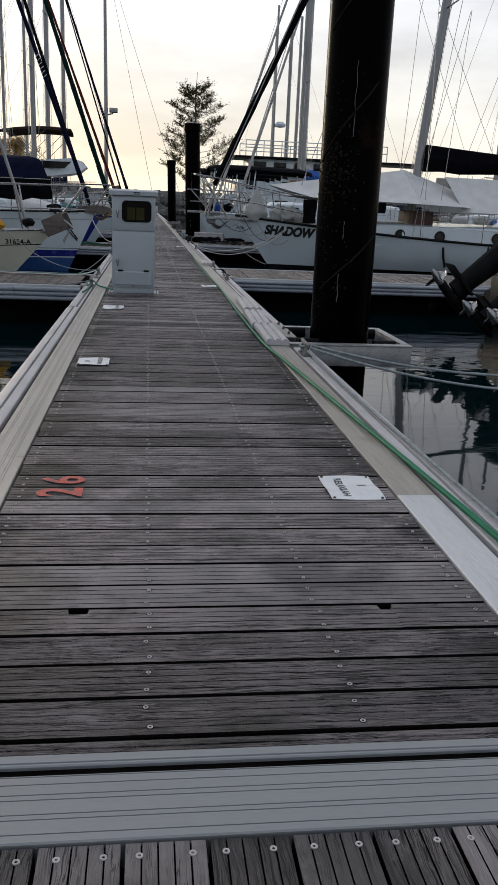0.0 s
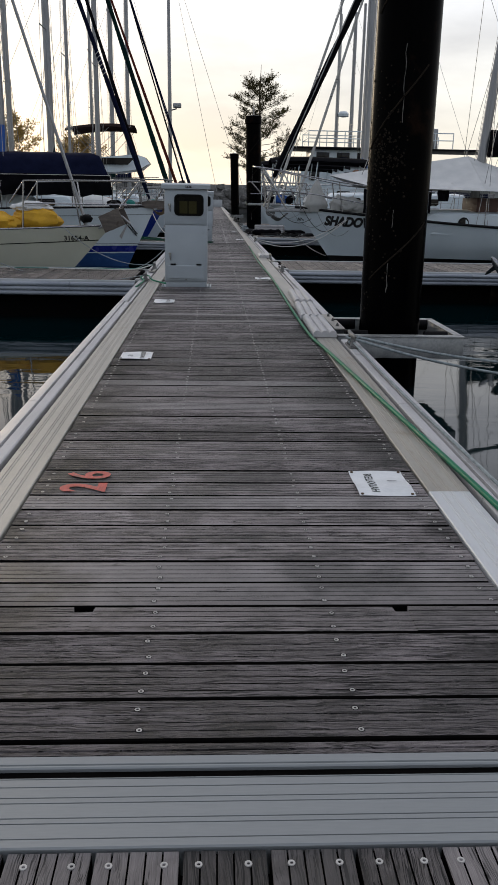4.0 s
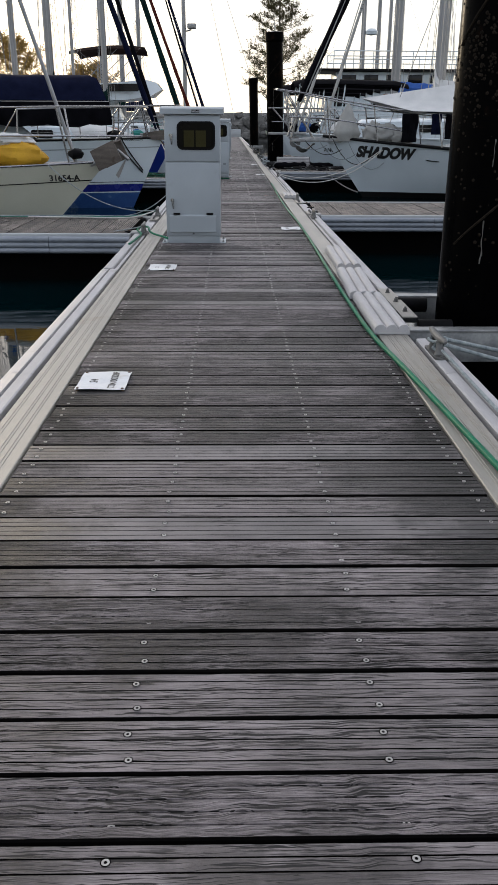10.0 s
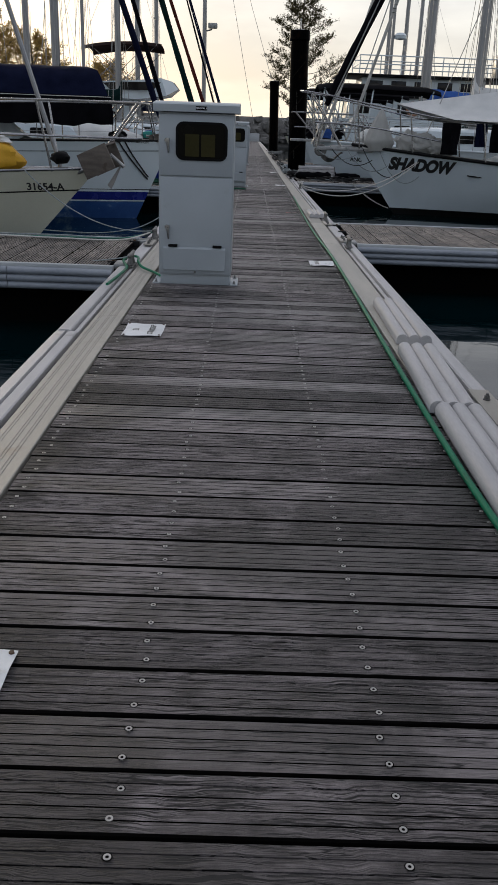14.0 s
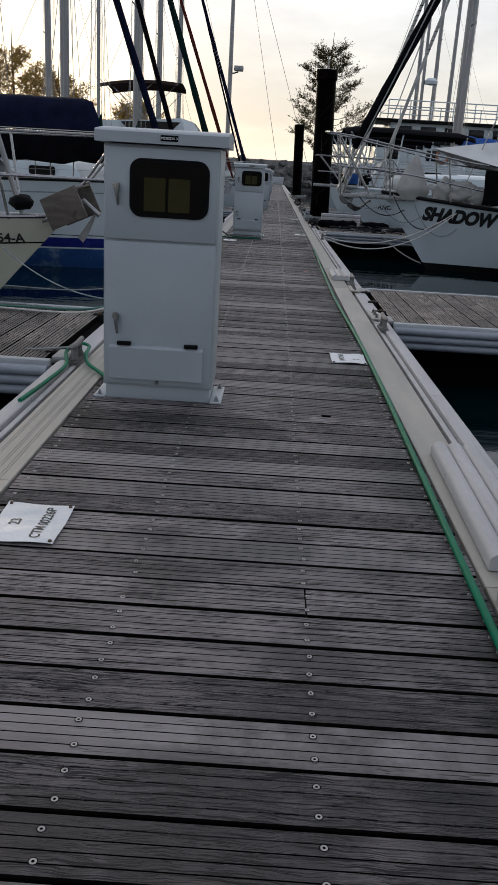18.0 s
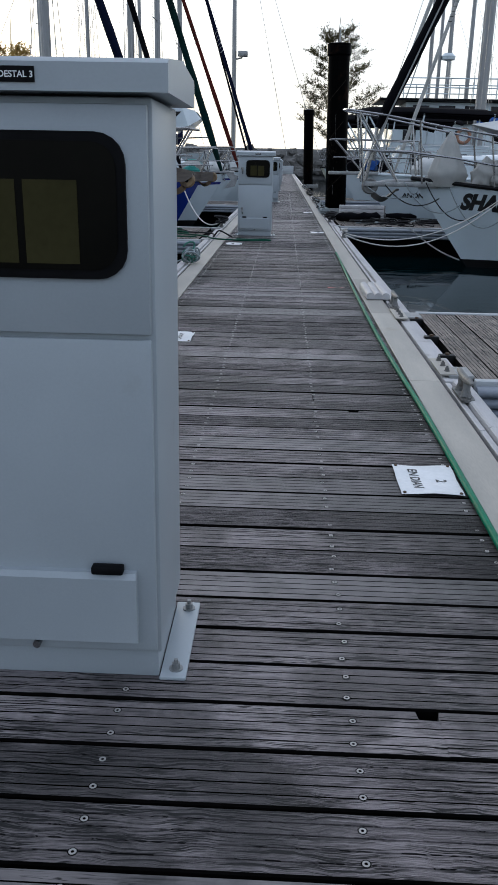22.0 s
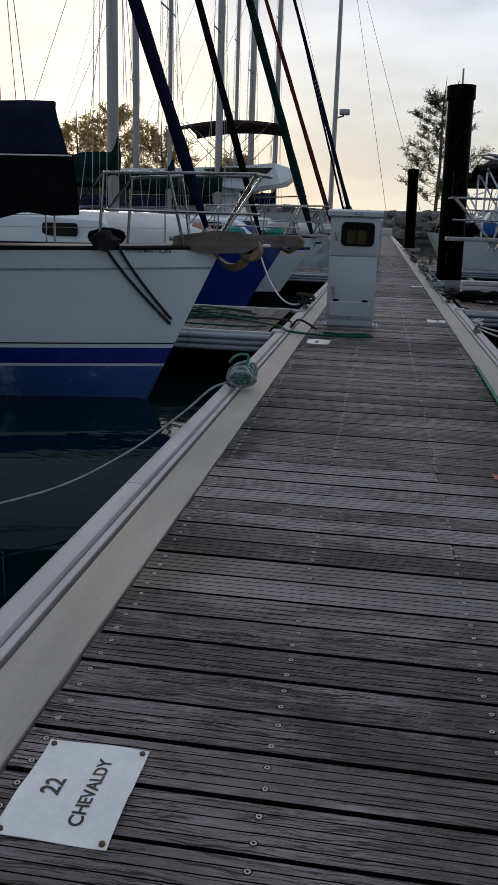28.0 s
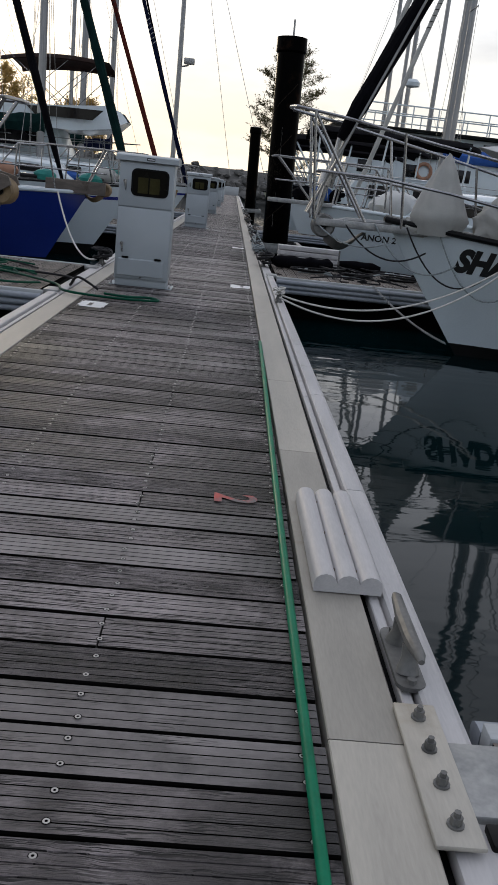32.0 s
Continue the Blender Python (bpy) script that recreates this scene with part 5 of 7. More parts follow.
def cabin(boat, hull, x0, x1, w0, w1, z0, z1, material="gel_white", windows=3, win="window"):
    """A low coachroof with sloped ends and a row of windows on both sides."""
    def sect(x, w, z):
        return [(x, -w, z0 - 0.06), (x, -w * 0.92, z - 0.06), (x, -w * 0.80, z), (x, 0, z + 0.05), (x, w * 0.80, z), (x, w * 0.92, z - 0.06), (x, w, z0 - 0.06)]
    g = Geo()
    rows = [sect(x0, w0, z0 + 0.02), sect(x0 - 0.5, w0 + 0.1, z1 - 0.04)] + [sect(x0 - 0.5 - (x0 - 0.5 - x1) * k / 5, w0 + 0.1 + (w1 - w0 - 0.1) * k / 5, z1) for k in range(1, 6)] + [sect(x1 - 0.08, w1, z0)]
    g.grid(rows)
    body = part("cabin", g, material, boat)
    for k in range(windows):
        for side in (1, -1):
            xm = x0 - 0.75 - (x0 - 1.0 - x1) * (k + 0.3) / windows
            ww = w0 + 0.1 + (w1 - w0 - 0.1) * (x0 - 0.5 - xm) / max(0.1, x0 - 0.5 - x1)
            g = Geo()
            zz = (z0 + z1) / 2
            out = rounded(min(0.6, (x0 - x1) / windows * 0.6), (z1 - z0) * 0.42, 0.05)
            g.prism([(a + xm, b + zz) for a, b in out], "y", side * ww * 0.985 - 0.006, side * ww * 0.985 + 0.006)
            part("cabin_window", g, win, body)
    return body


def lump(seed, size, squash=(1, 1, 1), n=14, m=9, rough=0.22):
    """A soft crumpled bundle standing on its base."""
    noise.seed_set(seed + 1)
    g = Geo()
    rows = []
    for j in range(m + 1):
        a = math.pi * j / m
        r = []
        for k in range(n):
            b = 2 * math.pi * k / n
            d = Vector((math.sin(a) * math.cos(b), math.sin(a) * math.sin(b), math.cos(a)))
            q = size * (1 + rough * noise.noise(d * 2.1 + Vector((seed, 0, 0))) + rough * 0.5 * noise.noise(d * 5))
            r.append((d.x * q * squash[0], d.y * q * squash[1], (d.z * q + size * 0.8) * squash[2]))
        rows.append(r)
    g.grid(rows, close=True)
    return g


def moved(g, x, y, z):
    g.v = [(a + x, b + y, c + z) for a, b, c in g.v]
    return g


def sheet(corners, nx, ny, drop, thick=0.006):
    """A cloth stretched between four corners, sagging by drop."""
    a, b, c, d = [Vector(p) for p in corners]
    g = Geo()
    rows = []
    for j in range(ny + 1):
        v = j / ny
        rows.append([a.lerp(b, i / nx).lerp(d.lerp(c, i / nx), v) - Vector((0, 0, drop * 16 * v * (1 - v) * (i / nx) * (1 - i / nx))) for i in range(nx + 1)])
    g.grid(rows)
    g.grid([[p - Vector((0, 0, thick)) for p in r] for r in rows])
    return g


def clutter(b, h, seed):
    """Gear on a yacht's deck: spray hood, hanging fenders, bags, hatch, winches, ladder arch."""
    r = random.Random(seed)
    col = r.choice(("canvas_navy", "canvas_black", "canvas_green", "canvas_navy"))
    z = h.zm + 0.45
    g = Geo()
    rows = []
    for x, k in ((-6.0, 0.25), (-6.4, 0.85), (-7.0, 1.0), (-7.6, 0.95)):
        rows.append([(x, 1.05 * math.cos(a), z + 0.62 * k * max(0.0, math.sin(a)) ** 0.6) for a in [math.pi * q / 10 for q in range(11)]])
    g.grid(rows)
    g.grid([[(p[0] - 0.01, p[1] * 0.98, p[2] - 0.015) for p in q] for q in rows])
    part("spray_hood", g, col, b)
    part("fore_hatch", Geo().box(-2.2, -1.7, -0.25, 0.25, h.zb - 0.02, h.zb + 0.05, 0.02), "window", b)
    for k in range(r.randrange(2, 5)):
        u = 0.2 + 0.16 * k + r.uniform(-0.03, 0.03)
        for side in (1, -1):
            zz = h.sheer(u)
            y = side * (h.half(u, zz - 0.4) + 0.09)
            g = Geo()
            x = h.x(u, zz)
            g.tube([(x, y, zz - 0.12), (x, y, zz - 0.18), (x, y, zz - 0.62), (x, y, zz - 0.68)], [0.03, 0.09, 0.09, 0.03], 10)
            part("hanging_fender", g, r.choice(("gel_white", "stripe_navy", "canvas_black")), b)
    for k in range(3):
        part("deck_bag", moved(lump(seed * 3 + k, r.uniform(0.14, 0.26), (1.4, 0.9, 0.8)), -0.9 - 0.8 * k, r.uniform(-0.35, 0.35), h.zb - 0.05), r.choice(("canvas_grey", "canvas_white", "canvas_blue", "canvas_black", "orange", "teal")), b)
    g = Geo()
    x0 = -h.length + 0.6
    for side in (1, -1):
        g.tube([(x0, side * 1.1, h.zs), (x0 - 0.1, side * 1.1, h.zs + 1.7), (x0 - 0.1, side * 0.9, h.zs + 1.9), (x0 - 0.1, 0, h.zs + 1.95)], 0.025, 7)
    part("stern_arch", g, "chrome", b)
    g = Geo()
    g.prism([(0.05, h.zb + 0.04), (0.30, h.zb - 0.05), (0.22, h.zb - 0.3), (-0.05, h.zb - 0.36), (0.12, h.zb - 0.16), (0.0, h.zb + 0.0)], "y", -0.1, 0.1)
    part("anchor", g, r.choice(("galv", "anchor")), b)


# cream yacht with a registration number
h = Hull(9.6, 2.55, 0.62, 0.48, 0.5, 1.05, 0.42)
b = thing("sailing_yacht", "cream sailing yacht with registration number and yellow bags on deck", "boat", (-1.86, 15.05, 0))
part("topside", h.band(h.sheer, lambda u: -0.30), "gel_cream", b)
part("bottom", h.band(lambda u: -0.302, lambda u: -0.95), "antifoul_blue", b)
part("toe_rail", h.rail(0.01, 0.01, 0.018), "chrome", b)
part("stripe", h.band(lambda u: h.sheer(u) - 0.235, lambda u: h.sheer(u) - 0.250, 0.003, nz=1), "trim_dark", b)
part("deck", h.deck(), "deck_grey", b)
me = h.letter(text_mesh("31654-A", 0.115, 0.003), -0.78, 0.375, -1, True)
me.materials.append(M["ink"])
part("registration_number", me, "ink", b)
pulpit(b, h, 0.72, 1.35, 0.62)
stanchions(b, h, 0.62, 0.22, 0.95, 6)
cabin(b, h, -2.4, -6.2, 0.55, 0.95, 0.55, 0.92)
rig(b, h, -3.75, 12.0, 0.8, furl="", furl_from=(-0.45, 0, 0.66), mast_r=0.075, boom=0)
g = Geo()
g.tube([(-0.42, 0, 0.62), (-0.52, 0, 0.95), (-1.55, 0, 4.35), (-3.7, 0, 11.6)], [0.02, 0.028, 0.026, 0.02], 8)
part("furler_foil", g, "mast", b)
g = moved(lump(3, 0.09, (1.3, 1.3, 0.8)), -0.43, 0, 0.68)
part("furler_drum", g, "black", b)
part("yellow_bag", moved(lump(5, 0.24, (1.7, 0.75, 0.80), 26, 18, 0.2), -1.22, -0.27, 0.57), "canvas_yellow", b, "yellow canvas bag lashed on deck")
part("white_cloth", moved(lump(12, 0.17, (1.9, 0.9, 0.55), 22, 14, 0.4), -1.30, -0.24, 0.84), "canvas_white", b)
part("yellow_bag", moved(lump(8, 0.22, (1.7, 0.9, 0.75), 26, 18, 0.3), -1.85, -0.42, 0.53), "canvas_yellow", b)
part("blue_bag", moved(lump(9, 0.2, (1.4, 0.9, 0.6)), -2.9, -0.4, 0.55), "canvas_navy", b)
box = Geo()
tilt = Matrix.Translation((0.08, -0.12, 0.60)) @ Matrix.Rotation(radians(-24), 4, "Y") @ Matrix.Rotation(radians(-12), 4, "Z")
box.box(-0.14, 0.24, -0.17, -0.15, -0.02, 0.27, 0.004, tilt)
box.box(-0.14, 0.24, 0.15, 0.17, -0.02, 0.27, 0.004, tilt)
for q in (-0.02, 0.10, 0.21):
    box.box(q - 0.03, q + 0.03, -0.148, 0.148, 0.235, 0.255, 0.004, tilt)
for q in (-0.05, 0.12):
    for side in (-0.172, 0.172):
        box.tube([tilt @ Vector((q, side - 0.004, 0.16)), tilt @ Vector((q, side + 0.004, 0.16))], 0.032, 10)
crate = part("bow_roller_cheek", box, "ply", b, "worn plywood cheeks round the bow roller")
g = Geo()
g.tube([tilt @ Vector((-0.35, 0, 0.1)), tilt @ Vector((0.2, 0, 0.12)), tilt @ Vector((0.28, 0, -0.05))], 0.025, 8)
g.add([tilt @ Vector(p) for p in ((0.28, -0.02, 0.0), (0.05, -0.13, -0.16), (0.02, 0, -0.22), (0.05, 0.13, -0.16), (0.28, 0.02, 0.0), (0.1, 0, -0.12))], [(0, 1, 5), (1, 2, 5), (2, 3, 5), (3, 4, 5), (0, 5, 4), (0, 4, 3, 2, 1)])
part("anchor", g, "galv", crate)

# white yacht with a blue boot stripe
h = Hull(11.5, 3.1, 0.89, 0.77, 0.8, 0.68, 0.40)
b = thing("sailing_yacht", "white yacht with blue stripe, dark net awning and navy headsail", "boat", (-1.49, 20.95, 0))
part("topside", h.band(h.sheer, lambda u: -0.03), "gel_white", b)
part("boot_stripe", h.band(lambda u: -0.032, lambda u: -0.180), "stripe_navy", b)
part("white_line", h.band(lambda u: -0.182, lambda u: -0.207), "gel_white", b)
part("bottom", h.band(lambda u: -0.209, lambda u: -0.95), "antifoul_blue", b)
part("toe_rail", h.rail(0.006, 0.01, 0.020), "trim_dark", b)
part("pinstripe", h.band(lambda u: h.sheer(u) - 0.165, lambda u: h.sheer(u) - 0.185, 0.003, nz=1), "rope_grey", b)
part("waterline_pinstripe", h.band(lambda u: 0.020, lambda u: 0.008, 0.003, nz=1), "trim_dark", b)
part("deck", h.deck(), "deck_grey", b)
me = h.letter(text_mesh("AFFIRMATION", 0.058, 0.0004), -0.78, 0.835, -1, True)
me.materials.append(M["ink"])
part("boat_name", me, "ink", b)
pulpit(b, h, 0.60, 0.95, 0.42, 0.014)
stanchions(b, h, 0.6, 0.16, 0.95, 7)
cabin(b, h, -2.7, -7.2, 0.6, 1.05, 0.82, 1.25)
rig(b, h, -3.58, 10.92, 1.1, furl="canvas_navy", furl_r=0.060, furl_from=(-0.14, 0, 1.06), mast_r=0.085)
g = Geo()
rows = []
for k in range(9):
    q = k / 8
    z, r1 = 1.95 + 0.72 * q, 0.10 + 0.50 * (1 - q) ** 1.6
    rows.append([(-3.58 + 0.10 - r1 * (0.5 - 0.5 * math.cos(a)), 0.12 * math.sin(a) * (1 + 0.2 * math.sin(5 * a)), z) for a in [2 * math.pi * j / 16 for j in range(16)]])
g.grid(rows, close=True)
part("sail_cover", g, "canvas_blue", b, "bright blue sail cover gathered round the mast", smooth=60)
g = Geo()
for side in (-1, 1):
    g.prism([(-0.42, 0.895), (-0.40, 0.985), (-0.05, 1.04), (0.15, 1.035), (0.34, 0.99), (0.36, 0.93), (0.24, 0.86), (-0.05, 0.845), (-0.30, 0.865)], "y", side * 0.12 - 0.014, side * 0.12 + 0.014)
g.box(-0.38, 0.20, -0.105, 0.105, 0.905, 0.925, 0.004)
roller = part("bow_roller", g, "ply", b, "grey weathered timber cheeks of the bow roller")
plough(0.27, 0.90, 1.0, roller, "tan plough anchor on the bow roller")
# flat-topped awning with hanging skirts
rs = random.Random(4)
top, near, far = [], [], []
for k in range(25):
    x = -1.40 - 5.3 * k / 24
    f = 1.0 if k == 0 else 0.0
    w = 0.012 * math.sin(k * 1.9) + 0.008 * math.sin(k * 4.3)
    top.append([(x + 0.42, -1.16, 1.58 + w), (x + 0.30, -1.04 + w, 1.84), (x + 0.20, -0.86, 1.99 + w), (x - 0.12, 0.0, 2.09 + w), (x - 0.45, 0.80, 2.02 + w), (x - 0.52, 0.98, 1.87), (x - 0.60, 1.16, 1.58 + w)])
    for side, rows in ((-1, near), (1, far)):
        d = 0.46 if side < 0 else -0.85
        low = 1.15 - rs.uniform(0.0, 0.07)
        rows.append([(x + d, side * 1.17, 1.575), (x + d * 1.05, side * (1.19 + 0.02 * math.sin(k * 2.2)), 1.44), (x + d * 1.1, side * (1.20 + 0.03 * math.sin(k * 1.4)), 1.29), (x + d * 1.1, side * 1.18, low)])
g = Geo()
g.grid(top)
g.grid([[(p[0], p[1] * 0.985, p[2] - 0.012) for p in r] for r in top])
part("awning", g, "canvas_navy", b, "navy canvas awning stretched flat over the deck", smooth=60)
g = Geo()
g.grid([[(p[0] + 0.004 - 0.10 * q, p[1], p[2] - 0.40 * q * (1.0 if p[1] < -0.9 else 0.75)) for p in top[0]] for q in (0.0, 0.5, 1.0)])
part("awning_end", g, "shade_net", b, "brown net panel closing the awning's end")
for rows in (near, far):
    g = Geo()
    g.grid(rows)
    g.grid([[(p[0], p[1] * 0.99, p[2]) for p in r] for r in rows])
    part("awning_skirt", g, "canvas_black", b, "black hanging awning skirt with ragged hem", smooth=60)
g = Geo()
g.tube([(-0.92, -1.24, 1.56), (-6.8, -1.22, 1.54)], 0.006, 5)
part("awning_line", g, "rope_white", b)
part("windlass", moved(lump(21, 0.11, (1.6, 0.9, 0.7)), -0.95, -0.34, 0.90), "canvas_black", b)
for dx in (0.0, 0.11):
    g = Geo()
    pts = []
    for k in range(9):
        q = k / 8
        z = 0.93 - (0.73 - dx * 0.4) * q
        x = -0.95 + dx + (0.50 - dx * 0.9) * q ** 1.25
        pts.append((x, -h.half(h.u(x, z), z) - 0.016 if k else -0.42, z))
    g.tube(pts, 0.013, 8)
    part("mooring_line", g, "rope_dark", b)
part("coiled_rope", moved(lump(23, 0.085, (1.5, 0.8, 1.0), rough=0.5), -0.93, -0.46, 0.86), "rope_dark", b)

# blue hulled yacht with tan anchors
h = Hull(11.0, 3.4, 0.74, 0.62, 0.65, 0.75, 0.40)
b = thing("sailing_yacht", "navy blue hulled yacht with tan anchor on its bow", "boat", (-1.68, 27.4, 0))
part("topside", h.band(h.sheer, lambda u: -0.25), "gel_blue", b)
part("bottom", h.band(lambda u: -0.252, lambda u: -0.95), "antifoul_black", b)
part("toe_rail", h.rail(0.02, 0.0, 0.03), "gel_white", b)
part("deck", h.deck(), "deck_grey", b)
pulpit(b, h, 0.62, 1.2, 0.35)
stanchions(b, h, 0.6, 0.16, 0.95, 6)
cabin(b, h, -2.4, -7.5, 0.6, 1.1, 0.66, 1.15)
rig(b, h, -5.1, 16.1, 1.0, furl="canvas_black", furl_r=0.06, furl_from=(-0.38, 0, 0.90), boom=4.2, cover="canvas_green", mast_r=0.07)
g = Geo()
g.box(-0.6, 0.28, -0.14, -0.11, 0.74, 0.92, 0.006)
g.box(-0.6, 0.28, 0.11, 0.14, 0.74, 0.92, 0.006)
roller = part("bow_roller", g, "ply", b)
plough(0.25, 0.84, 1.0, roller, "tan plough anchor on the bow roller")
g = Geo()
g.tube(sag((-0.35, -0.45, 0.74), (0.63, -2.5, 0.1), 0.35), 0.012, 7)
part("mooring_line", g, "rope_white", b)

rows = []
for k in range(13):
    q = k / 12
    w = 0.72 * (1 - (1 - min(q / 0.45, 1)) ** 2.2) * (1 - 0.12 * q)
    hh = 0.52 * (0.35 + 0.65 * min(1.0, q * 2.2)) * (1 - 0.1 * q)
    rows.append([(-1.15 - 2.5 * q, w * math.cos(a) * (1.0 if abs(math.cos(a)) > 0.3 else 0.9) + 0.002 * j, 0.72 + hh * max(0.0, math.sin(a)) ** 0.55) for j, a in enumerate([math.pi * s / 14 for s in range(15)])])
g = Geo()
g.grid(rows)
g.f.append(tuple(len(g.v) - 15 + j for j in range(15)))
part("upturned_dinghy", g, "canvas_white", b, "pale upturned dinghy under a cover on the foredeck", smooth=50)
part("deck_locker", Geo().box(-4.6, -3.9, -0.6, 0.6, 0.66, 1.25, 0.05), "gel_white", b)
part("spray_hood", moved(lump(61, 0.62, (1.1, 1.5, 0.75), 22, 14, 0.12), -6.2, 0, 1.05), "canvas_green", b, smooth=60)

# next yachts on that side
for y, col, furl, ln, zb, bx, mtop, mx, mr, fr in ((31.2, "gel_white", "canvas_green", 11.0, 0.85, -1.40, 14.0, -4.4, 0.10, 0.095), (37.6, "gel_white", "canvas_red", 10.5, 0.85, -1.3, 14.2, -4.9, 0.05, 0.07), (41.0, "gel_white", "canvas_navy", 11.5, 0.9, -0.85, 14.5, -4.6, 0.09, 0.07), (49.5, "gel_cream", "canvas_black", 11.0, 0.9, -1.4, 15.0, -4.35, 0.10, 0.05), (54.0, "gel_white", "", 10.0, 0.85, -1.5, 14.0, -3.8, 0.09, 0.05)):
    h = Hull(ln, 3.3, zb, zb - 0.15, zb - 0.1, 0.9, 0.4)
    b = thing("sailing_yacht", "white sailing yacht with furled headsail moored bow in", "boat", (bx, y, 0), group="moored yachts")
    part("topside", h.band(h.sheer, lambda u: -0.30), col, b)
    part("bottom", h.band(lambda u: -0.302, lambda u: -0.9, nz=3), "antifoul_black", b)
    part("stripe", h.band(lambda u: h.sheer(u) - 0.2, lambda u: h.sheer(u) - 0.26, 0.003, nz=1), "stripe_navy", b)
    part("toe_rail", h.rail(0.01, 0.01, 0.02), "trim_dark", b)
    part("deck", h.deck(), "deck_grey", b)
    pulpit(b, h, 0.6, 1.2, 0.2)
    stanchions(b, h, 0.6, 0.18, 0.95, 5)
    cabin(b, h, -2.4, -7.0, 0.6, 1.05, zb - 0.08, zb + 0.35)
    rig(b, h, mx, mtop, zb + 0.2, furl=furl, furl_r=fr, boom=3.8, cover=("canvas_navy", "canvas_green")[int(y) % 2], mast_r=mr)
    clutter(b, h, int(y))
    g = Geo()
    g.box(-0.4, 0.2, -0.1, 0.1, zb, zb + 0.06, 0.01)
    part("bow_roller", g, "galv", b)

# dark yacht mast and covered sail between the berths
for x, y, top, r, cov in ((-13.8, 60.0, 18.0, 0.15, ""), (-8.6, 62.0, 15.0, 0.08, ""), (-22.0, 50.0, 16, 0.12, ""), (-30.0, 66.0, 16, 0.12, "")):
    h = Hull(10.5, 3.2, 0.9, 0.75, 0.8, 0.9, 0.4)
    b = thing("sailing_yacht", "white yacht with bare mast moored further along", "boat", (x + 4.2, y, 0), group="far yachts")
    part("topside", h.band(h.sheer, lambda u: -0.30, nu=14, nz=3), "gel_white", b)
    part("bottom", h.band(lambda u: -0.302, lambda u: -0.9, nu=10, nz=2), "antifoul_black", b)
    part("deck", h.deck(), "deck_grey", b)
    cabin(b, h, -2.4, -7.0, 0.6, 1.05, 0.8, 1.25)
    rig(b, h, -4.2, top, 1.0, furl="", mast_r=r, boom=3.6, cover=cov or "canvas_navy")

# mast with a lamp and radar scanner
b = thing("tall_mast", "tall thin grey mast carrying a lamp bracket", "mast", (-3.05, 69.5, 0))
g = Geo()
g.tube([(-0.5, 0, -0.5), (-0.5, 0, 8), (-0.55, 0, 19)], [0.16, 0.15, 0.1], 10)
part("pole", g, "mast", b)
g = Geo()
g.tube([(-0.5, 0, 7.6), (0.05, 0, 7.75)], 0.05, 6)
part("bracket", g, "mast", b)
g = Geo()
g.box(-0.25, 0.4, -0.2, 0.2, 7.8, 8.15, 0.06)
part("lamp_housing", g, "galv", b)
for dx in (3.2, 5.4):
    g = Geo()
    g.tube([(-0.5, 0, 18.8), (dx, -1.0, 1.6)], 0.016, 5)
    part("stay", g, "wire", b)

# motor yacht with a flybridge and bimini
h = Hull(13, 4.2, 1.5, 1.3, 1.1, 1.6, 0.5, 2.0)
b = thing("motor_yacht", "white flybridge motor yacht with dark brown bimini top", "boat", (-2.6, 45.3, 0))
part("topside", h.band(h.sheer, lambda u: -0.30), "gel_white", b)
part("bottom", h.band(lambda u: -0.302, lambda u: -0.9, nz=2), "antifoul_black", b)
part("deck", h.deck(), "deck_grey", b)
cabin(b, h, -2.6, -10.0, 0.9, 1.75, 1.3, 2.5, windows=3)
g = Geo()
rows = []
for x, w, z0, z1 in ((-0.75, 0.5, 2.75, 3.05), (-1.2, 1.2, 2.45, 3.15), (-2.4, 1.6, 2.25, 3.0), (-5.0, 1.75, 2.3, 2.85), (-9.5, 1.75, 2.45, 2.75)):
    rows.append([(x, -w, z0), (x - 0.25, -w, z1), (x - 0.3, -w + 0.12, z1), (x - 0.3, w - 0.12, z1), (x - 0.25, w, z1), (x, w, z0)])
g.grid(rows)
g.grid([[(p[0], p[1], p[2]) for p in (r[0], r[5])] for r in rows])
fly = part("flybridge", g, "gel_white", b)
for side in (-1, 1):
    g = Geo()
    g.prism([(-3.3, 1.62), (-4.2, 2.18), (-8.6, 2.22), (-8.9, 1.72), (-6.0, 1.60)], "y", min(side * 1.60, side * 1.66), max(side * 1.60, side * 1.66))
    part("saloon_window", g, "window", b)
g = Geo()
g.prism([(-1.4, 2.95), (-1.75, 2.62), (-3.6, 2.6), (-3.9, 2.86), (-3.0, 2.93)], "y", -1.78, -1.72)
part("flybridge_window", g, "window", fly)
rows = []
for k in range(9):
    x = -1.55 - 3.3 * k / 8
    z = 4.62 - 0.14 * ((k - 4) / 4) ** 2 - 0.02 * k
    rows.append([(x, -1.5, z - 0.14), (x, -1.3, z), (x, 0, z + 0.12), (x, 1.3, z), (x, 1.5, z - 0.14)])
g = Geo()
g.grid(rows)
g.grid([[(p[0], p[1], p[2] - 0.03) for p in r] for r in rows])
part("bimini_top", g, "canvas_brown", b, "dark brown bimini canvas")
for side in (-1.45, 1.45):
    for xa, xb in ((-1.6, -3.2), (-4.8, -3.2), (-2.6, -4.4), (-4.6, -2.6)):
        g = Geo()
        g.tube([(xa, side, 4.45), (xb, side, 2.85)], 0.014, 6)
        part("bimini_strut", g, "chrome", b)
g = Geo()
for side in (-1, 1):
    g.tube([(h.x(u, 1.4), side * (h.half(u, h.sheer(u)) - 0.06), h.sheer(u) + 0.6) for u in (0.02, 0.1, 0.2, 0.35, 0.5)], 0.014, 6)
part("bow_rail", g, "chrome", b)

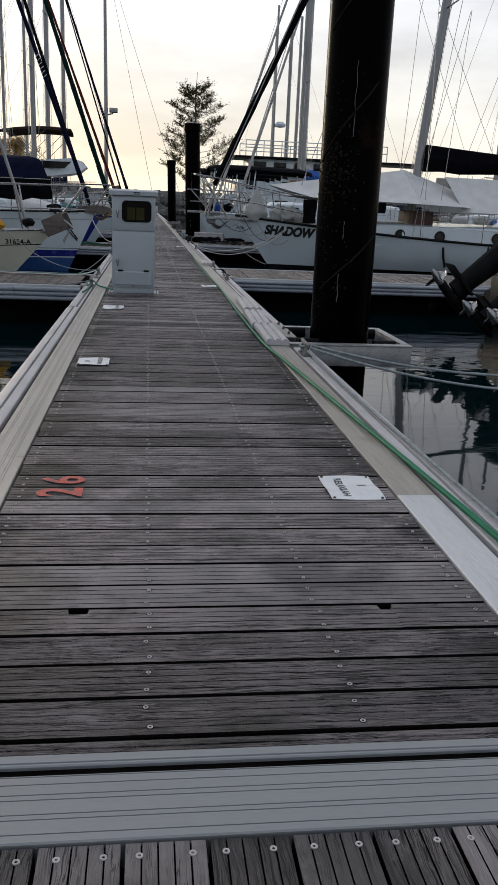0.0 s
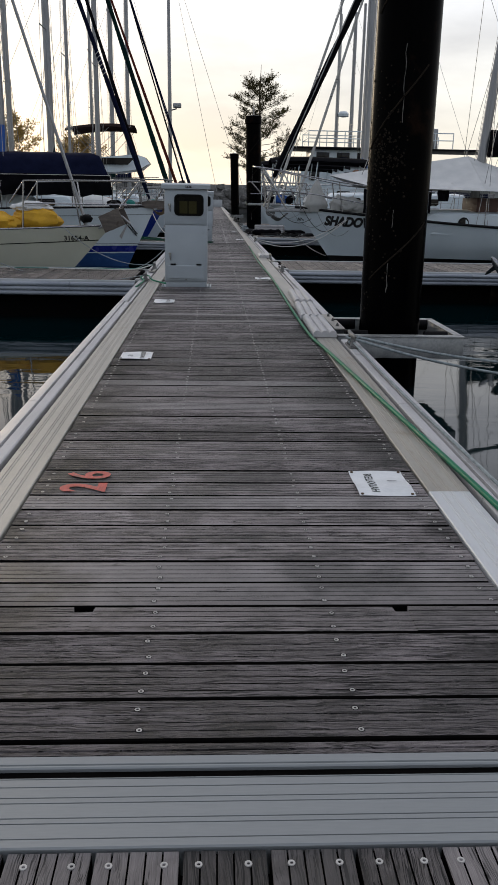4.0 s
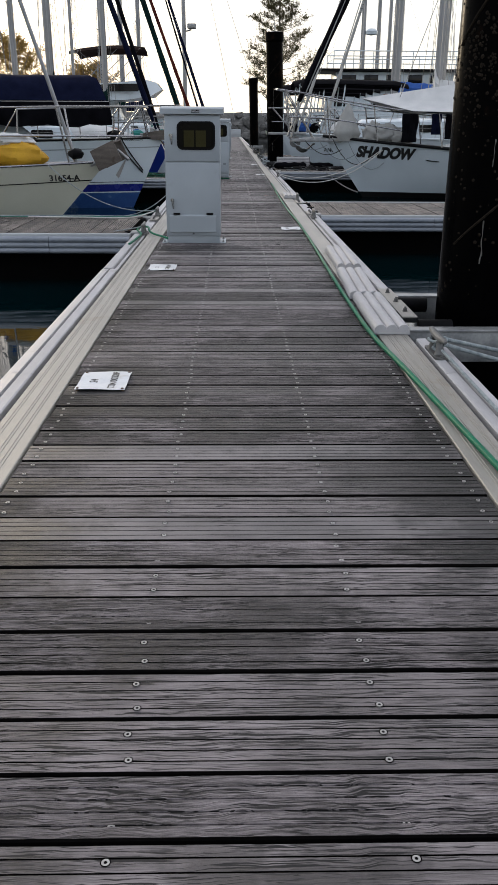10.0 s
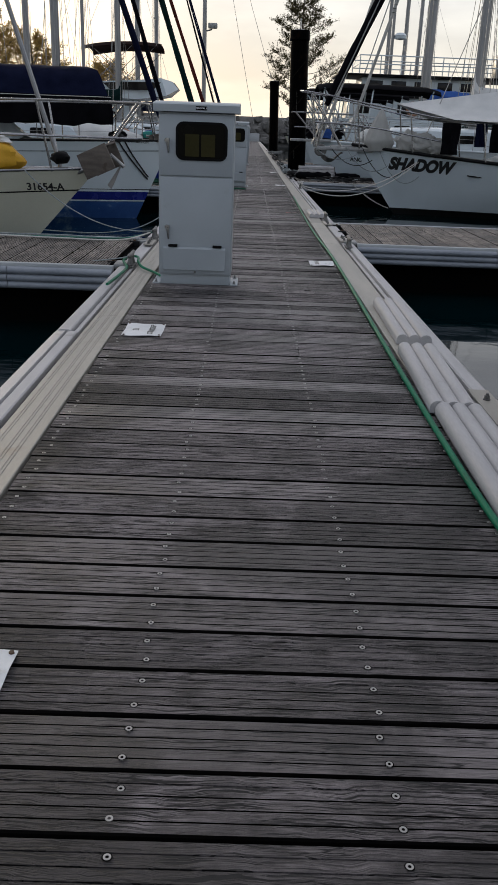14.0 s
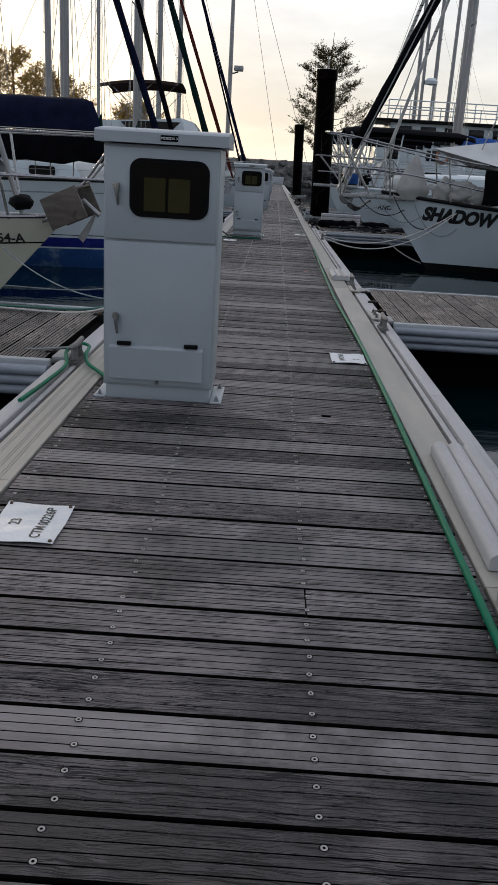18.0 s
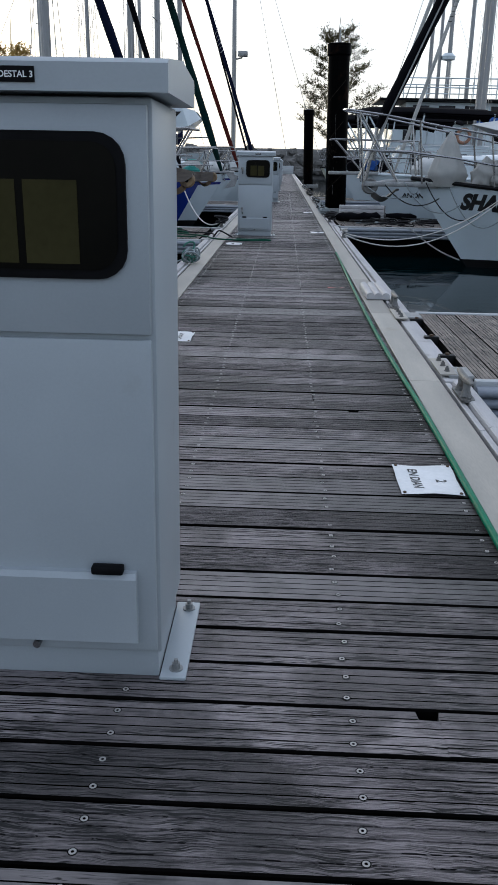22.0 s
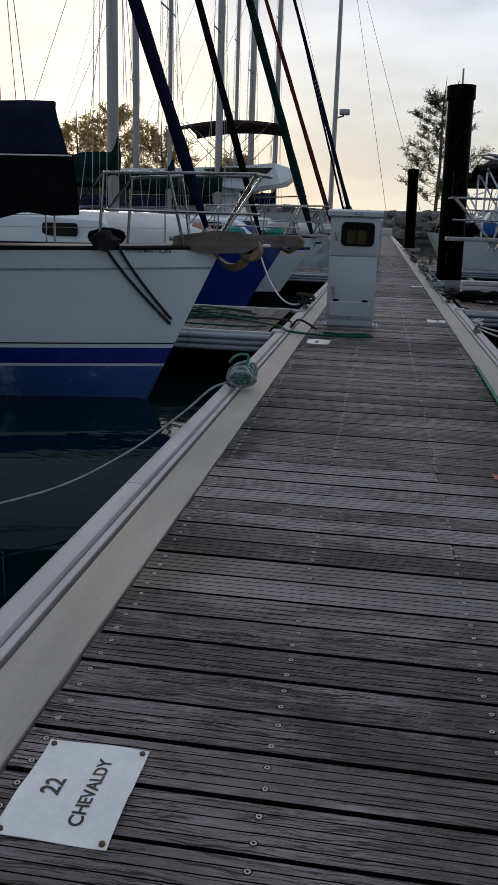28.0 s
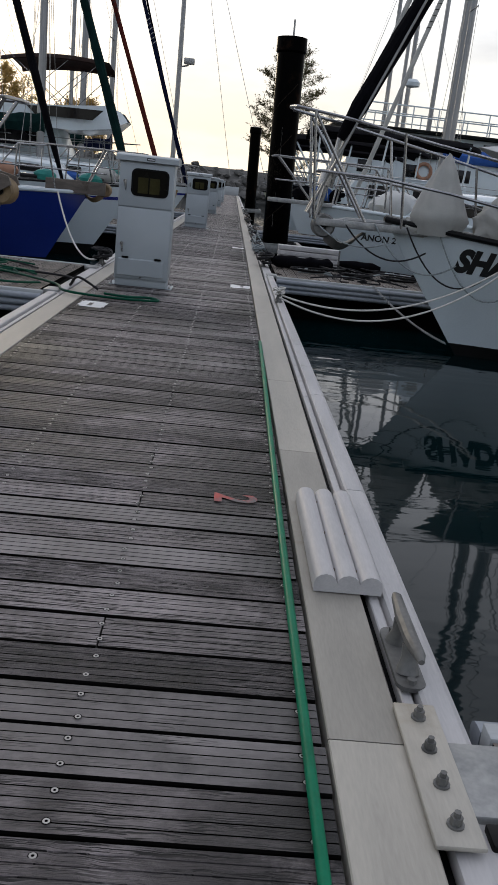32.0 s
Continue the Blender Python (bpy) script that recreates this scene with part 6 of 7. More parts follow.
# large white ketch with a name on its bow
h = Hull(15.0, 4.0, 0.92, 0.36, 0.55, 1.05, 0.45, 2.0, tip=0.36)
b = thing("sailing_ketch", "white ketch with black rail, pale deck awning and laundry", "boat", (2.56, 24.05, 0), 180)
part("topside", h.band(lambda u: h.sheer(u), lambda u: -0.385), "gel_white", b)
part("bottom", h.band(lambda u: -0.387, lambda u: -0.98), "antifoul_black", b)
part("rub_rail", h.rail(0.0, -0.012, 0.034), "trim_dark", b)
part("deck", h.deck(0.0), "deck_grey", b)
me = text_mesh("SHADOW", 0.335, 0.020, 0.22)
for v in me.vertices:
    v.co.x *= 0.86
    v.co.y -= 0.045 * v.co.x
h.letter(me, -0.45, 0.46, 1, False)
me.materials.append(M["ink"])
part("boat_name", me, "ink", b)
me2 = Geo()
me2.prism([(-2.05, 0.375), (-2.55, 0.33), (-2.56, 0.345), (-2.05, 0.40)], "y", h.half(h.u(-2.3, 0.35), 0.35) + 0.0, h.half(h.u(-2.3, 0.35), 0.35) + 0.02)
part("hawse_strip", me2, "trim_dark", b)
# bulwark house with portholes
g = Geo()
rows = []
for x, w in ((-2.6, 0.75), (-3.3, 1.15), (-5.0, 1.55), (-8.0, 1.68), (-12.0, 1.5), (-12.3, 1.4)):
    top = 0.84 if x < -2.7 else 0.6
    rows.append([(x, w, 0.28), (x, w, top - 0.04), (x, w - 0.05, top), (x, 0, top + 0.1), (x, -w + 0.05, top), (x, -w, top - 0.04), (x, -w, 0.28)])
g.grid(rows)
house = part("cabin", g, "gel_white", b)
for x in (-4.05, -5.1, -6.7, -8.2):
    w = 1.15 + (1.55 - 1.15) * (-3.3 - x) / 1.7 if x > -5.0 else 1.55 + 0.13 * (-5 - x) / 3
    for side in (1, -1):
        g = Geo()
        ring = [(x + 0.13 * math.cos(2 * math.pi * k / 20), side * (w + 0.012), 0.59 + 0.13 * math.sin(2 * math.pi * k / 20)) for k in range(21)]
        g.tube(ring, 0.022, 8)
        pr = part("porthole", g, "trim_dark", house)
        g = Geo()
        g.prism([(x + 0.115 * math.cos(2 * math.pi * k / 20), 0.59 + 0.115 * math.sin(2 * math.pi * k / 20)) for k in range(20)], "y", min(side * (w + 0.004), side * (w + 0.012)), max(side * (w + 0.004), side * (w + 0.012)))
        part("glass", g, "window", pr)
# bowsprit platform and high bow rails
g = Geo()
g.box(-0.5, 1.15, -0.16, 0.16, 0.78, 0.86, 0.01)
part("bowsprit", g, "galv", b, "grey bowsprit platform")
for side in (1, -1):
    g = Geo()
    g.tube([(1.55, 0, 1.97), (1.5, side * 0.22, 1.96), (0.9, side * 0.35, 1.88), (0.0, side * 0.45, 1.72), (-1.2, side * 0.85, 1.52), (-3.2, side * 1.4, 1.36)], 0.017, 8)
    part("bow_rail", g, "chrome", b)
    g = Geo()
    g.tube([(1.2, side * 0.2, 1.35), (0.5, side * 0.38, 1.33), (-0.2, side * 0.5, 1.25), (-1.4, side * 0.9, 1.05)], 0.016, 8)
    part("lower_rail", g, "chrome", b)
    for x, y, z in ((1.3, 0.28, 1.93), (0.35, 0.42, 1.80), (-0.75, 0.68, 1.60), (-2.2, 1.15, 1.42)):
        g = Geo()
        g.tube([(x, side * y, z), (x - 0.12, side * y * 0.75 if x > 0 else side * y, 0.84 if x > -0.2 else h.sheer(h.u(x, 0.7)))], 0.015, 8)
        part("rail_post", g, "chrome", b)
    g = Geo()
    g.tube([(1.3, side * 0.28, 1.93), (0.6, side * 0.1, 0.86)], 0.016, 8)
    part("rail_brace", g, "chrome", b)
stanchions(b, h, 0.72, 0.2, 0.95, 8, 2)
# rolled black headsail on the sprit
g = Geo()
a, c = Vector((0.98, 0, 1.70)), Vector((-4.6, 0, 13.5))
n = 34
rr = random.Random(9)
g.tube([a.lerp(c, k / n) for k in range(n + 1)], [0.10 * (0.5 if k == 0 else 1 - 0.4 * k / n) * rr.uniform(0.92, 1.08) for k in range(n + 1)], 10)
sail = part("furled_headsail", g, "canvas_black", b)
g = Geo()
g.tube([(1.13, 0, 0.86), (0.98, 0, 1.72)], 0.03, 8)
g.tube([(1.08, 0, 1.2), (1.05, 0, 1.36)], 0.09, 14)
part("furling_drum", g, "chrome", sail)
for y0 in (0.10, -0.12):
    g = Geo()
    g.tube([(1.25, y0, 0.9), (-4.5, y0 * 0.3, 14.2)], 0.014, 6)
    part("forestay", g, "wire", b)
for mx, top, r, rake in ((-4.65, 14.5, 0.10, 1.25), (-10.8, 12.0, 0.11, 0.5)):
    rig(b, h, mx, top, 0.8, furl="", furl_from=(mx + 3.5, 0.2, 1.0), mast_r=r, boom=3.6 if mx < -8 else 0, cover="canvas_black", lean=rake)
# awnings
ridge = [(-1.3, 0, 1.80), (-4.6, 0, 2.15), (-7.6, 0, 2.55)]
for side in (1, -1):
    part("foredeck_awning", sheet(((-0.55, side * 0.05, 1.78), (-4.4, 0, 2.35), (-4.5, side * 1.62, 1.42), (-1.6, side * 1.1, 1.48)), 10, 6, 0.13), "canvas_white", b)
    part("awning", sheet(((-4.4, 0, 2.36), (-6.2, 0, 1.78), (-5.9, side * 1.62, 1.38), (-4.5, side * 1.63, 1.42)), 10, 6, 0.06), "canvas_white", b)
    part("cockpit_awning", sheet(((-5.5, side * 0.35, 2.20), (-12.0, side * 0.35, 2.15), (-12.0, side * 1.55, 1.20), (-5.75, side * 1.50, 1.26)), 16, 10, 0.06), "canvas_white", b)
for k, (x, w, hgt) in enumerate(((-1.55, 0.36, 0.62), (-2.15, 0.22, 0.45), (-2.45, 0.20, 0.55), (-2.95, 0.40, 0.60), (-3.45, 0.30, 0.28))):
    g = Geo()
    rows = []
    for j in range(7):
        z = 1.42 - hgt * j / 6
        rows.append([(x + w * (i / 6 - 0.5) * (1 + 0.06 * math.sin(j)), 1.06 + 0.25 * (-1.5 - x) / 2 + 0.03 * math.sin(i * 1.9 + j + k), z) for i in range(7)])
    g.grid(rows)
    g.grid([[(p[0], p[1] - 0.01, p[2]) for p in r] for r in rows])
    tagged(part("laundry", g, "canvas_black" if k != 1 else "canvas_navy", b))
noise.seed_set(77)
for name, base, apex, r0, hgt, label in (("sail_bag", (-0.20, 0.10, 0.80), (-0.22, 0.10), 0.30, 0.86, "tall grey canvas sail bag gathered to a peak on the foredeck"),):
    g = Geo()
    rows = []
    for j in range(15):
        q = j / 14
        prof = (0.80 + 0.25 * q / 0.2) if q < 0.2 else 1.05 * (1 - (q - 0.2) / 0.8) ** 0.85 + 0.06
        r = []
        for k in range(36):
            a2 = 2 * math.pi * k / 36
            fold = 1 + 0.10 * math.sin(a2 * 7 + 3 * q) * (0.25 + q) + 0.10 * noise.noise(Vector((math.cos(a2) * 1.4, math.sin(a2) * 1.4, q * 2.5)))
            rr0 = r0 * prof * fold
            r.append((base[0] + (apex[0] - base[0]) * q + rr0 * math.cos(a2), base[1] + 0.75 * rr0 * math.sin(a2), base[2] + hgt * q + 0.03 * noise.noise(Vector((math.cos(a2) * 2, math.sin(a2) * 2, 5)))))
        rows.append(r)
    g.grid(rows, close=True)
    g.f.append(tuple(len(g.v) - 36 + k for k in range(36)))
    part(name, g, "canvas_grey", b, label, smooth=60)
for k, (x, y, sz, sq) in enumerate(((-0.85, 0.22, 0.22, (1.1, 0.8, 1.15)), (-1.15, 0.34, 0.24, (1.2, 0.8, 1.0)), (-1.5, 0.45, 0.20, (1.6, 0.8, 0.9)), (-0.05, 0.05, 0.14, (1.6, 0.8, 0.9)))):
    part("canvas_roll", moved(lump(43 + 3 * k, sz, sq, 26, 18, 0.34), x, y, 0.78), "canvas_grey", b, smooth=60)
part("hatch_cover", Geo().box(-5.1, -4.5, -0.5, 0.9, 0.85, 1.25, 0.02), "brown", b)
part("blue_crate", Geo().box(-1.35, -0.9, -0.3, 0.1, 0.75, 1.05, 0.03), "canvas_blue", b)
for x, dz in ((-5.2, 0.0), (-6.4, 0.0), (-7.9, 0.0)):
    g = Geo()
    yy = h.half(h.u(x, 0.1), 0.1)
    g.tube([(x, yy + 0.06, 0.42), (x - 0.05 if x > -7 else x, yy + 0.05, 0.05), (x - 0.12 if x > -7 else x, yy + 0.05, -0.22)], 0.035, 8)
    part("hanging_fender", g, "trim_dark", b)
g = Geo()
n = 70
a, c = Vector((0.11, -1.57, 0.02)), Vector((-0.56, 0.0, -0.40))
for k in range(n):
    d = (c - a).normalized()
    p = a.lerp(c, (k + 0.5) / n) - Vector((0, 0, 0.28 * (k / n) * (1 - k / n)))
    o = d.orthogonal().normalized() if k % 2 else d.cross(d.orthogonal()).normalized()
    g.tube([p + d * 0.022 * math.cos(q) + o * 0.011 * math.sin(q) for q in [2 * math.pi * w / 8 for w in range(9)]], 0.0045, 4)
part("anchor_chain", g, "galv", b)
plough(1.05, 0.80, 1.3, b, "rusty grey plough anchor under the bowsprit", "cast")
for k in range(5):
    g = Geo()
    x = 1.2 - 0.35 * k
    g.tube(sag((x, 0.1 + 0.04 * k, 0.86), (x - 0.9, 0.45, 0.72 - 0.1 * k), 0.18 + 0.05 * k), 0.009, 6)
    part("hanging_rope", g, "rope_dark" if k % 2 else "rope_grey", b)
# black cover over the mizzen boom
rows = []
for k in range(13):
    q = k / 12
    x, top, bot = -4.95 - 6.5 * q, 3.07 - 0.50 * q, 2.32 - 0.03 * q + 0.03 * math.sin(k * 2.1)
    w = 0.17 + 0.03 * math.sin(k * 1.7)
    rows.append([(x, w * math.cos(2 * math.pi * j / 14) * (1 if math.sin(2 * math.pi * j / 14) < 0.2 else 0.6), (top + bot) / 2 + (top - bot) / 2 * math.sin(2 * math.pi * j / 14)) for j in range(14)])
g = Geo()
g.grid(rows, close=True)
g.f.append(tuple(range(14)))
g.f.append(tuple(len(g.v) - 1 - j for j in range(14)))
part("boom_cover", g, "canvas_black", b, "black canvas cover over the boom")

# grey-white sloop behind the second finger
h = Hull(11.5, 3.6, 0.92, 0.75, 0.8, 1.05, 0.45)
b = thing("sailing_sloop", "pale grey sloop with short bow platform and railings", "boat", (1.85, 29.8, 0), 180)
part("topside", h.band(h.sheer, lambda u: -0.30), "gel_white", b)
part("bottom", h.band(lambda u: -0.302, lambda u: -0.95), "antifoul_black", b)
part("toe_rail", h.rail(0.02, 0.0, 0.03), "gel_white", b)
part("deck", h.deck(), "deck_grey", b)
g = Geo()
g.box(-0.6, 0.75, -0.24, 0.24, 0.90, 0.97, 0.01)
part("bow_platform", g, "galv", b)
me = h.letter(text_mesh("ANON 2", 0.15, 0.004), -0.95, 0.42, 1, False)
me.materials.append(M["ink"])
part("boat_name", me, "ink", b)
pulpit(b, h, 0.72, 1.2, 0.75, 0.016)
stanchions(b, h, 0.65, 0.16, 0.95, 6)
cabin(b, h, -1.6, -6.5, 0.6, 1.15, 0.85, 1.35)
rig(b, h, -4.4, 14.0, 1.1, furl="canvas_grey", furl_r=0.05, boom=4.0, cover="canvas_white", mast_r=0.10)
part("deck_bag", moved(lump(51, 0.28, (1.3, 0.9, 0.8)), -1.5, 0.3, 0.9), "canvas_white", b)
part("deck_bag", moved(lump(53, 0.22, (1.3, 0.9, 0.8)), -2.2, 0.5, 0.9), "canvas_grey", b)


def bicycle(x, y, turn):
    b = thing("folding_bicycle", "small dark bicycle lying on the finger pontoon", "bicycle", (x, y, 0.03), turn, "bicycles")
    for cx in (-0.36, 0.36):
        g = Geo()
        g.tube([(cx + 0.24 * math.cos(2 * math.pi * k / 20), 0.24 * math.sin(2 * math.pi * k / 20), 0.03) for k in range(21)], 0.018, 7)
        wheel = part("wheel", g, "black", b)
        g = Geo()
        for k in range(8):
            a = math.pi * k / 8
            g.tube([(cx + 0.23 * math.cos(a), 0.23 * math.sin(a), 0.03), (cx - 0.23 * math.cos(a), -0.23 * math.sin(a), 0.03)], 0.003, 4)
        part("spokes", g, "chrome", wheel)
    g = Geo()
    g.tube([(-0.36, 0, 0.05), (0.0, -0.08, 0.06), (0.30, 0.25, 0.06), (0.36, 0, 0.05)], 0.017, 7)
    g.tube([(0.0, -0.08, 0.06), (-0.10, 0.38, 0.06)], 0.017, 7)
    g.tube([(0.28, 0.2, 0.06), (0.24, 0.5, 0.08)], 0.014, 7)
    part("bike_frame", g, "trim_dark", b)
    part("saddle", Geo().box(-0.2, 0.02, 0.36, 0.44, 0.03, 0.09, 0.02), "black", b)
    g = Geo()
    g.tube([(0.24, 0.5, -0.02), (0.24, 0.5, 0.3)], 0.012, 6)
    part("handlebar", g, "chrome", b)
    return b


bicycle(2.0, 26.6, 10)
bicycle(3.3, 26.4, -15)
part_box = thing("timber_stack", "short stack of grey planks on the finger pontoon", "planks", (1.7, 27.5, 0.0))
for k in range(4):
    part("plank", Geo().box(-0.45, 0.5, -0.12 + 0.02 * k, 0.12 + 0.02 * k, 0.02 + 0.075 * k, 0.085 + 0.075 * k, 0.008), "fender", part_box)

# working boat with a tall deckhouse
h = Hull(18, 5.0, 1.3, 0.9, 1.0, 1.2, 0.4)
b = thing("work_boat", "old white wooden work boat with deckhouse and roof railing", "boat", (3.4, 52.5, 0), 180)
part("topside", h.band(h.sheer, lambda u: -0.2), "gel_white", b)
part("bottom", h.band(lambda u: -0.202, lambda u: -0.9, nz=2), "antifoul_black", b)
part("rub_rail", h.rail(0.0, -0.02, 0.06), "brown", b)
part("deck", h.deck(), "deck_grey", b)
part("deckhouse", Geo().box(-11.5, -1.6, -1.7, 1.7, 1.0, 3.0, 0.05), "gel_white", b)
part("upper_house", Geo().box(-8.6, -2.2, -1.4, 1.4, 3.2, 3.95, 0.05), "gel_white", b)
part("roof", Geo().box(-12.4, -0.6, -2.0, 2.0, 3.0, 3.12, 0.03), "trim_dark", b)
part("upper_roof", Geo().box(-14.2, -0.9, -1.9, 1.9, 3.98, 4.08, 0.03), "trim_dark", b)
for x in (-2.9, -4.1, -5.3, -6.5, -7.7):
    part("window", Geo().box(x - 0.38, x + 0.38, 1.39, 1.42, 3.4, 3.8, 0.01), "window", b)
for x in (-2.4, -4.4, -6.6, -8.8):
    part("window", Geo().box(x - 0.3, x + 0.3, 1.69, 1.72, 2.2, 2.7, 0.01), "window", b)
for z in (4.55, 4.95):
    g = Geo()
    g.tube([(-10.5, 1.7, z), (-2.0, 1.7, z), (-2.0, -1.7, z), (-10.5, -1.7, z)], 0.03, 6)
    part("roof_rail", g, "gel_white", b)
for k in range(9):
    for side in (1.7, -1.7):
        g = Geo()
        g.tube([(-2.0 - k * 1.06, side, 4.1), (-2.0 - k * 1.06, side, 4.97)], 0.028, 6)
        part("rail_post", g, "gel_white", b)
g = Geo()
ring = [(-4.9 + 0.30 * math.cos(2 * math.pi * k / 20), 1.79, 2.48 + 0.30 * math.sin(2 * math.pi * k / 20)) for k in range(21)]
g.tube(ring, 0.075, 8)
part("lifebuoy", g, "orange", b, "faded orange lifebuoy on the deckhouse")
part("funnel", Geo().box(-9.9, -9.3, -0.4, 0.4, 4.1, 5.3, 0.05), "mast", b)
g = Geo()
g.tube([(-3.8, 0, 3.2), (-3.8, 0, 12.5)], [0.09, 0.06], 8)
mast = part("mast", g, "mast", b)
g = Geo()
g.grid([[(-4.2 + q * math.cos(2 * math.pi * k / 14), q * math.sin(2 * math.pi * k / 14), z) for k in range(14)] for q, z in ((0.05, 5.85), (0.32, 5.9), (0.34, 6.05), (0.2, 6.18), (0.02, 6.2))], close=True)
part("radar_dome", g, "gel_white", mast)
g = Geo()
g.tube([(-5.2, 0, 3.2), (-5.2, 0, 12.0)], [0.11, 0.08], 8)
part("mast", g, "mast", b)

# small cabin boats with biminis between the piles
for bx, by, hull_m, top_m, seed in ((1.55, 43.2, "gel_white", "canvas_black", 3), (1.9, 38.6, "gel_white", "canvas_black", 5), (1.6, 47.6, "gel_cream", "canvas_black", 7)):
    h = Hull(8.0, 2.7, 1.0, 0.8, 0.8, 0.8, 0.4)
    b = thing("cabin_boat", "small white cabin boat with dark bimini on a pale frame", "boat", (bx, by, 0), 180, group="cabin boats")
    part("topside", h.band(h.sheer, lambda u: -0.25, nu=16, nz=3), hull_m, b)
    part("bottom", h.band(lambda u: -0.252, lambda u: -0.9, nu=10, nz=2), "antifoul_black", b)
    part("rub_rail", h.rail(0.0, -0.01, 0.03), "trim_dark", b)
    part("deck", h.deck(), "deck_grey", b)
    pulpit(b, h, 0.62, 1.1, 0.15)
    cabin(b, h, -1.4, -4.8, 0.5, 1.0, 0.9, 1.75, windows=2)
    rows = [[(x, -1.15, 2.72 - d), (x, -0.9, 2.85 - d), (x, 0, 2.95 - d), (x, 0.9, 2.85 - d), (x, 1.15, 2.72 - d)] for x, d in ((-0.5, 0.10), (-0.9, 0.02), (-2.4, 0.0), (-4.6, 0.05), (-5.0, 0.14))]
    g = Geo()
    g.grid(rows)
    g.grid([[(p[0], p[1], p[2] - 0.05) for p in r] for r in rows])
    part("bimini_top", g, top_m, b)
    for side in (-1.08, 1.08):
        for xa, xb in ((-0.7, -0.7), (-2.5, -2.3), (-4.7, -4.6), (-0.7, -1.9)):
            g = Geo()
            g.tube([(xa, side, 2.70), (xb, side * 0.95, 0.85)], 0.028, 7)
            part("bimini_post", g, "gel_white", b)
    for z in (1.45, 2.1):
        g = Geo()
        g.tube([(-0.7, -1.05, z), (-0.7, 1.05, z)], 0.022, 6)
        part("cross_rail", g, "gel_white", b)
    clut = random.Random(seed)
    for k in range(4):
        part("deck_bag", moved(lump(300 + seed * 7 + k, clut.uniform(0.16, 0.30), (1.3, 0.9, 0.8), rough=0.35), -0.5 - 0.5 * k, clut.uniform(-0.4, 0.4), 0.92), clut.choice(("canvas_black", "canvas_blue", "canvas_grey", "canvas_navy")), b, smooth=60)

# further yachts on the right
for x, y, top, r, furl, cov in ((7.5, 34.6, 15.0, 0.10, "canvas_grey", "canvas_white"), (7.6, 44.4, 16.0, 0.17, "", "canvas_blue"), (11.2, 81.0, 17.0, 0.12, "", "canvas_navy"), (11.6, 75.0, 16.0, 0.12, "canvas_grey", "canvas_blue"), (16.0, 34.0, 15.0, 0.11, "", "canvas_white"), (18.0, 44.0, 16.0, 0.10, "", "canvas_navy"), (23, 52, 16, 0.10, "", "canvas_navy"), (27, 40, 15, 0.10, "", "canvas_white")):
    h = Hull(11.0, 3.3, 0.9, 0.75, 0.8, 0.9, 0.4)
    b = thing("sailing_yacht", "white sailing yacht moored on the far side berth", "boat", (x - 4.4, y, 0), 180, group="far yachts")
    part("topside", h.band(h.sheer, lambda u: -0.30, nu=14, nz=3), "gel_white", b)
    part("bottom", h.band(lambda u: -0.302, lambda u: -0.9, nu=10, nz=2), "antifoul_black", b)
    part("deck", h.deck(), "deck_grey", b)
    pulpit(b, h, 0.6, 1.2, 0.2)
    stanchions(b, h, 0.6, 0.18, 0.95, 5)
    cabin(b, h, -2.4, -7.0, 0.6, 1.05, 0.8, 1.25)
    rig(b, h, -4.4, top, 1.0, furl=furl, furl_r=0.06, mast_r=r, boom=3.8, cover=cov, boom_up=1.75 if r > 0.15 else 1.0)
    clutter(b, h, int(y) + 3)


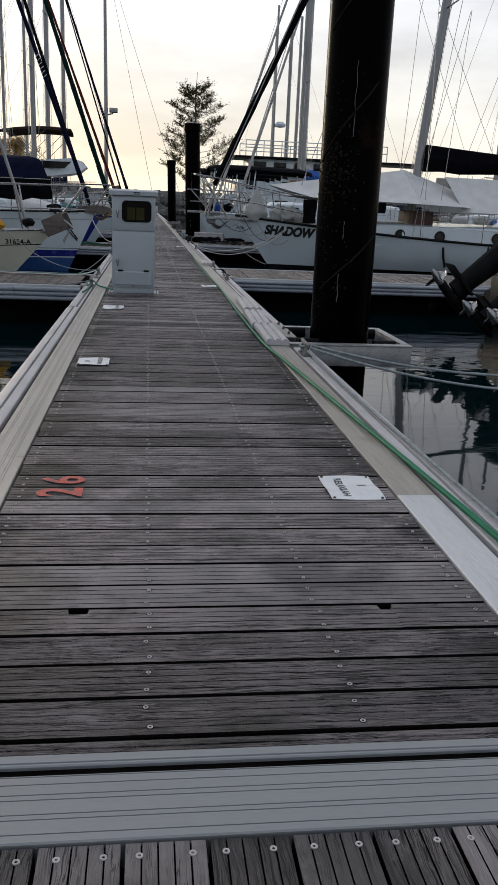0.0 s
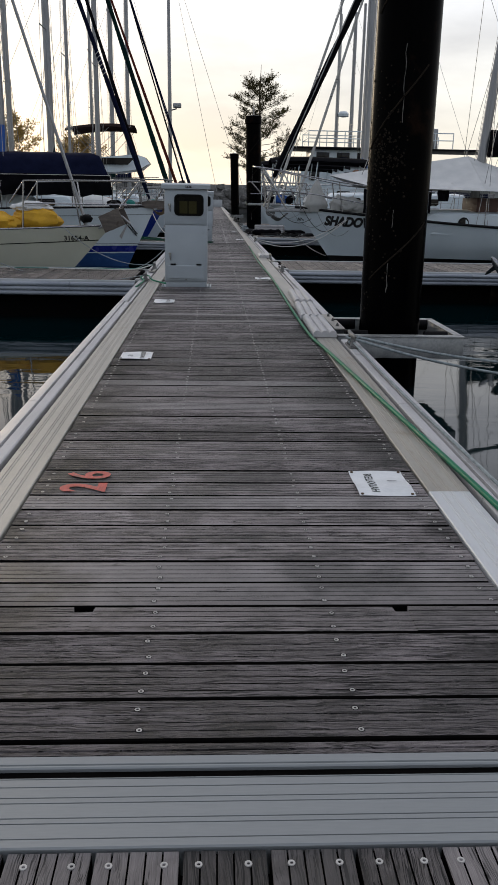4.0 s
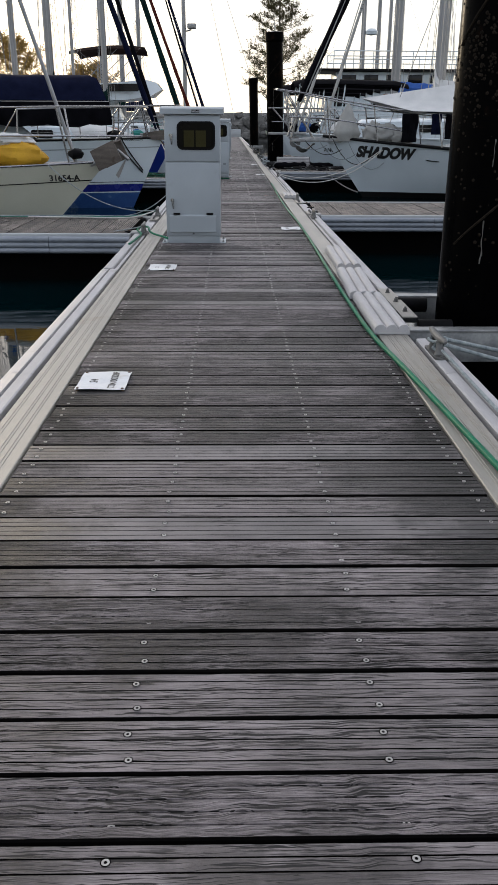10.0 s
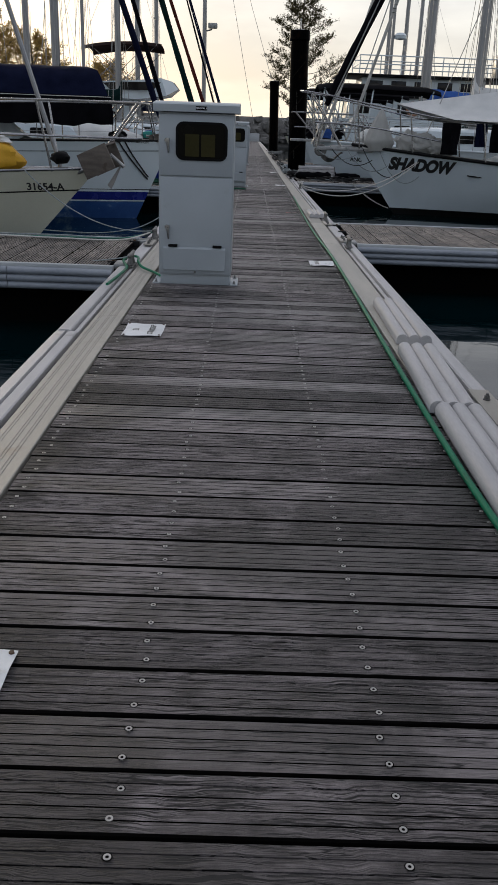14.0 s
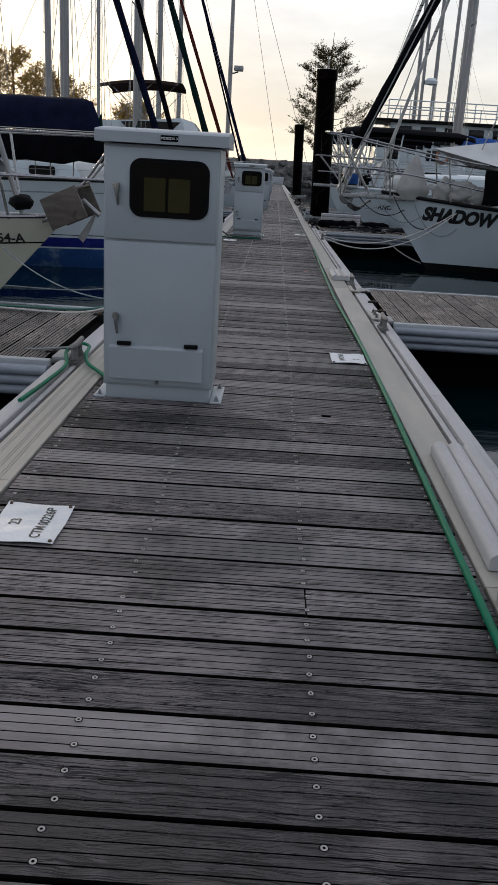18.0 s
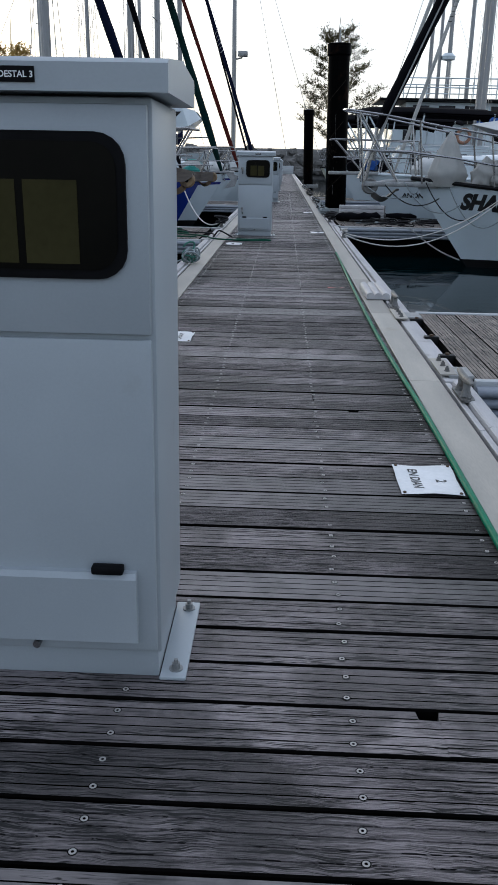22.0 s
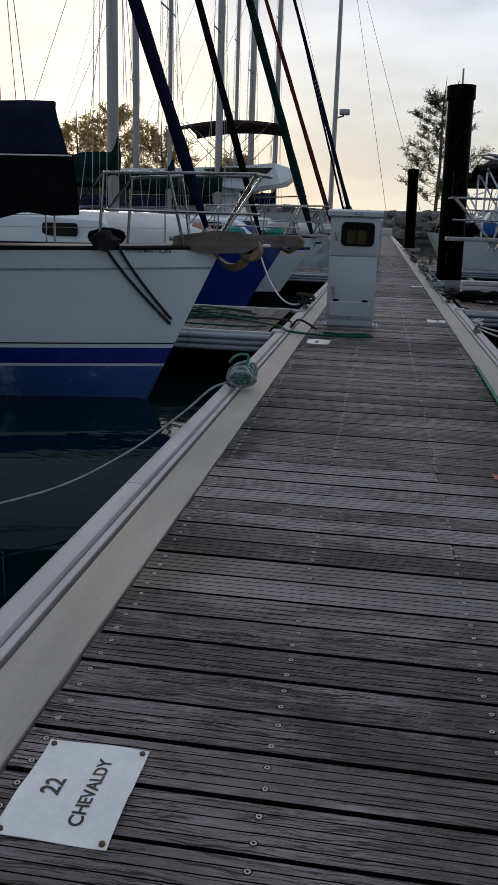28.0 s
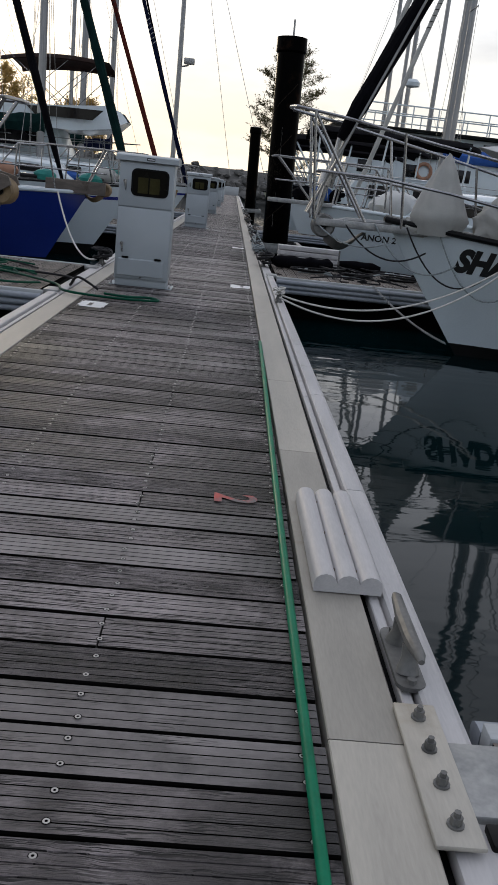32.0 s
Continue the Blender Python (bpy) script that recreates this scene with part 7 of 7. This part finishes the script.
# ---- outboard boats on the right ----
def outboard(boat, x, y, z, tilt, s=1.0):
    """A tilted-up outboard motor with its propeller towards +x."""
    m = Matrix.Translation((x, y, z)) @ Matrix.Rotation(radians(tilt), 4, "Y") @ Matrix.Scale(s, 4)
    g = Geo()
    rows = []
    for zz, w, l0, l1 in ((0.35, 0.13, -0.22, 0.30), (0.45, 0.19, -0.30, 0.38), (0.75, 0.20, -0.30, 0.40), (0.95, 0.16, -0.22, 0.34), (1.02, 0.06, -0.08, 0.16)):
        rows.append([m @ Vector((l0 + (l1 - l0) * (0.5 + 0.5 * math.cos(a)), w * math.sin(a), zz)) for a in [2 * math.pi * k / 14 for k in range(14)]])
    g.grid(rows, close=True)
    cowl = part("cowling", g, "trim_dark", boat)
    g = Geo()
    rows = []
    for zz, w, c, l in ((0.38, 0.09, 0.0, 0.16), (0.0, 0.07, 0.0, 0.14), (-0.30, 0.05, 0.0, 0.12), (-0.48, 0.06, -0.02, 0.14)):
        rows.append([m @ Vector((c + l * math.cos(a), w * math.sin(a), zz)) for a in [2 * math.pi * k / 12 for k in range(12)]])
    g.grid(rows, close=True)
    part("drive_leg", g, "trim_dark", cowl)
    g = Geo()
    g.prism([(0.28, -0.34), (-0.14, -0.34), (-0.14, -0.37), (0.32, -0.37)], "y", -0.11, 0.11, m)
    part("cavitation_plate", g, "trim_dark", cowl)
    g = Geo()
    g.tube([m @ Vector((-0.24, 0, -0.55)), m @ Vector((-0.12, 0, -0.55)), m @ Vector((0.18, 0, -0.55))], [0.01, 0.07, 0.065], 12)
    part("gear_case", g, "trim_dark", cowl)
    g = Geo()
    g.tube([m @ Vector((0.18, 0, -0.55)), m @ Vector((0.30, 0, -0.55)), m @ Vector((0.38, 0, -0.55))], [0.062, 0.055, 0.012], 12)
    part("propeller_hub", g, "chrome", cowl, "polished steel propeller hub")
    for k in range(3):
        a = 2 * math.pi * k / 3 + 0.4
        g = Geo()
        pts = [m @ Vector((0.26 + 0.05 * math.sin(q), 0.17 * s2 * math.cos(a + q * 0.6), -0.55 + 0.17 * s2 * math.sin(a + q * 0.6))) for s2, q in ((0.25, -0.6), (0.85, -0.75), (1.0, 0.0), (0.85, 0.75), (0.25, 0.6))]
        g.add(pts + [p + Vector((0.006, 0, 0)) for p in pts], [(0, 1, 2, 3, 4), (9, 8, 7, 6, 5)] + [(k2, (k2 + 1) % 5, 5 + (k2 + 1) % 5, 5 + k2) for k2 in range(5)])
        part("propeller_blade", g, "chrome", cowl, "polished steel propeller blade")
    return cowl


def rib(x, y, turn, motors, label):
    """An open boat seen from its stern."""
    b = thing("outboard_boat", label, "boat", (x, y, WATER), turn)
    g = Geo()
    for side in (1, -1):
        g.tube([(0.0, side * 0.85, 0.45), (-0.2, side * 0.85, 0.45), (-3.2, side * 0.85, 0.5), (-4.3, side * 0.5, 0.65), (-4.7, 0, 0.75)], [0.12, 0.24, 0.24, 0.22, 0.2], 14)
    part("tube", g, "trim_dark", b)
    g = Geo()
    g.grid([[(0, -0.8, 0.3), (0, 0, -0.15), (0, 0.8, 0.3)], [(-3.2, -0.8, 0.3), (-3.2, 0, -0.15), (-3.2, 0.8, 0.3)], [(-4.6, -0.1, 0.6), (-4.6, 0, 0.3), (-4.6, 0.1, 0.6)]])
    part("hull", g, "gel_white", b)
    part("transom", Geo().box(-0.12, 0.0, -0.75, 0.75, 0.0, 0.8, 0.02), "trim_dark", b)
    for yy, zz, tl, s in motors:
        outboard(b, 0.45, yy, zz, tl, s)
    g = Geo()
    g.tube([(-0.4, 0.3, 0.5), (-0.7, 0.3, 2.6)], 0.015, 6)
    part("antenna", g, "chrome", b)
    return b


rib(4.75, 9.62, 180, [(-0.385, 0.765, -46, 1.0), (0.385, 0.765, -46, 1.0)], "dark open boat with two outboards tilted up")
rib(5.07, 11.85, 180, [(0.15, 1.00, -50, 1.25)], "dark open boat with one large outboard tilted up")


# ---- breakwater, shore and trees ----
rr = random.Random(21)
bw = thing("breakwater", "long grey rock breakwater closing the basin", "breakwater", kind="structure")
g = Geo()
g.prism([(114, WATER - 0.5), (118, 2.2), (119, 2.9), (126, 2.9), (134, WATER - 0.5)], "x", -400, 400)
part("core", g, "rock", bw)
for k in range(300):
    x = rr.uniform(-26, 30)
    d = rr.uniform(0, 1)
    s = rr.uniform(0.35, 0.75)
    part("boulder", moved(lump(100 + k % 7, s, (1.2, 1.0, 0.8), 7, 5, 0.5), x, 113.6 + 5.2 * d, -0.9 + 3.5 * d), "rock", bw, smooth=0)
g = Geo()
for k in range(600):
    x = rr.uniform(26, 240) * rr.choice((-1, 1))
    d = rr.uniform(0, 1)
    s = rr.uniform(0.5, 0.9)
    q = lump(200 + k % 9, s, (1.2, 1.0, 0.8), 6, 4, 0.5)
    moved(q, x, 113.6 + 5.2 * d, -0.9 + 3.5 * d)
    g.add(q.v, q.f)
tagged(part("boulders", g, "rock", bw, smooth=0), kind="stuff")
g = Geo()
g.box(-1.0, 1.0, 110.2, 110.5, -0.1, 0.9, 0.05)
part("end_gate", g, "alu_grey", bw)


def foliage_tree(x, y, z, height, material, label, seed, spread, conifer):
    t = thing("tree", label, "tree", (x, y, z), group="shore trees")
    r = random.Random(seed)
    g = Geo()
    g.tube([(0, 0, -1), (0.15, 0, height * 0.4), (-0.1, 0.1, height * 0.75), (0.1, 0, height * 0.97)], [height * 0.014, height * 0.010, height * 0.006, 0.02], 8)
    part("trunk", g, "bark", t)
    limbs, leaves = Geo(), Geo()
    count = 48 if conifer else 40
    for k in range(count):
        f = 0.10 + 0.82 * (k / count) ** 0.9
        a = k * 2.4 + r.uniform(-0.5, 0.5)
        reach = spread * ((1 - f) ** 0.65 * (0.40 + 0.60 * min(1.0, f / 0.32)) * r.uniform(0.45, 1.15) + 0.03 if conifer else (0.35 + 0.65 * math.sin(min(f * 1.1, 1.0) * math.pi)) * r.uniform(0.6, 1.05))
        b0 = Vector((0, 0, height * f * (0.92 if conifer else 0.80)))
        lift = reach * (0.40 if conifer else 0.55) * r.uniform(0.6, 1.4)
        out = Vector((math.cos(a), math.sin(a), 0))
        pts = [b0 + out * reach * q + Vector((0, 0, lift * q ** 1.7)) for q in (0, 0.25, 0.5, 0.75, 1.0)]
        limbs.tube(pts, [0.05, 0.04, 0.03, 0.02, 0.008], 5)
        for j in range(40 if conifer else 46):
            q = r.uniform(0.25, 1.0) ** 0.8 * 3.999
            p0 = pts[int(q)].lerp(pts[int(q) + 1], q % 1)
            d = (out * r.gauss(0.35, 0.5) + Vector((r.gauss(0, 0.45), r.gauss(0, 0.45), r.uniform(0.1, 1.0) if conifer else r.gauss(0.2, 0.6)))).normalized()
            ln = r.uniform(0.4, 1.25) if conifer else r.uniform(0.32, 0.9)
            limbs.tube([p0, p0 + d * ln], [0.012, 0.004], 3, False)
            for w in range(12 if conifer else 7):
                c = p0 + d * ln * r.uniform(0.2, 1.1) + Vector((r.gauss(0, 0.07), r.gauss(0, 0.07), r.gauss(0, 0.07)))
                e = (d + Vector((r.gauss(0, 0.5), r.gauss(0, 0.5), r.gauss(0, 0.5)))).normalized() * r.uniform(0.12, 0.32)
                s = e.orthogonal().normalized() * r.uniform(0.02, 0.045 if conifer else 0.08)
                leaves.add([c - s, c + e * 0.5 - s * 1.3, c + e, c + e * 0.5 + s * 1.3], [(0, 1, 2, 3)])
    part("branchwork", limbs, "bark", t)
    part("crown", leaves, material, t, smooth=0)
    return t


foliage_tree(6.5, 128, 1.8, 18.2, "needles", "tall feathery casuarina tree on the breakwater", 3, 8.0, True)
foliage_tree(-33.5, 118, 1.5, 16.0, "leaves", "broad shore tree with thin golden brown foliage", 4, 5.8, False)
foliage_tree(-28.2, 120, 1.5, 13.0, "leaves", "broad shore tree with thin golden brown foliage", 6, 4.6, False)
foliage_tree(-40, 122, 1.5, 14.0, "leaves", "broad shore tree with thin golden brown foliage", 10, 5.6, False)
foliage_tree(-19, 122, 1.5, 9.0, "leaves", "broad shore tree with thin golden brown foliage", 8, 4.0, False)


# ---- deck planks, last ----
def plank_mesh(x0, x1, wear, notch=(), material="wood"):
    """A ribbed plank lying across the walkway; notch: stretches of x where its far edge is broken out."""
    w = PITCH - 0.0084
    prof = [(0.0, -0.055), (0.0005, -0.005), (0.003, 0.0)]
    rib = w / 5
    rg = random.Random(int(wear * 31) + 5)
    for j in range(4):
        a = rib * (j + 1)
        deep = rg.choice((0.0055, 0.006, 0.003)) if material == "wood_rough" else 0.006
        hw = rg.uniform(0.0009, 0.0018) if material == "wood_rough" else rg.uniform(0.0010, 0.0013)
        prof += [(a - 0.0017, 0.0), (a - hw, -deep), (a + hw, -deep), (a + 0.0017, 0.0)]
    prof += [(w - 0.003, 0.0), (w - 0.0005, -0.005), (w, -0.055)]
    xs = sorted({x0, x1, *[q for ab in notch for q in (ab[0], ab[0] + 0.004, ab[1] - 0.004, ab[1])]})
    rr = random.Random(int(wear * 977))
    g = Geo()
    rows = []
    for x in xs:
        cut = any(a < x < b for a, b in notch)
        dz = rr.uniform(-0.0012, 0.0012)
        rows.append([(x, min(y, w - 0.030) if cut else y, z + (dz if z > -0.01 else 0)) for y, z in prof])
    g.grid(rows)
    n = len(prof)
    g.f.append(tuple(range(n)))
    g.f.append(tuple((len(xs) - 1) * n + k for k in range(n - 1, -1, -1)))
    me = g.mesh("plank", 0)
    me.materials.append(M[material])
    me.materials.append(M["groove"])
    # faces below the top carry the gap's shade as near-black colour
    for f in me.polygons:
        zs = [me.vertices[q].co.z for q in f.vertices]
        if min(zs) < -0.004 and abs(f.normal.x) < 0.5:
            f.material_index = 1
    return me


whole = [plank_mesh(-HALF + d, HALF - e, k + 1, (), m) for k, (d, e, m) in enumerate(((0.003, 0.004, "wood"), (0.006, 0.003, "wood"), (0.002, 0.008, "wood_smooth"), (0.009, 0.005, "wood_rough"), (0.004, 0.006, "wood"), (0.005, 0.002, "wood_smooth"), (0.003, 0.007, "wood_rough")))]
left_cut = [plank_mesh(-HALF + 0.004, 0.257, 7), plank_mesh(-HALF + 0.004, -0.241, 8)]
right_cut = [plank_mesh(0.262, HALF - 0.005, 9), plank_mesh(-0.236, HALF - 0.005, 10)]
rng = random.Random(11)
JOINED = {46: 0, 75: 0, 94: 0, 100: 0, 103: 0, 110: 0, 121: 1, 134: 0}
NOTCHED = {1: [(-0.465, -0.405), (0.445, 0.490)], 58: [(0.40, 0.45)], 73: [(0.42, 0.47)]}
# board sorts along the walk: 2 and 5 smooth, 3 and 6 split and dark, the others weathered
KIND = {-2: 3, -1: 6, 0: 3, 2: 5, 3: 2, 4: 0, 5: 1, 6: 4, 7: 5, 8: 0, 9: 1, 10: 3, 11: 0, 12: 4, 13: 6, 14: 3, 15: 0, 16: 6, 17: 2, 18: 0, 19: 1, 20: 4, 21: 5,
        22: 3, 23: 6, 24: 3, 25: 6, 26: 0, 27: 6, 28: 3, 30: 0, 33: 3, 36: 6, 37: 6, 38: 0, 39: 5, 40: 6, 41: 3, 42: 2, 43: 3, 44: 4, 45: 0, 47: 0, 50: 3, 56: 3, 57: 6, 59: 0, 60: 4, 62: 5, 63: 3,
        66: 5, 67: 2, 68: 0, 71: 4, 74: 6, 76: 3, 78: 3, 79: 6, 80: 0, 81: 2, 82: 4, 83: 0, 84: 1, 87: 3, 88: 6, 89: 3, 90: 0, 91: 5, 92: 2, 93: 6, 95: 0, 96: 3, 98: 4}
deck = pontoon
for k in range(-2, 298):
    y = DECK0 + k * PITCH + 0.0065
    dz, tilt = rng.uniform(-0.0016, 0.0012), rng.uniform(-0.25, 0.25)
    if k in JOINED:
        meshes = (left_cut[JOINED[k]], right_cut[JOINED[k]])
    elif k in NOTCHED:
        meshes = (plank_mesh(-HALF + 0.004, HALF - 0.005, 12 + k, NOTCHED[k]),)
    else:
        meshes = (whole[KIND[k] if k in KIND else rng.randrange(7)],)
    for me in meshes:
        ob = part("plank", me, "wood", deck)
        ob.matrix_local = pose(0, y, dz, tilt, 0, rng.uniform(-0.05, 0.05))
g = Geo()
g.prism([(1.597, -0.055), (1.5975, -0.003), (1.600, 0.0), (1.611, 0.0), (1.6125, -0.006), (1.6155, -0.006), (1.617, 0.0), (1.636, 0.0), (1.639, -0.003), (1.6395, -0.055)], "x", -HALF + 0.004, HALF - 0.004)
part("plank", g, "wood_rough", deck, smooth=0)
g = Geo()
for k in range(298, 720):
    y = DECK0 + k * PITCH + 0.0065
    g.box(-HALF + 0.004, HALF - 0.004, y, y + PITCH - 0.0095, -0.03, rng.uniform(-0.002, 0.001))
tagged(part("far_planks", g, "wood", deck, smooth=0), kind="stuff")
g, d, hole = Geo(), Geo(), Geo()
for k in range(-2, 298):
    for x in (-0.742, -0.238, 0.260, 0.742):
        for dy in (0.036, 0.112):
            xx, yy = x + rng.uniform(-0.006, 0.006), DECK0 + k * PITCH + dy + rng.uniform(-0.004, 0.004)
            ring = [[(xx + q * math.cos(2 * math.pi * j / 10), yy + q * math.sin(2 * math.pi * j / 10), z) for j in range(10)] for q, z in ((0.0076, -0.001), (0.0070, 0.0015), (0.0034, 0.0017), (0.0026, 0.0003))]
            g.grid(ring, close=True)
            if yy < 20:
                hole.add([(xx + 0.0092 * math.cos(2 * math.pi * j / 9), yy + 0.0092 * math.sin(2 * math.pi * j / 9), 0.0011) for j in range(9)], [tuple(range(9))])
                d.add([(xx + 0.0028 * math.cos(2 * math.pi * j / 6), yy + 0.0028 * math.sin(2 * math.pi * j / 6), 0.0009) for j in range(6)], [tuple(range(6))])
tagged(part("deck_screws", g, "screw", deck), kind="stuff")
tagged(part("screw_sockets", d, "black", deck, smooth=0), kind="stuff")

tagged(part("screw_recesses", hole, "groove", deck, smooth=0), kind="stuff")
